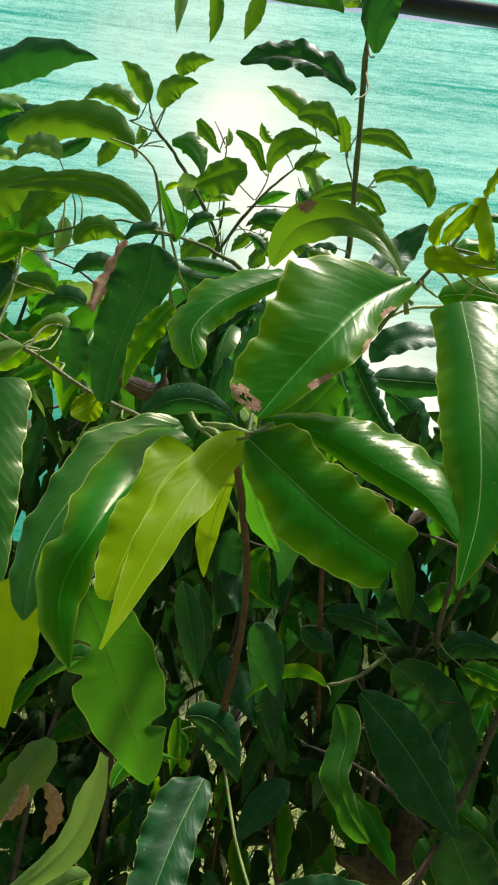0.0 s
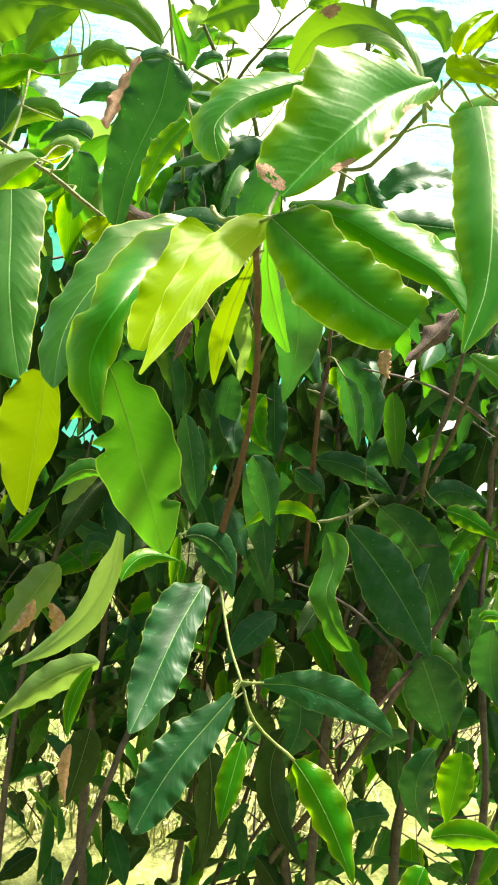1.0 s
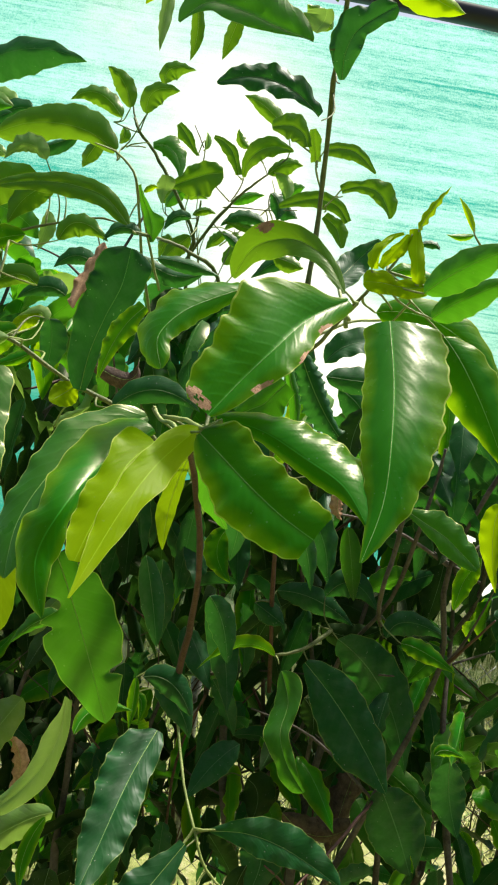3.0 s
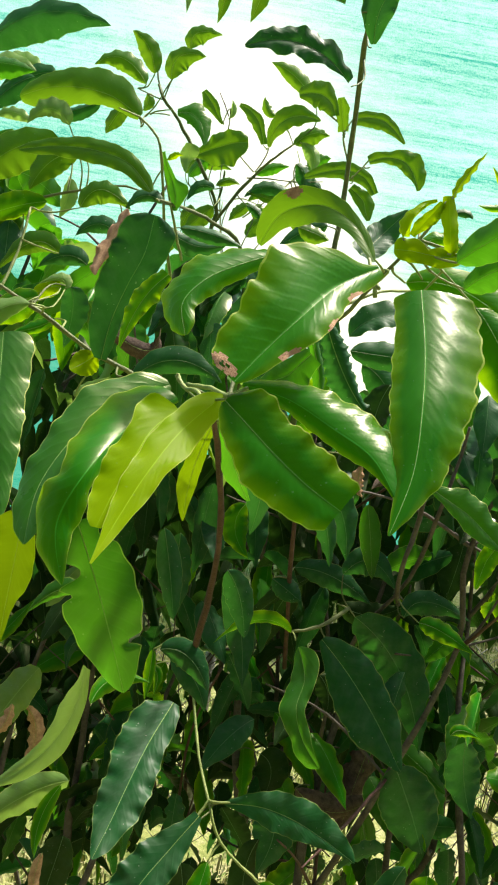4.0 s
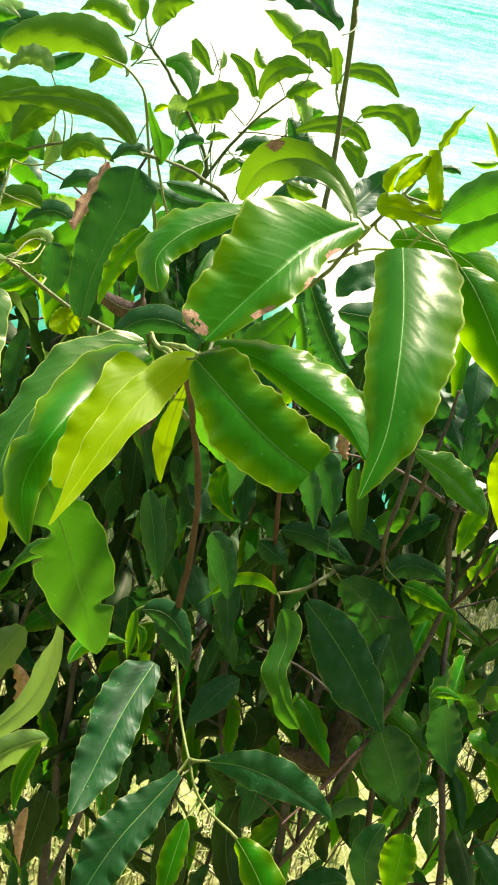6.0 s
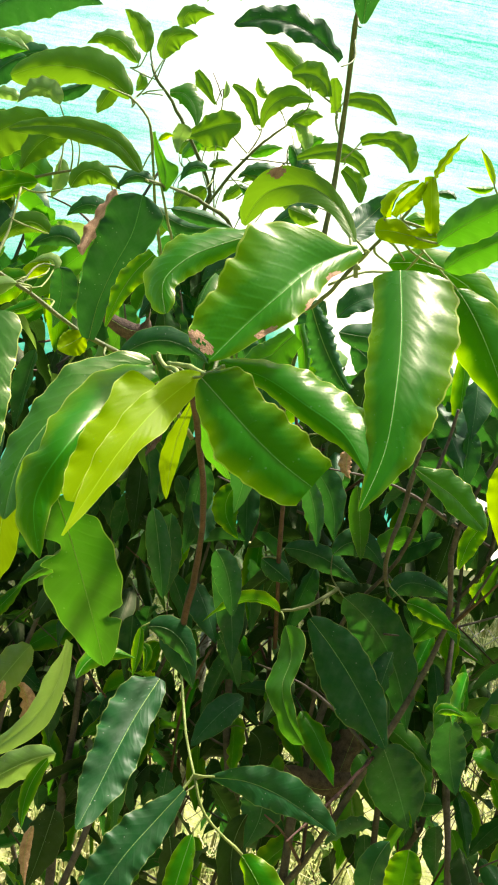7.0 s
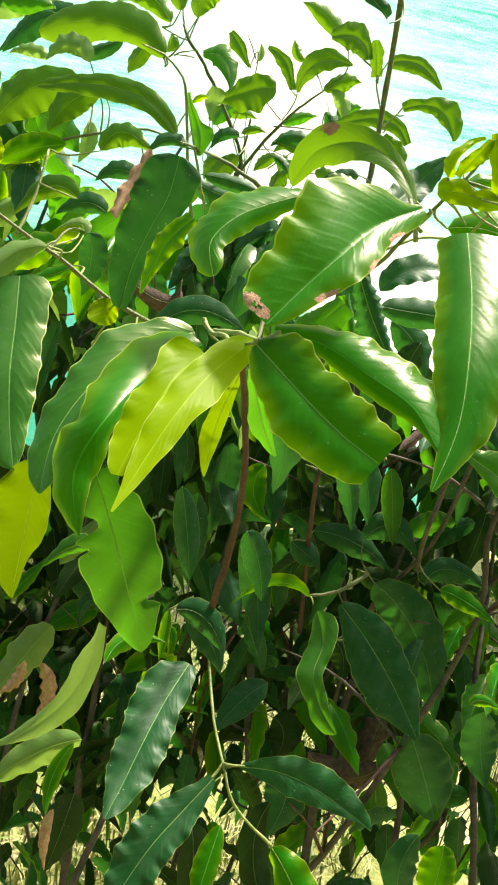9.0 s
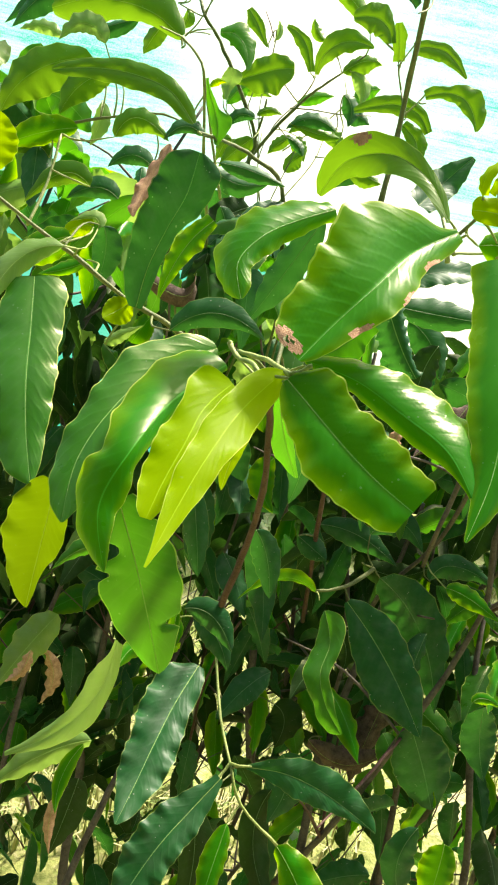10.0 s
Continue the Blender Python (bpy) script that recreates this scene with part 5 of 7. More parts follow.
leaf(YOUNG, (-0.155, 1.008, 1.694), (-0.147, 1.010, 1.705), (-0.134, 1.009, 1.703), (0.005, -56), (0.008, -162), wave=0.06)
leaf(DARK, (-0.150, 1.010, 1.610), (-0.103, 1.005, 1.588), (-0.058, 1.006, 1.596), (0.014, -38), (0.018, -167), wave=0.06)
leaf(DARK, (0.074, 0.993, 1.639), (0.046, 0.991, 1.629), (0.007, 0.985, 1.597), (0.015, -13), (0.016, -148), wave=0.06)
leaf(FAR, (0.033, 0.940, 1.626), (0.056, 0.938, 1.621), (0.075, 0.937, 1.615), (0.013, -38), (0.015, -170), wave=0.06)
twig(shrub, OLIVE, [(-0.027, 1.207, 1.774), (-0.032, 1.224, 1.757), (-0.045, 1.240, 1.737)], 0.0009, 0.0012, "twig")
twig(shrub, OLIVE, [(-0.076, 1.225, 1.758), (-0.064, 1.233, 1.749), (-0.047, 1.240, 1.736)], 0.0009, 0.0012, "twig")
twig(shrub, OLIVE, [(-0.105, 1.203, 1.798), (-0.098, 1.208, 1.821), (-0.096, 1.212, 1.791), (-0.105, 1.222, 1.743)], 0.0009, 0.0012, "twig")
twig(shrub, OLIVE, [(0.067, 1.218, 1.734), (0.021, 1.228, 1.729), (-0.025, 1.239, 1.729), (-0.057, 1.238, 1.725)], 0.0008, 0.0012, "twig")
twig(shrub, OLIVE, [(0.039, 1.215, 1.813), (0.009, 1.219, 1.783), (-0.015, 1.225, 1.762), (-0.044, 1.240, 1.733), (-0.074, 1.252, 1.693), (-0.115, 1.269, 1.627)], 0.0012, 0.003, "branch")
twig(shrub, OLIVE, [(0.001, 1.212, 1.799), (0.006, 1.221, 1.792), (0.010, 1.219, 1.784)], 0.0008, 0.001, "twig")
twig(shrub, OLIVE, [(0.029, 1.138, 1.834), (0.056, 1.144, 1.819), (0.080, 1.152, 1.808)], 0.0012, 0.0016, "twig")
twig(shrub, BROWN, [(-0.117, 1.213, 1.843), (-0.107, 1.209, 1.826), (-0.099, 1.216, 1.811)], 0.0008, 0.001, "twig")
twig(shrub, OLIVE, [(0.080, 1.152, 1.808), (0.087, 1.146, 1.780), (0.098, 1.117, 1.741)], 0.001, 0.0014, "twig")
twig(shrub, SHOOT, [(0.100, 1.113, 1.723), (0.117, 1.118, 1.744), (0.130, 1.122, 1.765)], 0.001, 0.0012, "twig")
# dark leaves under the rosette
leaf(DARK, (-0.118, 0.724, 1.424), (-0.075, 0.729, 1.449), (-0.024, 0.725, 1.432), (0.018, -27), (0.015, -174), wave=0.05)
leaf(PALE, (-0.192, 0.788, 1.386), (-0.182, 0.791, 1.397), (-0.155, 0.794, 1.414), (0.007, -37), (0.009, -170), wave=0.12)
leaf(WITHER, (-0.203, 0.909, 1.472), (-0.136, 0.902, 1.442), (-0.121, 0.909, 1.473), (0.012, -29), (0.014, -168), wave=0.1)
leaf(DARK, (-0.076, 0.856, 1.228), (-0.061, 0.853, 1.172), (-0.048, 0.850, 1.110), (0.017, -22), (0.019, -165), wave=0.05, blunt=0.8)
leaf(DARK, (0.011, 0.846, 1.189), (0.032, 0.848, 1.154), (0.045, 0.847, 1.102), (0.019, -21), (0.021, -168), wave=0.05, blunt=0.8)
leaf(DARK, (-0.054, 0.777, 1.103), (-0.020, 0.776, 1.100), (0.009, 0.768, 1.065), (0.018, -27), (0.020, -174), wave=0.05, blunt=0.8)
leaf(MID, (-0.140, 0.694, 1.188), (-0.162, 0.695, 1.192), (-0.193, 0.689, 1.163), (0.010, -19), (0.013, -147), wave=0.08)
leaf(GREEN, (-0.062, 0.777, 1.102), (-0.062, 0.771, 1.072), (-0.063, 0.764, 1.042), (0.007, -26), (0.009, -157), wave=0.05)
leaf(DEEP, (0.054, 1.191, 1.215), (0.086, 1.179, 1.170), (0.100, 1.164, 1.114), (0.038, -16), (0.040, -174), wave=0.08)
leaf(DARK, (0.110, 1.258, 1.198), (0.085, 1.246, 1.148), (0.073, 1.230, 1.086), (0.036, -7), (0.036, -162), wave=0.08)
leaf(DEEP, (0.398, 1.176, 1.180), (0.391, 1.165, 1.138), (0.378, 1.151, 1.083), (0.034, -9), (0.034, -164), wave=0.08)
leaf(DARK, (0.372, 1.220, 1.149), (0.409, 1.214, 1.130), (0.454, 1.211, 1.119), (0.030, -28), (0.030, -178), wave=0.08)
leaf(DARK, (0.140, 0.904, 1.468), (0.173, 0.899, 1.445), (0.192, 0.890, 1.405), (0.022, -22), (0.023, -173), wave=0.08)
leaf(DARK, (0.090, 0.782, 1.516), (0.077, 0.776, 1.488), (0.071, 0.768, 1.448), (0.015, -15), (0.017, -159), wave=0.12)
leaf(MID, (0.066, 0.733, 1.477), (0.046, 0.729, 1.455), (0.018, 0.725, 1.433), (0.013, -12), (0.015, -152), wave=0.08)
leaf(DEEP, (0.171, 0.849, 1.450), (0.159, 0.842, 1.414), (0.159, 0.833, 1.374), (0.018, -15), (0.020, -161), wave=0.08)
leaf(FAR, (-0.039, 1.345, 1.701), (-0.030, 1.342, 1.686), (-0.019, 1.337, 1.662), (0.014, -26), (0.017, -164), wave=0.08)
leaf(FAR, (0.021, 1.256, 1.668), (0.040, 1.256, 1.670), (0.061, 1.253, 1.658), (0.014, -31), (0.017, -172), wave=0.08)
leaf(FAR, (0.001, 1.309, 1.726), (-0.028, 1.308, 1.720), (-0.053, 1.304, 1.697), (0.013, -10), (0.016, -149), wave=0.08)
leaf(MID, (-0.158, 1.279, 1.719), (-0.141, 1.284, 1.745), (-0.122, 1.286, 1.754), (0.012, -32), (0.015, -167), wave=0.08)
leaf(FAR, (0.016, 1.328, 1.717), (0.024, 1.326, 1.710), (0.035, 1.320, 1.685), (0.015, -24), (0.019, -167), wave=0.08)
leaf(DARK, (0.030, 1.281, 1.738), (0.050, 1.281, 1.740), (0.072, 1.279, 1.730), (0.014, -31), (0.017, -172), wave=0.08)
leaf(FAR, (-0.047, 1.322, 1.639), (-0.035, 1.327, 1.663), (-0.020, 1.329, 1.672), (0.015, -28), (0.018, -169), wave=0.08)
leaf(FAR, (-0.045, 1.271, 1.688), (-0.063, 1.269, 1.676), (-0.079, 1.265, 1.656), (0.011, -15), (0.014, -148), wave=0.08)
leaf(MID, (0.040, 1.287, 1.767), (0.058, 1.290, 1.781), (0.078, 1.291, 1.787), (0.014, -31), (0.017, -172), wave=0.08)
leaf(MID, (-0.049, 1.335, 1.749), (-0.021, 1.339, 1.767), (0.010, 1.340, 1.772), (0.011, -38), (0.014, -167), wave=0.08)
leaf(FAR, (-0.168, 1.342, 1.632), (-0.180, 1.338, 1.611), (-0.191, 1.331, 1.579), (0.010, -24), (0.013, -148), wave=0.08)
leaf(FAR, (-0.167, 1.301, 1.728), (-0.151, 1.307, 1.754), (-0.133, 1.309, 1.767), (0.014, -28), (0.017, -169), wave=0.08)
leaf(FAR, (-0.139, 1.268, 1.668), (-0.149, 1.266, 1.658), (-0.157, 1.260, 1.631), (0.012, -17), (0.015, -152), wave=0.08)
leaf(MID, (0.062, 1.308, 1.773), (0.049, 1.306, 1.762), (0.038, 1.301, 1.737), (0.011, -19), (0.014, -148), wave=0.08)
leaf(FAR, (-0.122, 1.309, 1.671), (-0.143, 1.307, 1.658), (-0.160, 1.303, 1.638), (0.013, -13), (0.016, -149), wave=0.08)
leaf(FAR, (-0.160, 1.369, 1.757), (-0.128, 1.370, 1.766), (-0.092, 1.368, 1.756), (0.012, -37), (0.015, -169), wave=0.08)
twig(shrub, OLIVE, [(-0.108, 1.328, 1.761), (-0.107, 1.320, 1.724), (-0.094, 1.304, 1.648)], 0.0007, 0.0013, "twig")
twig(shrub, SHOOT, [(-0.094, 1.271, 1.686), (-0.092, 1.263, 1.649), (-0.078, 1.248, 1.577)], 0.0007, 0.0013, "twig")
twig(shrub, OLIVE, [(-0.115, 1.288, 1.763), (-0.123, 1.277, 1.712), (-0.095, 1.265, 1.655)], 0.0007, 0.0013, "twig")
twig(shrub, OLIVE, [(-0.083, 1.335, 1.701), (-0.094, 1.325, 1.650), (-0.078, 1.310, 1.584)], 0.0007, 0.0013, "twig")
twig(shrub, OLIVE, [(-0.034, 1.294, 1.701), (-0.040, 1.285, 1.660), (-0.062, 1.269, 1.582)], 0.0007, 0.0013, "twig")
twig(shrub, OLIVE, [(-0.152, 1.296, 1.705), (-0.166, 1.288, 1.663), (-0.100, 1.273, 1.601)], 0.0007, 0.0013, "twig")
twig(shrub, OLIVE, [(-0.145, 1.320, 1.718), (-0.162, 1.309, 1.668), (-0.100, 1.296, 1.611)], 0.0007, 0.0013, "twig")
twig(shrub, SHOOT, [(0.006, 1.285, 1.707), (-0.006, 1.274, 1.655), (-0.049, 1.259, 1.583)], 0.0007, 0.0013, "twig")
twig(shrub, SHOOT, [(0.019, 1.314, 1.795), (0.023, 1.304, 1.750), (-0.057, 1.287, 1.667)], 0.0007, 0.0013, "twig")
# stems
twig(shrub, BROWN, [(-0.015, 0.454, 1.437), (-0.005, 0.521, 1.375), (-0.001, 0.622, 1.286), (-0.006, 0.721, 1.189), (-0.016, 0.818, 1.084), (-0.019, 1.020, 0.946), (-0.017, 1.320, 0.710), (0.023, 1.374, 0.125), (0.131, 1.328, -0.844)], 0.0023, 0.0055, "stem")
twig(shrub, SHOOT, [(-0.014, 0.823, 1.064), (0.006, 0.756, 1.006), (0.029, 0.678, 0.986), (0.048, 0.659, 0.953), (0.094, 0.649, 0.920)], 0.0018, 0.0015, "shoot")
twig(shrub, SHOOT, [(0.029, 0.678, 0.986), (0.017, 0.664, 0.971), (-0.018, 0.613, 0.932)], 0.0016, 0.0012, "petiole")
twig(shrub, SHOOT, [(0.029, 0.678, 0.986), (0.039, 0.669, 0.992), (0.053, 0.669, 0.994)], 0.0016, 0.0012, "petiole")
twig(shrub, OLIVE, [(-0.320, 0.767, 1.518), (-0.276, 0.752, 1.498), (-0.227, 0.746, 1.475), (-0.173, 0.769, 1.440), (-0.136, 0.786, 1.424), (-0.087, 0.819, 1.390), (-0.039, 0.845, 1.326)], 0.0018, 0.0032, "branch")
twig(shrub, OLIVE, [(0.070, 1.060, 1.300), (0.078, 1.040, 1.450), (0.088, 1.025, 1.593), (0.091, 1.031, 1.700), (0.085, 0.991, 1.794), (0.078, 0.919, 1.867), (0.078, 0.876, 1.925), (0.077, 0.862, 1.984)], 0.0048, 0.0028, "stem")
twig(shrub, OLIVE, [(-0.212, 1.192, 1.836), (-0.199, 1.187, 1.813), (-0.176, 1.213, 1.791), (-0.141, 1.222, 1.741), (-0.101, 1.248, 1.675), (-0.106, 1.259, 1.630), (-0.101, 1.276, 1.519), (-0.090, 1.290, 1.360), (-0.085, 1.300, 1.200)], 0.002, 0.0045, "branch")
twig(shrub, OLIVE, [(-0.093, 1.219, 1.728), (-0.095, 1.233, 1.700), (-0.101, 1.248, 1.675)], 0.0015, 0.002, "twig")
twig(shrub, SHOOT, [(-0.190, 0.955, 1.733), (-0.160, 0.939, 1.707), (-0.150, 0.950, 1.665), (-0.143, 0.987, 1.598), (-0.129, 1.022, 1.525), (-0.118, 1.060, 1.380)], 0.0016, 0.0025, "twig")
twig(shrub, SHOOT, [(-0.150, 0.953, 1.679), (-0.132, 0.970, 1.616), (-0.114, 0.979, 1.563)], 0.0016, 0.002, "twig")
twig(shrub, OLIVE, [(-0.144, 0.891, 1.627), (-0.118, 0.994, 1.633), (-0.086, 1.043, 1.626), (-0.042, 1.088, 1.598), (-0.020, 1.130, 1.480)], 0.0016, 0.004, "branch")
twig(shrub, OLIVE, [(-0.012, 0.574, 1.420), (-0.004, 0.651, 1.480), (0.026, 0.636, 1.503), (0.061, 0.605, 1.505), (0.077, 0.583, 1.521), (0.089, 0.572, 1.539), (0.110, 0.574, 1.569), (0.125, 0.574, 1.588)], 0.002, 0.0015, "branch")
twig(shrub, SHOOT, [(0.091, 0.556, 1.557), (0.095, 0.551, 1.536)], 0.0015, 0.0018, "petiole")
twig(shrub, SHOOT, [(0.076, 0.585, 1.528), (0.106, 0.604, 1.544), (0.142, 0.636, 1.551), (0.172, 0.649, 1.562)], 0.0013, 0.0015, "petiole")
twig(shrub, SHOOT, [(0.085, 0.569, 1.571), (0.088, 0.545, 1.554), (0.094, 0.532, 1.542)], 0.0014, 0.0016, "petiole")
twig(shrub, SHOOT, [(0.137, 0.584, 1.547), (0.142, 0.576, 1.556), (0.148, 0.568, 1.567)], 0.0009, 0.0011, "petiole")
# trunks
twig(shrub, BARK, [(-0.181, 0.894, 0.448), (-0.151, 0.952, 0.556), (-0.118, 1.003, 0.676), (-0.098, 1.064, 0.711), (-0.061, 1.150, 0.848), (-0.022, 1.187, 0.995), (-0.007, 1.215, 1.101)], 0.007, 0.002, "trunk")
twig(shrub, BARK, [(-0.164, 1.014, 0.315), (-0.188, 1.050, 0.454), (-0.192, 1.087, 0.595), (-0.192, 1.124, 0.737), (-0.189, 1.151, 0.924), (-0.172, 1.161, 1.083)], 0.009, 0.003, "trunk")
twig(shrub, BARK, [(0.206, 0.979, 0.406), (0.200, 1.054, 0.696), (0.231, 1.102, 0.882), (0.275, 1.192, 1.035), (0.298, 1.222, 1.151)], 0.009, 0.003, "trunk")
twig(shrub, BARK, [(0.402, 1.418, 0.717), (0.330, 1.233, 0.995), (0.238, 0.902, 1.187), (0.240, 0.871, 1.270), (0.242, 0.858, 1.338), (0.255, 0.875, 1.402)], 0.004, 0.0025, "trunk")
twig(shrub, BARK, [(0.206, 1.124, 0.567), (0.212, 1.074, 0.973), (0.280, 1.018, 1.159), (0.288, 0.948, 1.290), (0.301, 0.955, 1.358), (0.306, 0.956, 1.403)], 0.004, 0.002, "branch")
twig(shrub, BROWN, [(0.129, 1.119, 0.941), (0.092, 0.932, 1.213), (0.094, 0.931, 1.289), (0.088, 0.919, 1.363)], 0.0035, 0.0022, "branch")
twig(shrub, BARK, [(0.204, 1.050, 0.282), (0.105, 1.092, 0.634), (0.065, 1.140, 0.818), (0.064, 1.189, 1.007), (0.067, 1.175, 1.151)], 0.01, 0.003, "trunk")
twig(shrub, BROWN, [(0.026, 1.152, 0.062), (-0.010, 1.177, 0.556), (-0.009, 1.089, 0.814), (0.024, 1.025, 0.968)], 0.003, 0.002, "branch")
twig(shrub, OLIVE, [(0.113, 0.939, 1.082), (0.152, 0.951, 1.091), (0.197, 1.005, 1.104)], 0.002, 0.003, "twig")
twig(shrub, BARK, [(0.354, 1.022, 0.384), (0.351, 1.083, 0.619), (0.347, 1.120, 0.760), (0.331, 1.169, 0.947), (0.326, 1.186, 1.094)], 0.007, 0.002, "trunk")
twig(shrub, BARK, [(0.450, 0.942, 0.481), (0.453, 0.988, 0.656), (0.427, 1.100, 0.890), (0.438, 1.195, 1.056), (0.418, 1.180, 1.197)], 0.007, 0.003, "trunk")
twig(shrub, BARK, [(-0.308, 0.938, 0.013), (-0.300, 0.975, 0.556), (-0.290, 1.043, 0.819), (-0.252, 1.089, 0.999), (-0.236, 1.119, 1.114)], 0.006, 0.002, "trunk")
# leaf stalks
twig(shrub, SHOOT, [(0.092, 0.504, 1.555), (0.100, 0.544, 1.556), (0.094, 0.573, 1.546)], 0.0008, 0.0013, "petiole")
twig(shrub, SHOOT, [(-0.007, 0.443, 1.454), (-0.010, 0.451, 1.447), (-0.015, 0.454, 1.437)], 0.0008, 0.0013, "petiole")
twig(shrub, SHOOT, [(-0.012, 0.442, 1.452), (-0.012, 0.450, 1.446), (-0.015, 0.454, 1.437)], 0.0008, 0.0013, "petiole")
twig(shrub, SHOOT, [(-0.045, 0.518, 1.445), (-0.025, 0.506, 1.433), (-0.011, 0.479, 1.414)], 0.0008, 0.0013, "petiole")
twig(shrub, OLIVE, [(-0.048, 0.554, 1.444), (-0.026, 0.569, 1.435), (-0.012, 0.574, 1.420)], 0.0008, 0.0013, "petiole")
twig(shrub, SHOOT, [(-0.007, 0.422, 1.452), (-0.015, 0.441, 1.447), (-0.015, 0.454, 1.437)], 0.0008, 0.0013, "petiole")
twig(shrub, SHOOT, [(0.003, 0.444, 1.458), (-0.010, 0.450, 1.448), (-0.015, 0.454, 1.437)], 0.0008, 0.0013, "petiole")
twig(shrub, SHOOT, [(0.146, 0.600, 1.549), (0.130, 0.592, 1.566), (0.113, 0.574, 1.573)], 0.0008, 0.0013, "petiole")
twig(shrub, SHOOT, [(-0.009, 0.459, 1.432), (-0.012, 0.460, 1.431), (-0.014, 0.463, 1.429)], 0.0008, 0.0013, "petiole")
twig(shrub, SHOOT, [(-0.018, 0.458, 1.431), (-0.016, 0.461, 1.431), (-0.014, 0.463, 1.429)], 0.0008, 0.0013, "petiole")
twig(shrub, SHOOT, [(-0.224, 0.694, 1.485), (-0.219, 0.723, 1.483), (-0.227, 0.746, 1.475)], 0.0008, 0.0013, "petiole")
twig(shrub, SHOOT, [(-0.315, 0.729, 1.537), (-0.315, 0.746, 1.520), (-0.315, 0.765, 1.516)], 0.0008, 0.0013, "petiole")
twig(shrub, SHOOT, [(-0.167, 0.759, 1.439), (-0.169, 0.764, 1.441), (-0.173, 0.769, 1.440)], 0.0008, 0.0013, "petiole")
twig(shrub, OLIVE, [(0.023, 0.656, 0.979), (0.030, 0.666, 0.980), (0.034, 0.673, 0.978)], 0.0008, 0.0013, "petiole")
twig(shrub, SHOOT, [(0.037, 0.645, 0.939), (0.043, 0.654, 0.948), (0.048, 0.659, 0.953)], 0.0008, 0.0013, "petiole")
twig(shrub, OLIVE, [(0.043, 0.669, 0.992), (0.035, 0.671, 0.988), (0.031, 0.675, 0.982)], 0.0008, 0.0013, "petiole")
twig(shrub, OLIVE, [(-0.044, 0.825, 1.071), (-0.033, 0.827, 1.069), (-0.014, 0.823, 1.064)], 0.0008, 0.0013, "petiole")
twig(shrub, OLIVE, [(0.167, 0.945, 1.068), (0.157, 0.947, 1.083), (0.152, 0.951, 1.091)], 0.0008, 0.0013, "petiole")
twig(shrub, OLIVE, [(0.208, 1.002, 1.093), (0.201, 1.003, 1.100), (0.197, 1.005, 1.104)], 0.0008, 0.0013, "petiole")
twig(shrub, SHOOT, [(0.119, 0.927, 1.075), (0.116, 0.933, 1.081), (0.113, 0.939, 1.082)], 0.0008, 0.0013, "petiole")
twig(shrub, OLIVE, [(0.076, 0.976, 1.142), (0.085, 0.978, 1.145), (0.101, 0.979, 1.145)], 0.0008, 0.0013, "petiole")
twig(shrub, OLIVE, [(0.018, 0.571, 1.411), (0.002, 0.569, 1.419), (-0.012, 0.574, 1.420)], 0.0008, 0.0013, "petiole")
twig(shrub, OLIVE, [(0.104, 0.905, 1.309), (0.095, 0.916, 1.311), (0.092, 0.928, 1.308)], 0.0008, 0.0013, "petiole")
twig(shrub, OLIVE, [(0.107, 0.851, 1.299), (0.095, 0.887, 1.314), (0.092, 0.928, 1.308)], 0.0008, 0.0013, "petiole")
twig(shrub, OLIVE, [(0.215, 0.822, 1.396), (0.237, 0.849, 1.394), (0.250, 0.868, 1.378)], 0.0008, 0.0013, "petiole")
twig(shrub, OLIVE, [(0.291, 1.093, 0.854), (0.261, 1.097, 0.865), (0.227, 1.096, 0.859)], 0.0008, 0.0013, "petiole")
twig(shrub, OLIVE, [(0.170, 1.033, 0.783), (0.183, 1.053, 0.778), (0.211, 1.072, 0.766)], 0.0008, 0.0013, "petiole")
twig(shrub, OLIVE, [(0.165, 0.910, 1.335), (0.129, 0.920, 1.346), (0.090, 0.923, 1.335)], 0.0008, 0.0013, "petiole")
twig(shrub, SHOOT, [(-0.074, 0.886, 1.024), (-0.052, 0.891, 1.033), (-0.017, 0.893, 1.032)], 0.0008, 0.0013, "petiole")
twig(shrub, OLIVE, [(0.280, 1.003, 1.103), (0.273, 1.014, 1.106), (0.272, 1.026, 1.115)], 0.0008, 0.0013, "petiole")
twig(shrub, OLIVE, [(0.182, 1.017, 1.150), (0.184, 1.010, 1.123), (0.197, 1.005, 1.104)], 0.0008, 0.0013, "petiole")
twig(shrub, OLIVE, [(0.110, 1.037, 1.143), (0.101, 1.020, 1.127), (0.106, 1.002, 1.111)], 0.0008, 0.0013, "petiole")
twig(shrub, OLIVE, [(0.189, 1.053, 1.090), (0.185, 1.030, 1.098), (0.197, 1.005, 1.104)], 0.0008, 0.0013, "petiole")
twig(shrub, SHOOT, [(0.290, 0.955, 1.117), (0.269, 0.970, 1.130), (0.261, 0.985, 1.139)], 0.0008, 0.0013, "petiole")
twig(shrub, OLIVE, [(0.074, 0.945, 1.262), (0.080, 0.938, 1.262), (0.093, 0.931, 1.261)], 0.0008, 0.0013, "petiole")
twig(shrub, OLIVE, [(0.110, 1.083, 0.802), (0.086, 1.108, 0.794), (0.075, 1.128, 0.772)], 0.0008, 0.0013, "petiole")
twig(shrub, OLIVE, [(0.182, 1.071, 0.960), (0.194, 1.074, 0.970), (0.212, 1.074, 0.973)], 0.0008, 0.0013, "petiole")
twig(shrub, SHOOT, [(0.085, 0.569, 1.571), (0.096, 0.569, 1.563), (0.102, 0.573, 1.557)], 0.0008, 0.0013, "petiole")
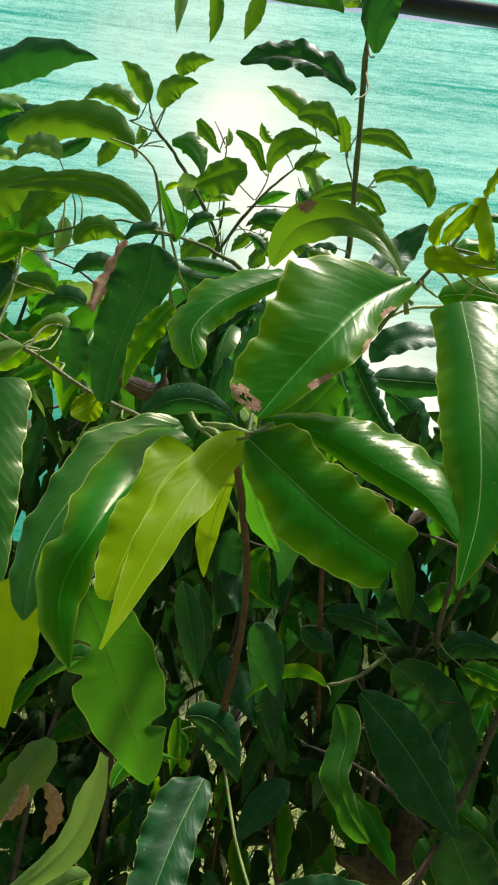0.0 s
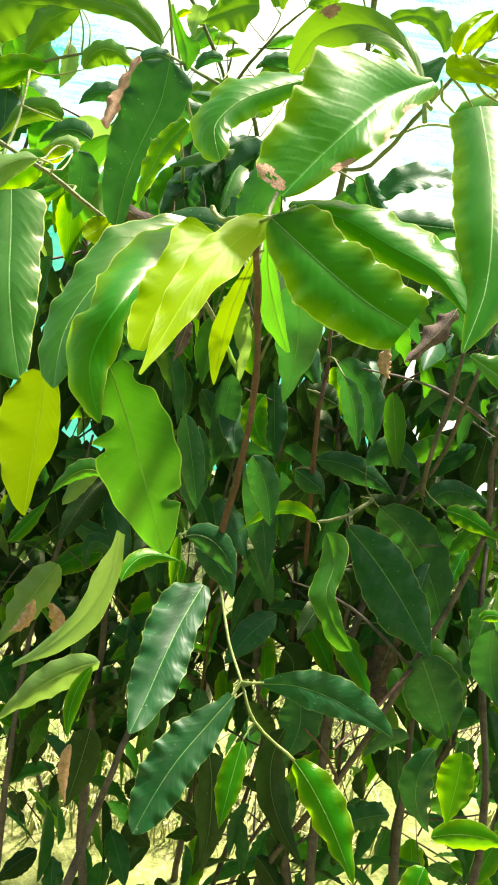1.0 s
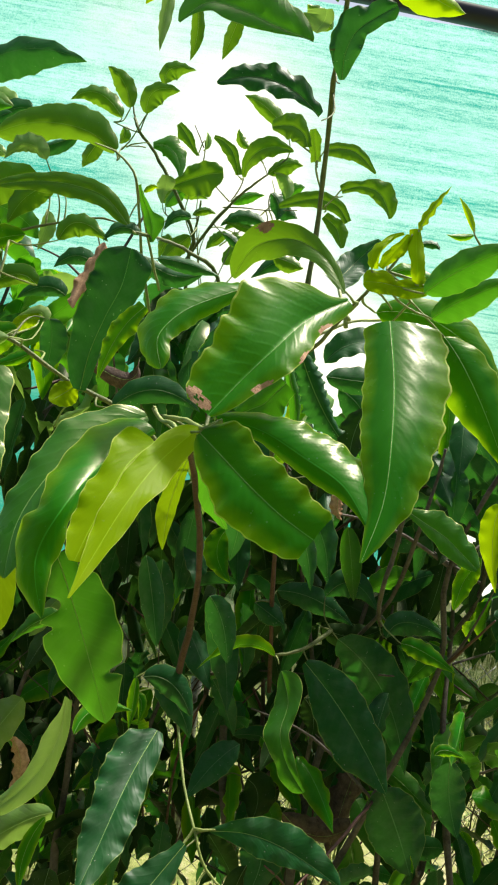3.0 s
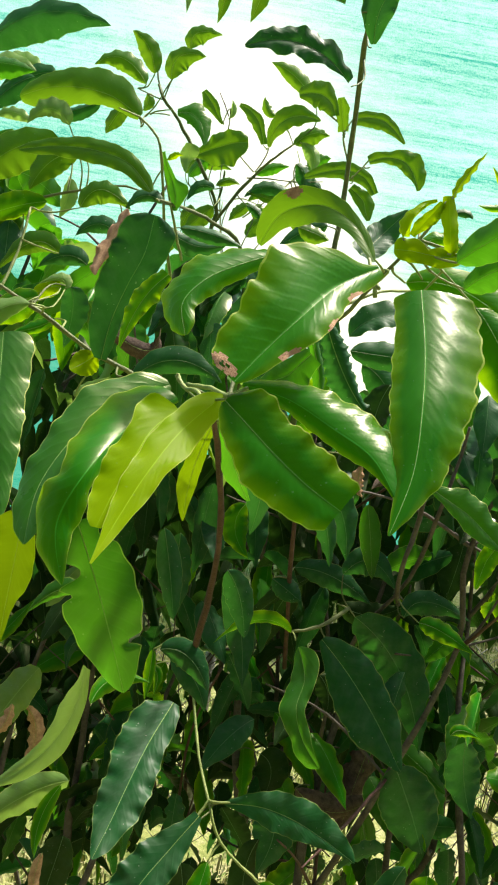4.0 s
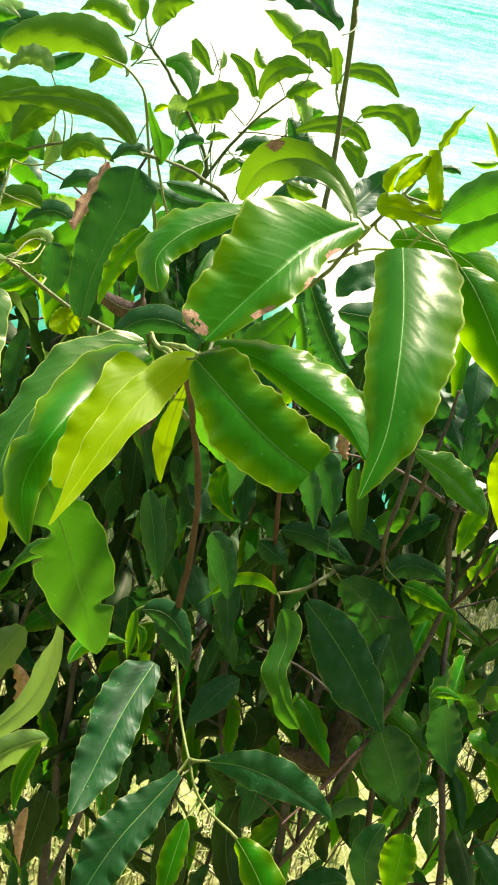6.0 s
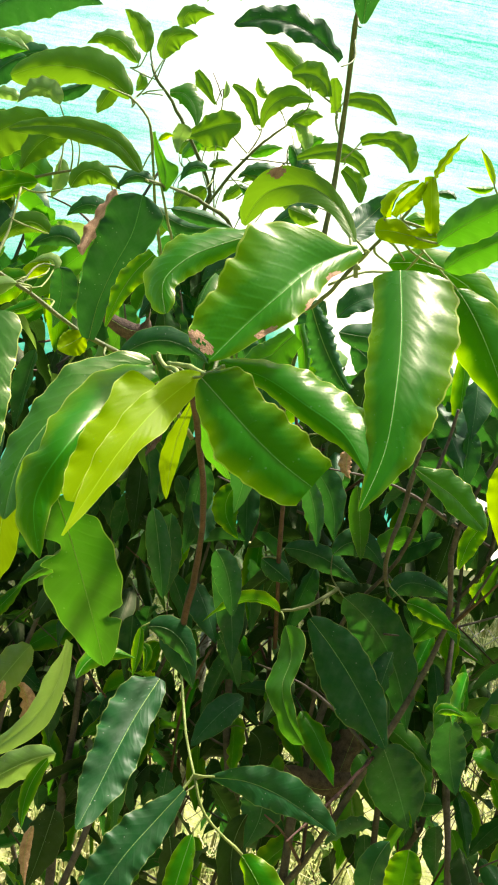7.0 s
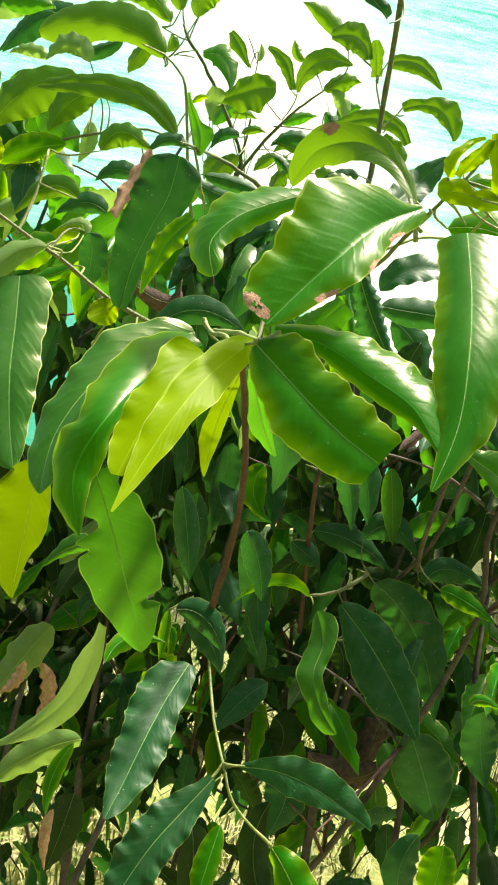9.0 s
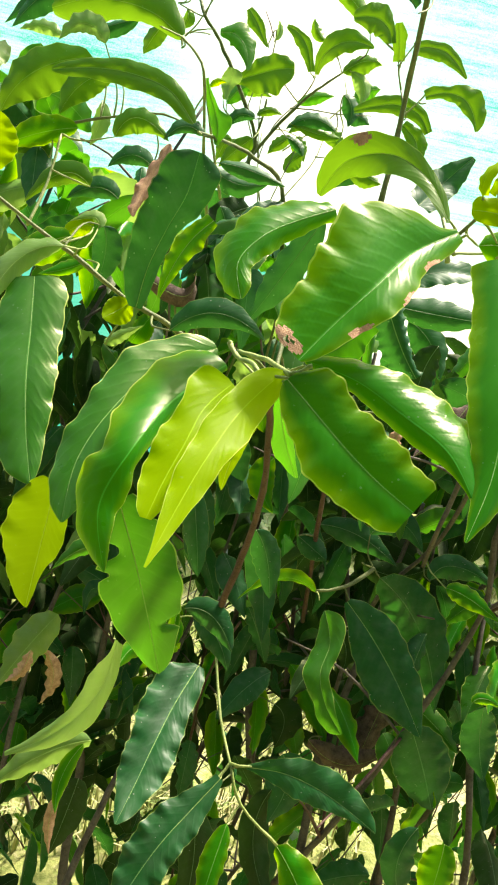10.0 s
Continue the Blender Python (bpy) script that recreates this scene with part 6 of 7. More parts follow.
twig(shrub, SHOOT, [(0.155, 0.560, 1.579), (0.145, 0.567, 1.584), (0.125, 0.574, 1.588)], 0.0008, 0.0013, "petiole")
twig(shrub, SHOOT, [(0.150, 0.560, 1.579), (0.138, 0.566, 1.579), (0.125, 0.574, 1.588)], 0.0008, 0.0013, "petiole")
twig(shrub, SHOOT, [(0.142, 0.579, 1.622), (0.137, 0.577, 1.609), (0.125, 0.574, 1.588)], 0.0008, 0.0013, "petiole")
twig(shrub, SHOOT, [(0.110, 0.562, 1.586), (0.114, 0.567, 1.581), (0.119, 0.574, 1.581)], 0.0008, 0.0013, "petiole")
twig(shrub, SHOOT, [(0.147, 0.580, 1.626), (0.133, 0.576, 1.601), (0.125, 0.574, 1.588)], 0.0008, 0.0013, "petiole")
twig(shrub, SHOOT, [(0.172, 0.591, 1.584), (0.156, 0.582, 1.583), (0.125, 0.574, 1.588)], 0.0008, 0.0013, "petiole")
twig(shrub, OLIVE, [(0.159, 0.630, 1.622), (0.131, 0.601, 1.603), (0.125, 0.574, 1.588)], 0.0008, 0.0013, "petiole")
twig(shrub, SHOOT, [(0.176, 0.552, 1.540), (0.143, 0.568, 1.569), (0.121, 0.574, 1.583)], 0.0008, 0.0013, "petiole")
twig(shrub, SHOOT, [(0.124, 0.596, 1.554), (0.111, 0.586, 1.560), (0.107, 0.574, 1.565)], 0.0008, 0.0013, "petiole")
twig(shrub, SHOOT, [(0.164, 0.554, 1.553), (0.137, 0.566, 1.564), (0.123, 0.574, 1.585)], 0.0008, 0.0013, "petiole")
twig(shrub, SHOOT, [(0.153, 0.548, 1.572), (0.134, 0.563, 1.576), (0.125, 0.574, 1.588)], 0.0008, 0.0013, "petiole")
twig(shrub, OLIVE, [(0.067, 0.677, 1.500), (0.041, 0.658, 1.508), (0.026, 0.636, 1.503)], 0.0008, 0.0013, "petiole")
twig(shrub, SHOOT, [(-0.194, 0.987, 1.739), (-0.192, 1.001, 1.734), (-0.198, 1.017, 1.734)], 0.0008, 0.0013, "petiole")
twig(shrub, SHOOT, [(-0.213, 0.935, 1.735), (-0.198, 0.944, 1.733), (-0.190, 0.955, 1.733)], 0.0008, 0.0013, "petiole")
twig(shrub, SHOOT, [(-0.139, 0.870, 1.624), (-0.139, 0.880, 1.624), (-0.144, 0.891, 1.627)], 0.0008, 0.0013, "petiole")
twig(shrub, SHOOT, [(-0.221, 1.138, 1.820), (-0.224, 1.139, 1.815), (-0.230, 1.141, 1.813)], 0.0008, 0.0013, "petiole")
twig(shrub, SHOOT, [(-0.202, 1.093, 1.824), (-0.214, 1.114, 1.811), (-0.232, 1.136, 1.812)], 0.0008, 0.0013, "petiole")
twig(shrub, SHOOT, [(-0.177, 1.092, 1.819), (-0.195, 1.095, 1.783), (-0.210, 1.100, 1.765)], 0.0008, 0.0013, "petiole")
twig(shrub, SHOOT, [(-0.031, 1.175, 1.764), (-0.030, 1.190, 1.764), (-0.027, 1.207, 1.774)], 0.0008, 0.0013, "petiole")
twig(shrub, SHOOT, [(-0.036, 1.175, 1.767), (-0.030, 1.190, 1.766), (-0.027, 1.207, 1.774)], 0.0008, 0.0013, "petiole")
twig(shrub, SHOOT, [(-0.146, 1.168, 1.728), (-0.150, 1.194, 1.730), (-0.141, 1.222, 1.741)], 0.0008, 0.0013, "petiole")
twig(shrub, SHOOT, [(-0.102, 1.182, 1.792), (-0.103, 1.192, 1.792), (-0.105, 1.203, 1.798)], 0.0008, 0.0013, "petiole")
twig(shrub, SHOOT, [(-0.175, 1.130, 1.788), (-0.199, 1.136, 1.784), (-0.211, 1.142, 1.779)], 0.0008, 0.0013, "petiole")
twig(shrub, OLIVE, [(-0.125, 0.942, 1.626), (-0.127, 0.942, 1.627), (-0.131, 0.942, 1.630)], 0.0008, 0.0013, "petiole")
twig(shrub, OLIVE, [(0.068, 0.890, 1.788), (0.084, 0.921, 1.808), (0.081, 0.946, 1.839)], 0.0008, 0.0013, "petiole")
twig(shrub, OLIVE, [(0.065, 0.868, 1.862), (0.078, 0.887, 1.873), (0.078, 0.903, 1.889)], 0.0008, 0.0013, "petiole")
twig(shrub, OLIVE, [(0.083, 0.875, 1.829), (0.080, 0.898, 1.839), (0.078, 0.919, 1.867)], 0.0008, 0.0013, "petiole")
twig(shrub, OLIVE, [(0.077, 0.875, 1.917), (0.078, 0.878, 1.917), (0.078, 0.881, 1.918)], 0.0008, 0.0013, "petiole")
twig(shrub, SHOOT, [(0.103, 0.841, 1.970), (0.087, 0.854, 1.977), (0.077, 0.864, 1.976)], 0.0008, 0.0013, "petiole")
twig(shrub, SHOOT, [(0.091, 1.073, 1.804), (0.081, 1.102, 1.780), (0.093, 1.131, 1.760)], 0.0008, 0.0013, "petiole")
twig(shrub, SHOOT, [(0.128, 1.107, 1.745), (0.122, 1.112, 1.744), (0.119, 1.118, 1.747)], 0.0008, 0.0013, "petiole")
twig(shrub, OLIVE, [(0.082, 1.129, 1.796), (0.085, 1.139, 1.793), (0.083, 1.149, 1.794)], 0.0008, 0.0013, "petiole")
twig(shrub, SHOOT, [(0.105, 1.133, 1.723), (0.107, 1.123, 1.723), (0.105, 1.114, 1.729)], 0.0008, 0.0013, "petiole")
twig(shrub, SHOOT, [(0.106, 1.135, 1.728), (0.104, 1.125, 1.731), (0.107, 1.115, 1.731)], 0.0008, 0.0013, "petiole")
twig(shrub, SHOOT, [(0.035, 1.191, 1.845), (0.041, 1.202, 1.825), (0.039, 1.215, 1.813)], 0.0008, 0.0013, "petiole")
twig(shrub, OLIVE, [(0.083, 1.128, 1.793), (0.085, 1.138, 1.789), (0.084, 1.148, 1.790)], 0.0008, 0.0013, "petiole")
twig(shrub, SHOOT, [(-0.279, 0.961, 1.710), (-0.262, 0.977, 1.666), (-0.266, 0.996, 1.636)], 0.0008, 0.0013, "petiole")
twig(shrub, SHOOT, [(-0.102, 1.206, 1.668), (-0.096, 1.224, 1.682), (-0.098, 1.241, 1.687)], 0.0008, 0.0013, "petiole")
twig(shrub, OLIVE, [(-0.124, 0.989, 1.607), (-0.128, 0.980, 1.605), (-0.128, 0.972, 1.603)], 0.0008, 0.0013, "petiole")
twig(shrub, SHOOT, [(-0.103, 1.213, 1.702), (-0.101, 1.220, 1.705), (-0.094, 1.228, 1.710)], 0.0008, 0.0013, "petiole")
twig(shrub, OLIVE, [(-0.105, 1.212, 1.696), (-0.097, 1.222, 1.700), (-0.095, 1.231, 1.703)], 0.0008, 0.0013, "petiole")
twig(shrub, SHOOT, [(-0.228, 1.188, 1.818), (-0.222, 1.183, 1.818), (-0.215, 1.177, 1.814)], 0.0008, 0.0013, "petiole")
twig(shrub, SHOOT, [(-0.219, 1.024, 1.765), (-0.207, 1.028, 1.756), (-0.200, 1.031, 1.739)], 0.0008, 0.0013, "petiole")
twig(shrub, OLIVE, [(-0.262, 1.044, 1.764), (-0.225, 1.052, 1.761), (-0.204, 1.058, 1.749)], 0.0008, 0.0013, "petiole")
twig(shrub, SHOOT, [(-0.273, 1.008, 1.690), (-0.259, 1.003, 1.668), (-0.258, 0.997, 1.638)], 0.0008, 0.0013, "petiole")
twig(shrub, SHOOT, [(-0.297, 1.053, 1.658), (-0.290, 1.026, 1.654), (-0.282, 0.995, 1.631)], 0.0008, 0.0013, "petiole")
twig(shrub, SHOOT, [(-0.248, 0.939, 1.608), (-0.286, 0.937, 1.596), (-0.311, 0.938, 1.599)], 0.0008, 0.0013, "petiole")
twig(shrub, OLIVE, [(-0.144, 0.942, 1.629), (-0.135, 0.942, 1.629), (-0.131, 0.942, 1.630)], 0.0008, 0.0013, "petiole")
twig(shrub, SHOOT, [(-0.266, 0.926, 1.546), (-0.282, 0.919, 1.549), (-0.311, 0.913, 1.556)], 0.0008, 0.0013, "petiole")
twig(shrub, SHOOT, [(-0.228, 0.814, 1.504), (-0.226, 0.781, 1.495), (-0.246, 0.749, 1.483)], 0.0008, 0.0013, "petiole")
twig(shrub, SHOOT, [(-0.223, 0.814, 1.503), (-0.225, 0.779, 1.483), (-0.239, 0.748, 1.480)], 0.0008, 0.0013, "petiole")
twig(shrub, OLIVE, [(-0.220, 0.825, 1.507), (-0.232, 0.785, 1.506), (-0.239, 0.748, 1.480)], 0.0008, 0.0013, "petiole")
twig(shrub, SHOOT, [(-0.228, 0.807, 1.469), (-0.210, 0.782, 1.469), (-0.207, 0.755, 1.461)], 0.0008, 0.0013, "petiole")
twig(shrub, SHOOT, [(-0.236, 0.761, 1.492), (-0.239, 0.755, 1.489), (-0.246, 0.749, 1.483)], 0.0008, 0.0013, "petiole")
twig(shrub, SHOOT, [(-0.337, 0.984, 1.572), (-0.335, 0.987, 1.588), (-0.344, 0.992, 1.610)], 0.0008, 0.0013, "petiole")
twig(shrub, OLIVE, [(-0.207, 0.985, 1.586), (-0.204, 0.991, 1.614), (-0.220, 0.998, 1.647)], 0.0008, 0.0013, "petiole")
twig(shrub, SHOOT, [(-0.329, 1.043, 1.611), (-0.322, 1.017, 1.612), (-0.330, 0.992, 1.614)], 0.0008, 0.0013, "petiole")
twig(shrub, SHOOT, [(-0.132, 0.905, 1.936), (-0.131, 0.905, 1.935), (-0.130, 0.905, 1.932)], 0.0008, 0.0013, "petiole")
twig(shrub, SHOOT, [(-0.139, 0.905, 1.933), (-0.135, 0.905, 1.932), (-0.133, 0.904, 1.929)], 0.0008, 0.0013, "petiole")
twig(shrub, SHOOT, [(-0.103, 0.913, 1.919), (-0.109, 0.910, 1.936), (-0.114, 0.906, 1.944)], 0.0008, 0.0013, "petiole")
twig(shrub, SHOOT, [(-0.046, 0.913, 1.908), (-0.061, 0.911, 1.942), (-0.080, 0.908, 1.957)], 0.0008, 0.0013, "petiole")
twig(shrub, SHOOT, [(0.081, 0.878, 1.946), (0.080, 0.874, 1.946), (0.078, 0.871, 1.947)], 0.0008, 0.0013, "petiole")
twig(shrub, SHOOT, [(-0.461, 1.076, 1.766), (-0.460, 1.076, 1.764), (-0.460, 1.075, 1.763)], 0.0008, 0.0013, "petiole")
twig(shrub, OLIVE, [(-0.452, 1.082, 1.799), (-0.458, 1.081, 1.797), (-0.461, 1.081, 1.796)], 0.0008, 0.0013, "petiole")
twig(shrub, SHOOT, [(-0.470, 1.061, 1.686), (-0.462, 1.061, 1.684), (-0.453, 1.062, 1.687)], 0.0008, 0.0013, "petiole")
twig(shrub, OLIVE, [(-0.448, 1.052, 1.626), (-0.448, 1.051, 1.623), (-0.450, 1.051, 1.622)], 0.0008, 0.0013, "petiole")
twig(shrub, SHOOT, [(-0.308, 1.022, 1.703), (-0.284, 1.010, 1.672), (-0.282, 0.995, 1.631)], 0.0008, 0.0013, "petiole")
twig(shrub, SHOOT, [(0.011, 1.209, 1.782), (0.009, 1.214, 1.782), (0.010, 1.219, 1.784)], 0.0008, 0.0013, "petiole")
twig(shrub, SHOOT, [(0.023, 1.209, 1.786), (0.018, 1.214, 1.789), (0.017, 1.218, 1.791)], 0.0008, 0.0013, "petiole")
twig(shrub, OLIVE, [(0.020, 1.223, 1.756), (0.018, 1.226, 1.745), (0.021, 1.228, 1.729)], 0.0008, 0.0013, "petiole")
twig(shrub, OLIVE, [(0.019, 1.233, 1.705), (0.020, 1.231, 1.716), (0.015, 1.229, 1.729)], 0.0008, 0.0013, "petiole")
twig(shrub, SHOOT, [(0.028, 1.231, 1.696), (0.029, 1.229, 1.713), (0.021, 1.228, 1.729)], 0.0008, 0.0013, "petiole")
twig(shrub, SHOOT, [(0.087, 1.151, 1.805), (0.084, 1.151, 1.804), (0.081, 1.151, 1.804)], 0.0008, 0.0013, "petiole")
twig(shrub, SHOOT, [(-0.023, 1.196, 1.817), (-0.007, 1.204, 1.805), (0.001, 1.212, 1.799)], 0.0008, 0.0013, "petiole")
twig(shrub, OLIVE, [(-0.052, 1.250, 1.684), (-0.064, 1.250, 1.693), (-0.070, 1.250, 1.698)], 0.0008, 0.0013, "petiole")
twig(shrub, SHOOT, [(-0.095, 1.205, 1.806), (-0.097, 1.207, 1.805), (-0.097, 1.210, 1.806)], 0.0008, 0.0013, "petiole")
twig(shrub, SHOOT, [(-0.155, 1.008, 1.694), (-0.168, 1.001, 1.662), (-0.172, 0.997, 1.642)], 0.0008, 0.0013, "petiole")
twig(shrub, OLIVE, [(-0.150, 1.010, 1.610), (-0.150, 0.999, 1.606), (-0.143, 0.987, 1.598)], 0.0008, 0.0013, "petiole")
twig(shrub, OLIVE, [(0.074, 0.993, 1.639), (0.087, 1.009, 1.638), (0.089, 1.023, 1.633)], 0.0008, 0.0013, "petiole")
twig(shrub, OLIVE, [(-0.118, 0.724, 1.424), (-0.140, 0.752, 1.421), (-0.146, 0.781, 1.428)], 0.0008, 0.0013, "petiole")
twig(shrub, SHOOT, [(-0.192, 0.788, 1.386), (-0.184, 0.779, 1.404), (-0.164, 0.773, 1.436)], 0.0008, 0.0013, "petiole")
twig(shrub, OLIVE, [(-0.054, 0.777, 1.103), (-0.041, 0.786, 1.108), (-0.014, 0.794, 1.110)], 0.0008, 0.0013, "petiole")
twig(shrub, SHOOT, [(-0.062, 0.777, 1.102), (-0.038, 0.787, 1.114), (-0.014, 0.794, 1.110)], 0.0008, 0.0013, "petiole")
twig(shrub, OLIVE, [(0.054, 1.191, 1.215), (0.055, 1.185, 1.191), (0.067, 1.175, 1.151)], 0.0008, 0.0013, "petiole")
twig(shrub, OLIVE, [(0.398, 1.176, 1.180), (0.410, 1.180, 1.183), (0.420, 1.182, 1.180)], 0.0008, 0.0013, "petiole")
twig(shrub, OLIVE, [(0.372, 1.220, 1.149), (0.390, 1.204, 1.151), (0.425, 1.186, 1.144)], 0.0008, 0.0013, "petiole")
twig(shrub, SHOOT, [(-0.039, 1.345, 1.701), (-0.064, 1.342, 1.706), (-0.083, 1.335, 1.701)], 0.0008, 0.0013, "petiole")
twig(shrub, SHOOT, [(0.021, 1.256, 1.668), (0.004, 1.266, 1.667), (-0.003, 1.276, 1.668)], 0.0008, 0.0013, "petiole")
twig(shrub, SHOOT, [(0.001, 1.309, 1.726), (0.003, 1.305, 1.728), (0.003, 1.300, 1.730)], 0.0008, 0.0013, "petiole")
twig(shrub, OLIVE, [(-0.158, 1.279, 1.719), (-0.157, 1.287, 1.709), (-0.152, 1.296, 1.705)], 0.0008, 0.0013, "petiole")
twig(shrub, SHOOT, [(0.016, 1.328, 1.717), (0.006, 1.314, 1.726), (0.003, 1.300, 1.730)], 0.0008, 0.0013, "petiole")
twig(shrub, OLIVE, [(0.030, 1.281, 1.738), (0.017, 1.291, 1.739), (0.013, 1.302, 1.740)], 0.0008, 0.0013, "petiole")
twig(shrub, SHOOT, [(-0.047, 1.322, 1.639), (-0.047, 1.301, 1.639), (-0.043, 1.283, 1.650)], 0.0008, 0.0013, "petiole")
twig(shrub, SHOOT, [(-0.045, 1.271, 1.688), (-0.044, 1.280, 1.685), (-0.047, 1.289, 1.677)], 0.0008, 0.0013, "petiole")
twig(shrub, OLIVE, [(0.040, 1.287, 1.767), (0.028, 1.296, 1.762), (0.022, 1.306, 1.762)], 0.0008, 0.0013, "petiole")
twig(shrub, OLIVE, [(-0.049, 1.335, 1.749), (-0.073, 1.334, 1.720), (-0.083, 1.335, 1.701)], 0.0008, 0.0013, "petiole")
twig(shrub, SHOOT, [(-0.168, 1.342, 1.632), (-0.158, 1.326, 1.652), (-0.154, 1.307, 1.661)], 0.0008, 0.0013, "petiole")
twig(shrub, SHOOT, [(-0.167, 1.301, 1.728), (-0.162, 1.298, 1.713), (-0.152, 1.296, 1.705)], 0.0008, 0.0013, "petiole")
twig(shrub, SHOOT, [(-0.139, 1.268, 1.668), (-0.141, 1.277, 1.661), (-0.150, 1.284, 1.648)], 0.0008, 0.0013, "petiole")
twig(shrub, OLIVE, [(0.062, 1.308, 1.773), (0.046, 1.309, 1.774), (0.021, 1.308, 1.767)], 0.0008, 0.0013, "petiole")
twig(shrub, SHOOT, [(-0.122, 1.309, 1.671), (-0.108, 1.310, 1.675), (-0.099, 1.310, 1.676)], 0.0008, 0.0013, "petiole")
twig(shrub, SHOOT, [(-0.160, 1.369, 1.757), (-0.161, 1.344, 1.735), (-0.145, 1.320, 1.718)], 0.0008, 0.0013, "petiole")

# ---------------------------------------------------------------- hedge behind
hr = random.Random(7)


def hedge_top(x):
    """Height of the hedge's crown along its length."""
    return 1.50 + 0.22 * max(0.0, min(1.0, (-0.05 - x) / 0.35)) - 0.10 * math.exp(-((x - 0.18) / 0.12) ** 2) + 0.04 * math.sin(9 * x)


def thin_place(x, z):
    """The crown thins out in a band under its top, where the net shows through."""
    return -0.42 < x < -0.10 and 1.34 < z < 1.47 and hr.random() < 0.5


def loose_spec(at, length, width):
    """Places and angles of a leaf that hangs at a place, at random."""
    droop, turn = radians(hr.uniform(15, 85)), hr.uniform(0, 6.28)
    d = Vector((math.sin(turn) * math.cos(droop), math.cos(turn) * math.cos(droop), -math.sin(droop)))
    b = Vector(at)
    mid = b + d * length * 0.5 + Vector((0, 0, length * hr.uniform(0.02, 0.13)))
    fold, roll = hr.uniform(4, 30), hr.uniform(-60, 60)
    return b, mid, b + d * length, (width, roll - fold), (width * hr.uniform(0.85, 1.1), 180 + roll + fold)


def loose_leaf(mat, at, length, width):
    b, m, t, lf, rt = loose_spec(at, length, width)
    leaf(mat, b, m, t, lf, rt, wave=hr.uniform(0.04, 0.16), count=hr.uniform(3, 6), blunt=hr.uniform(0.1, 0.7), rib=0.0004)


def foliage(parent, mat, count, x0, x1, y0, y1, z0):
    """Many inner leaves, joined."""
    verts, faces, coords = [], [], []
    for k in range(count):
        x, y = hr.uniform(x0, x1), hr.uniform(y0, y1)
        z = hr.uniform(z0, min(1.48 if x < 0 else 1.38 if x < 0.25 else 1.46, hedge_top(x) - 0.06))
        if thin_place(x, z):
            continue
        b, m, t, lf, rt = loose_spec((x, y, z), hr.uniform(0.09, 0.15), hr.uniform(0.017, 0.027))
        one = bmesh.new()
        blade(one, b, m, t, lf, rt, hr.uniform(0.04, 0.14), hr.uniform(3, 5), 0, 0.3, 12, (), (), 8, 2, k + 1)
        one.verts.index_update()
        first = len(verts)
        verts += [v.co.copy() for v in one.verts]
        faces += [[first + v.index for v in fc.verts] for fc in one.faces]
        layer = one.loops.layers.uv.verify()
        coords += [tuple(lp[layer].uv) for fc in one.faces for lp in fc.loops]
        one.free()
    me = bpy.data.meshes.new("foliage")
    me.from_pydata(verts, [], faces)
    me.polygons.foreach_set("use_smooth", [True] * len(me.polygons))
    me.uv_layers.new(name="UVMap").data.foreach_set("uv", [c for uv in coords for c in uv])
    me.materials.append(mat)
    ob = new("foliage", me)
    ob.parent = parent
    tagged(ob, kind="stuff")


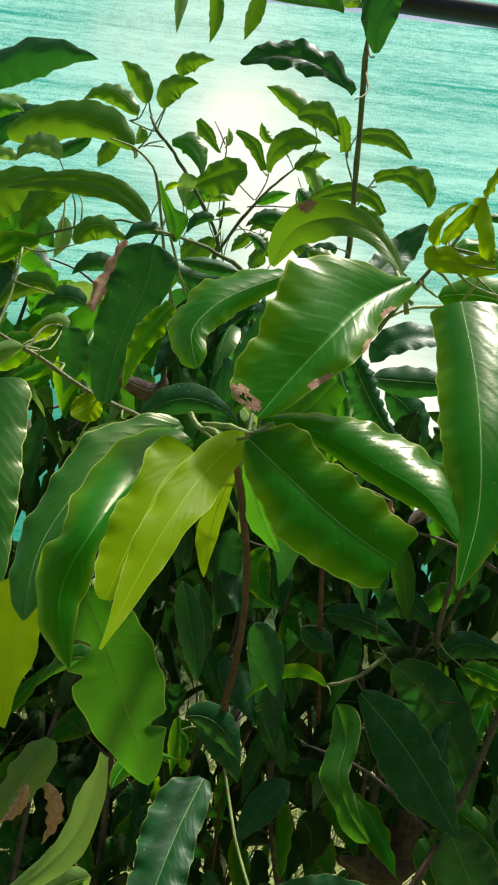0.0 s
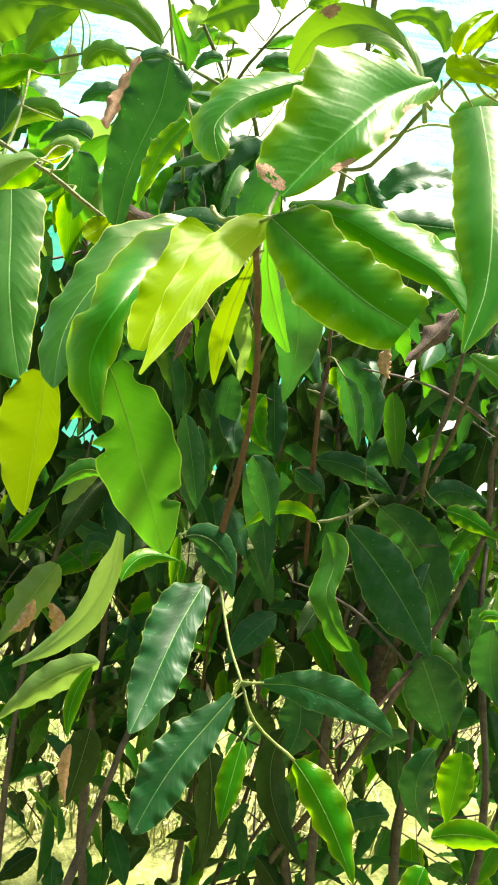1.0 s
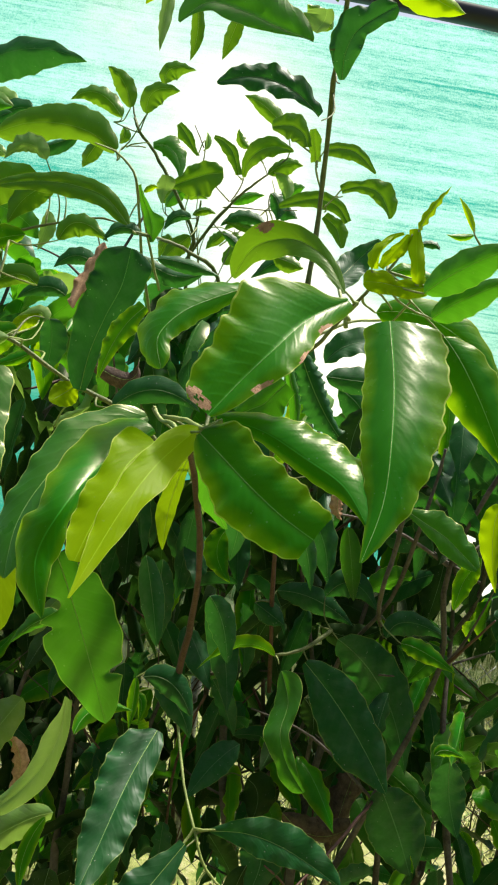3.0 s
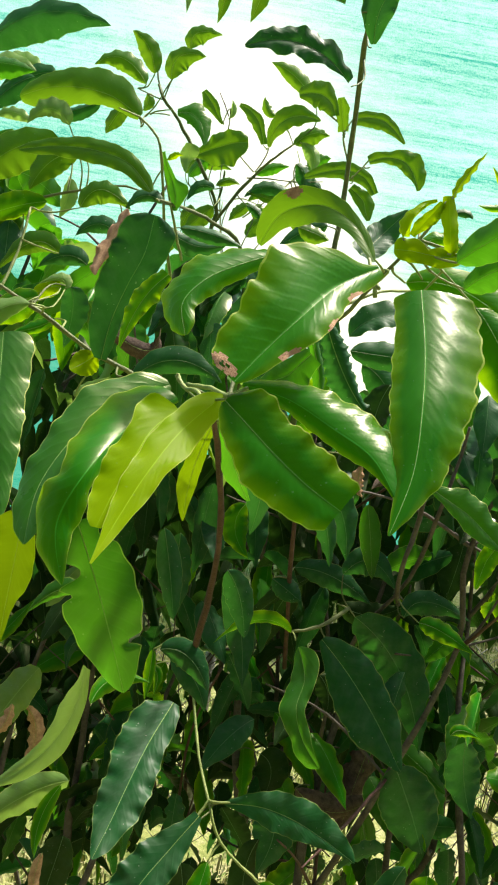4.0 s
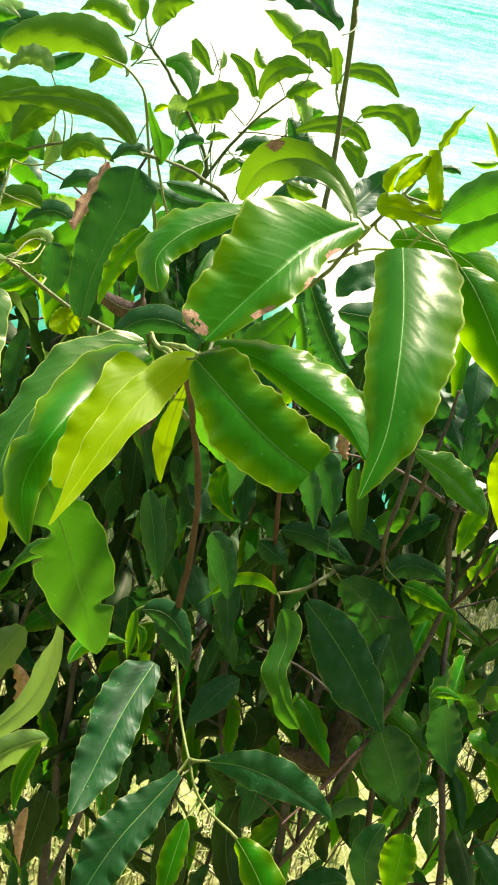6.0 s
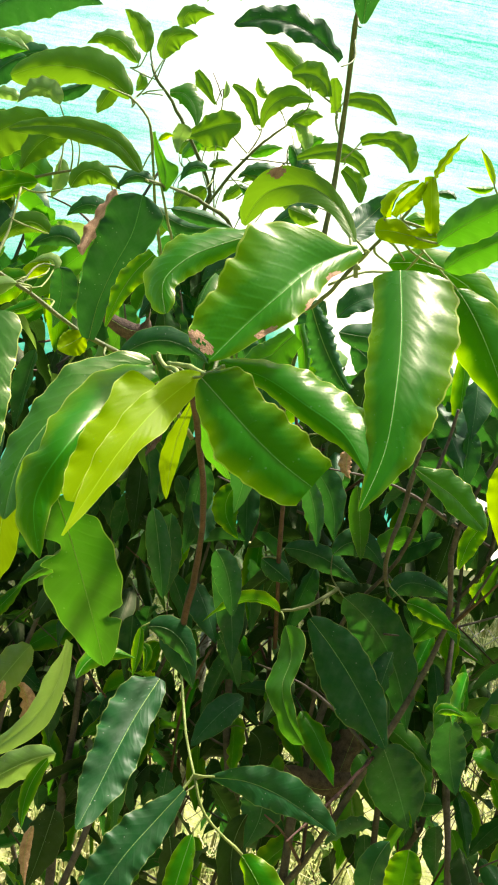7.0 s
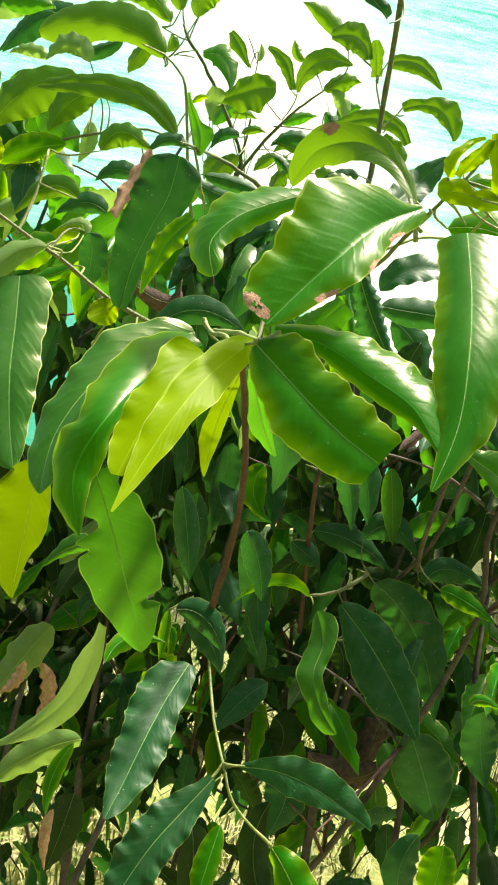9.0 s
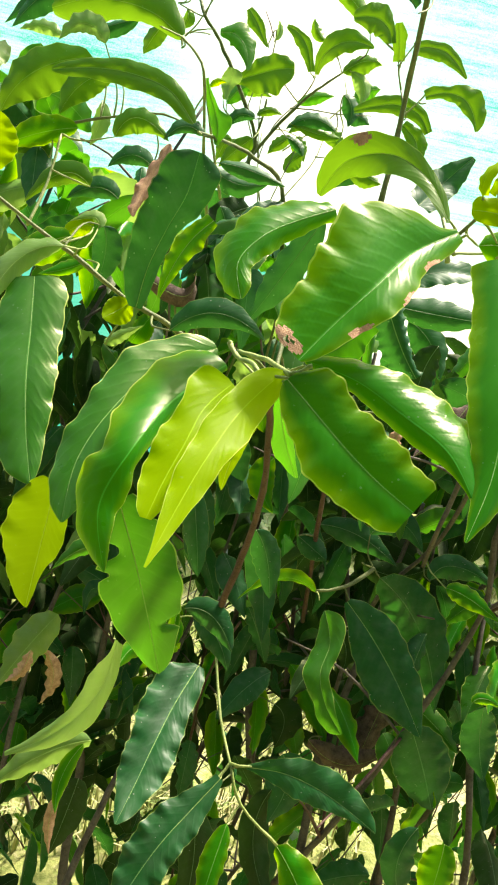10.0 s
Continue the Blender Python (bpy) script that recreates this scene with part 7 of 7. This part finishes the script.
for x0, x1, name in ((-0.85, -0.28, "darker"), (-0.28, 0.30, "dense"), (0.30, 0.95, "leafy")):
    plant = thing("hedge_shrub", "dense evergreen hedge shrub with dark glossy leaves and bare grey stems", "shrub", "hedge shrubs", at=(0, 0, 0))
    SHRUB.append(plant)
    for k in range(4):
        x, y = hr.uniform(x0, x1), hr.uniform(1.15, 1.6)
        p = [Vector((x, y, -0.03))]
        while p[-1].z < hedge_top(x) - 0.15:
            p.append(p[-1] + Vector((hr.uniform(-0.07, 0.09), hr.uniform(-0.06, 0.05), hr.uniform(0.16, 0.26))))
        twig(plant, BARK, p, hr.uniform(0.005, 0.008), 0.003, "trunk")
        for q in p[1:-1]:
            for _ in range(2):
                e = q + Vector((hr.uniform(-0.22, 0.22), hr.uniform(-0.25, 0.1), hr.uniform(0.0, 0.2)))
                twig(plant, BROWN if hr.random() < 0.5 else BARK, [q, (q + e) / 2 + Vector((0, 0, hr.uniform(-0.03, 0.03))), e], 0.003, 0.0012, "branch")
    for k in range(26):
        p = Vector((hr.uniform(x0, x1), hr.uniform(1.25, 1.75), hr.uniform(0.1, 0.8)))
        e = p + Vector((hr.uniform(-0.14, 0.18), hr.uniform(-0.1, 0.1), hr.uniform(0.15, 0.45)))
        twig(plant, BROWN if hr.random() < 0.5 else BARK, [p, (p + e) / 2 + Vector((hr.uniform(-0.03, 0.03), 0, 0)), e], hr.uniform(0.0015, 0.0035), 0.001, "twig")
    for k in range(170 if x1 < 0.5 else 190):
        x, y = hr.uniform(x0, x1), hr.uniform(1.02, 1.3)
        z = hr.uniform(0.22, hedge_top(x))
        if thin_place(x, z):
            continue
        # mixes below 1.4 m are darker, with shade-coloured inner leaves; the crown's is paler
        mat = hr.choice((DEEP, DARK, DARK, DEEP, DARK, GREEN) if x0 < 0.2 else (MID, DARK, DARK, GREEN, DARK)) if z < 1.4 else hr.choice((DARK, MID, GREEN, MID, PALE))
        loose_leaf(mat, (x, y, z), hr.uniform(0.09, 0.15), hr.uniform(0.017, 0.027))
    for k in range(64):
        # thin bare twigs low in the hedge
        p = Vector((hr.uniform(x0, x1), hr.uniform(1.05, 1.7), hr.uniform(0.3, 0.85)))
        a = hr.uniform(0, 6.28)
        e = p + Vector((0.16 * math.cos(a), 0.06 * math.sin(a), hr.uniform(0.05, 0.22)))
        twig(plant, hr.choice((BROWN, BARK, BARK)), [p, (p + e) / 2 + Vector((hr.uniform(-0.02, 0.02), 0, hr.uniform(-0.02, 0.02))), e], hr.uniform(0.0011, 0.002), 0.0007, "twig")
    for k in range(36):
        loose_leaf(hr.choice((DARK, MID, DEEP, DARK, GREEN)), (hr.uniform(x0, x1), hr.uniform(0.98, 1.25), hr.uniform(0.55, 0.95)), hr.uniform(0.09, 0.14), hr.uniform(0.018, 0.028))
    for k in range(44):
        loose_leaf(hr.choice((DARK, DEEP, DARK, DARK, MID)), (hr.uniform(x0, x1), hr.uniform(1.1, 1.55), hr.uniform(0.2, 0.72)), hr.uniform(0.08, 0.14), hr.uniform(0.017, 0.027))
    if x0 > 0.2:
        for k in range(46):
            loose_leaf(hr.choice((DARK, DARK, DARK, DEEP, MID)), (hr.uniform(0.16, 0.44), hr.uniform(1.0, 1.2), hr.uniform(1.26, 1.46)), hr.uniform(0.08, 0.13), hr.uniform(0.018, 0.028))
        for k in range(26):
            loose_leaf(hr.choice((GREEN, MID, DARK, DARK, MID)), (hr.uniform(0.26, 0.62), hr.uniform(0.95, 1.15), hr.uniform(0.72, 1.2)), hr.uniform(0.07, 0.12), hr.uniform(0.016, 0.026))
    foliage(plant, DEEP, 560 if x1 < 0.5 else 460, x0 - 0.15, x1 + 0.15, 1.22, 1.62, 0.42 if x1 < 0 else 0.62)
SHRUB.append(shrub)
for k in range(190):
    x, y = hr.uniform(-0.62, -0.02), hr.uniform(0.98, 1.35)
    z = hr.uniform(1.30, hedge_top(x) - 0.02)
    if thin_place(x, z):
        continue
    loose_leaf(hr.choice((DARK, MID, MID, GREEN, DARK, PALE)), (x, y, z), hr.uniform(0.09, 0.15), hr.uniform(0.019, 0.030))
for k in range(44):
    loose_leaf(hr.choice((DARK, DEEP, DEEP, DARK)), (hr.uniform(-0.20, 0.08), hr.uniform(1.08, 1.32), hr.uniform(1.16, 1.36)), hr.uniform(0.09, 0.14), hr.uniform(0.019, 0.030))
for k in range(16):
    # dark leaves and bare twigs behind the rosette
    at = Vector((hr.uniform(-0.16, 0.02), hr.uniform(0.92, 1.08), hr.uniform(1.43, 1.52)))
    loose_leaf(hr.choice((DARK, MID, DARK)), at, hr.uniform(0.07, 0.11), hr.uniform(0.016, 0.026))
    twig(shrub, hr.choice((OLIVE, BARK)), [at + Vector((hr.uniform(-0.05, 0.05), 0.05, -0.16)), at + Vector((0.01, 0.02, -0.07)), at], 0.0022, 0.0011, "twig")
for k in range(26):
    # foliage that closes the gap behind the two broad upper leaves
    loose_leaf(hr.choice((DARK, DEEP, MID, DARK)), (hr.uniform(-0.16, -0.01), hr.uniform(1.0, 1.2), hr.uniform(1.46, 1.58)), hr.uniform(0.08, 0.12), hr.uniform(0.017, 0.027))
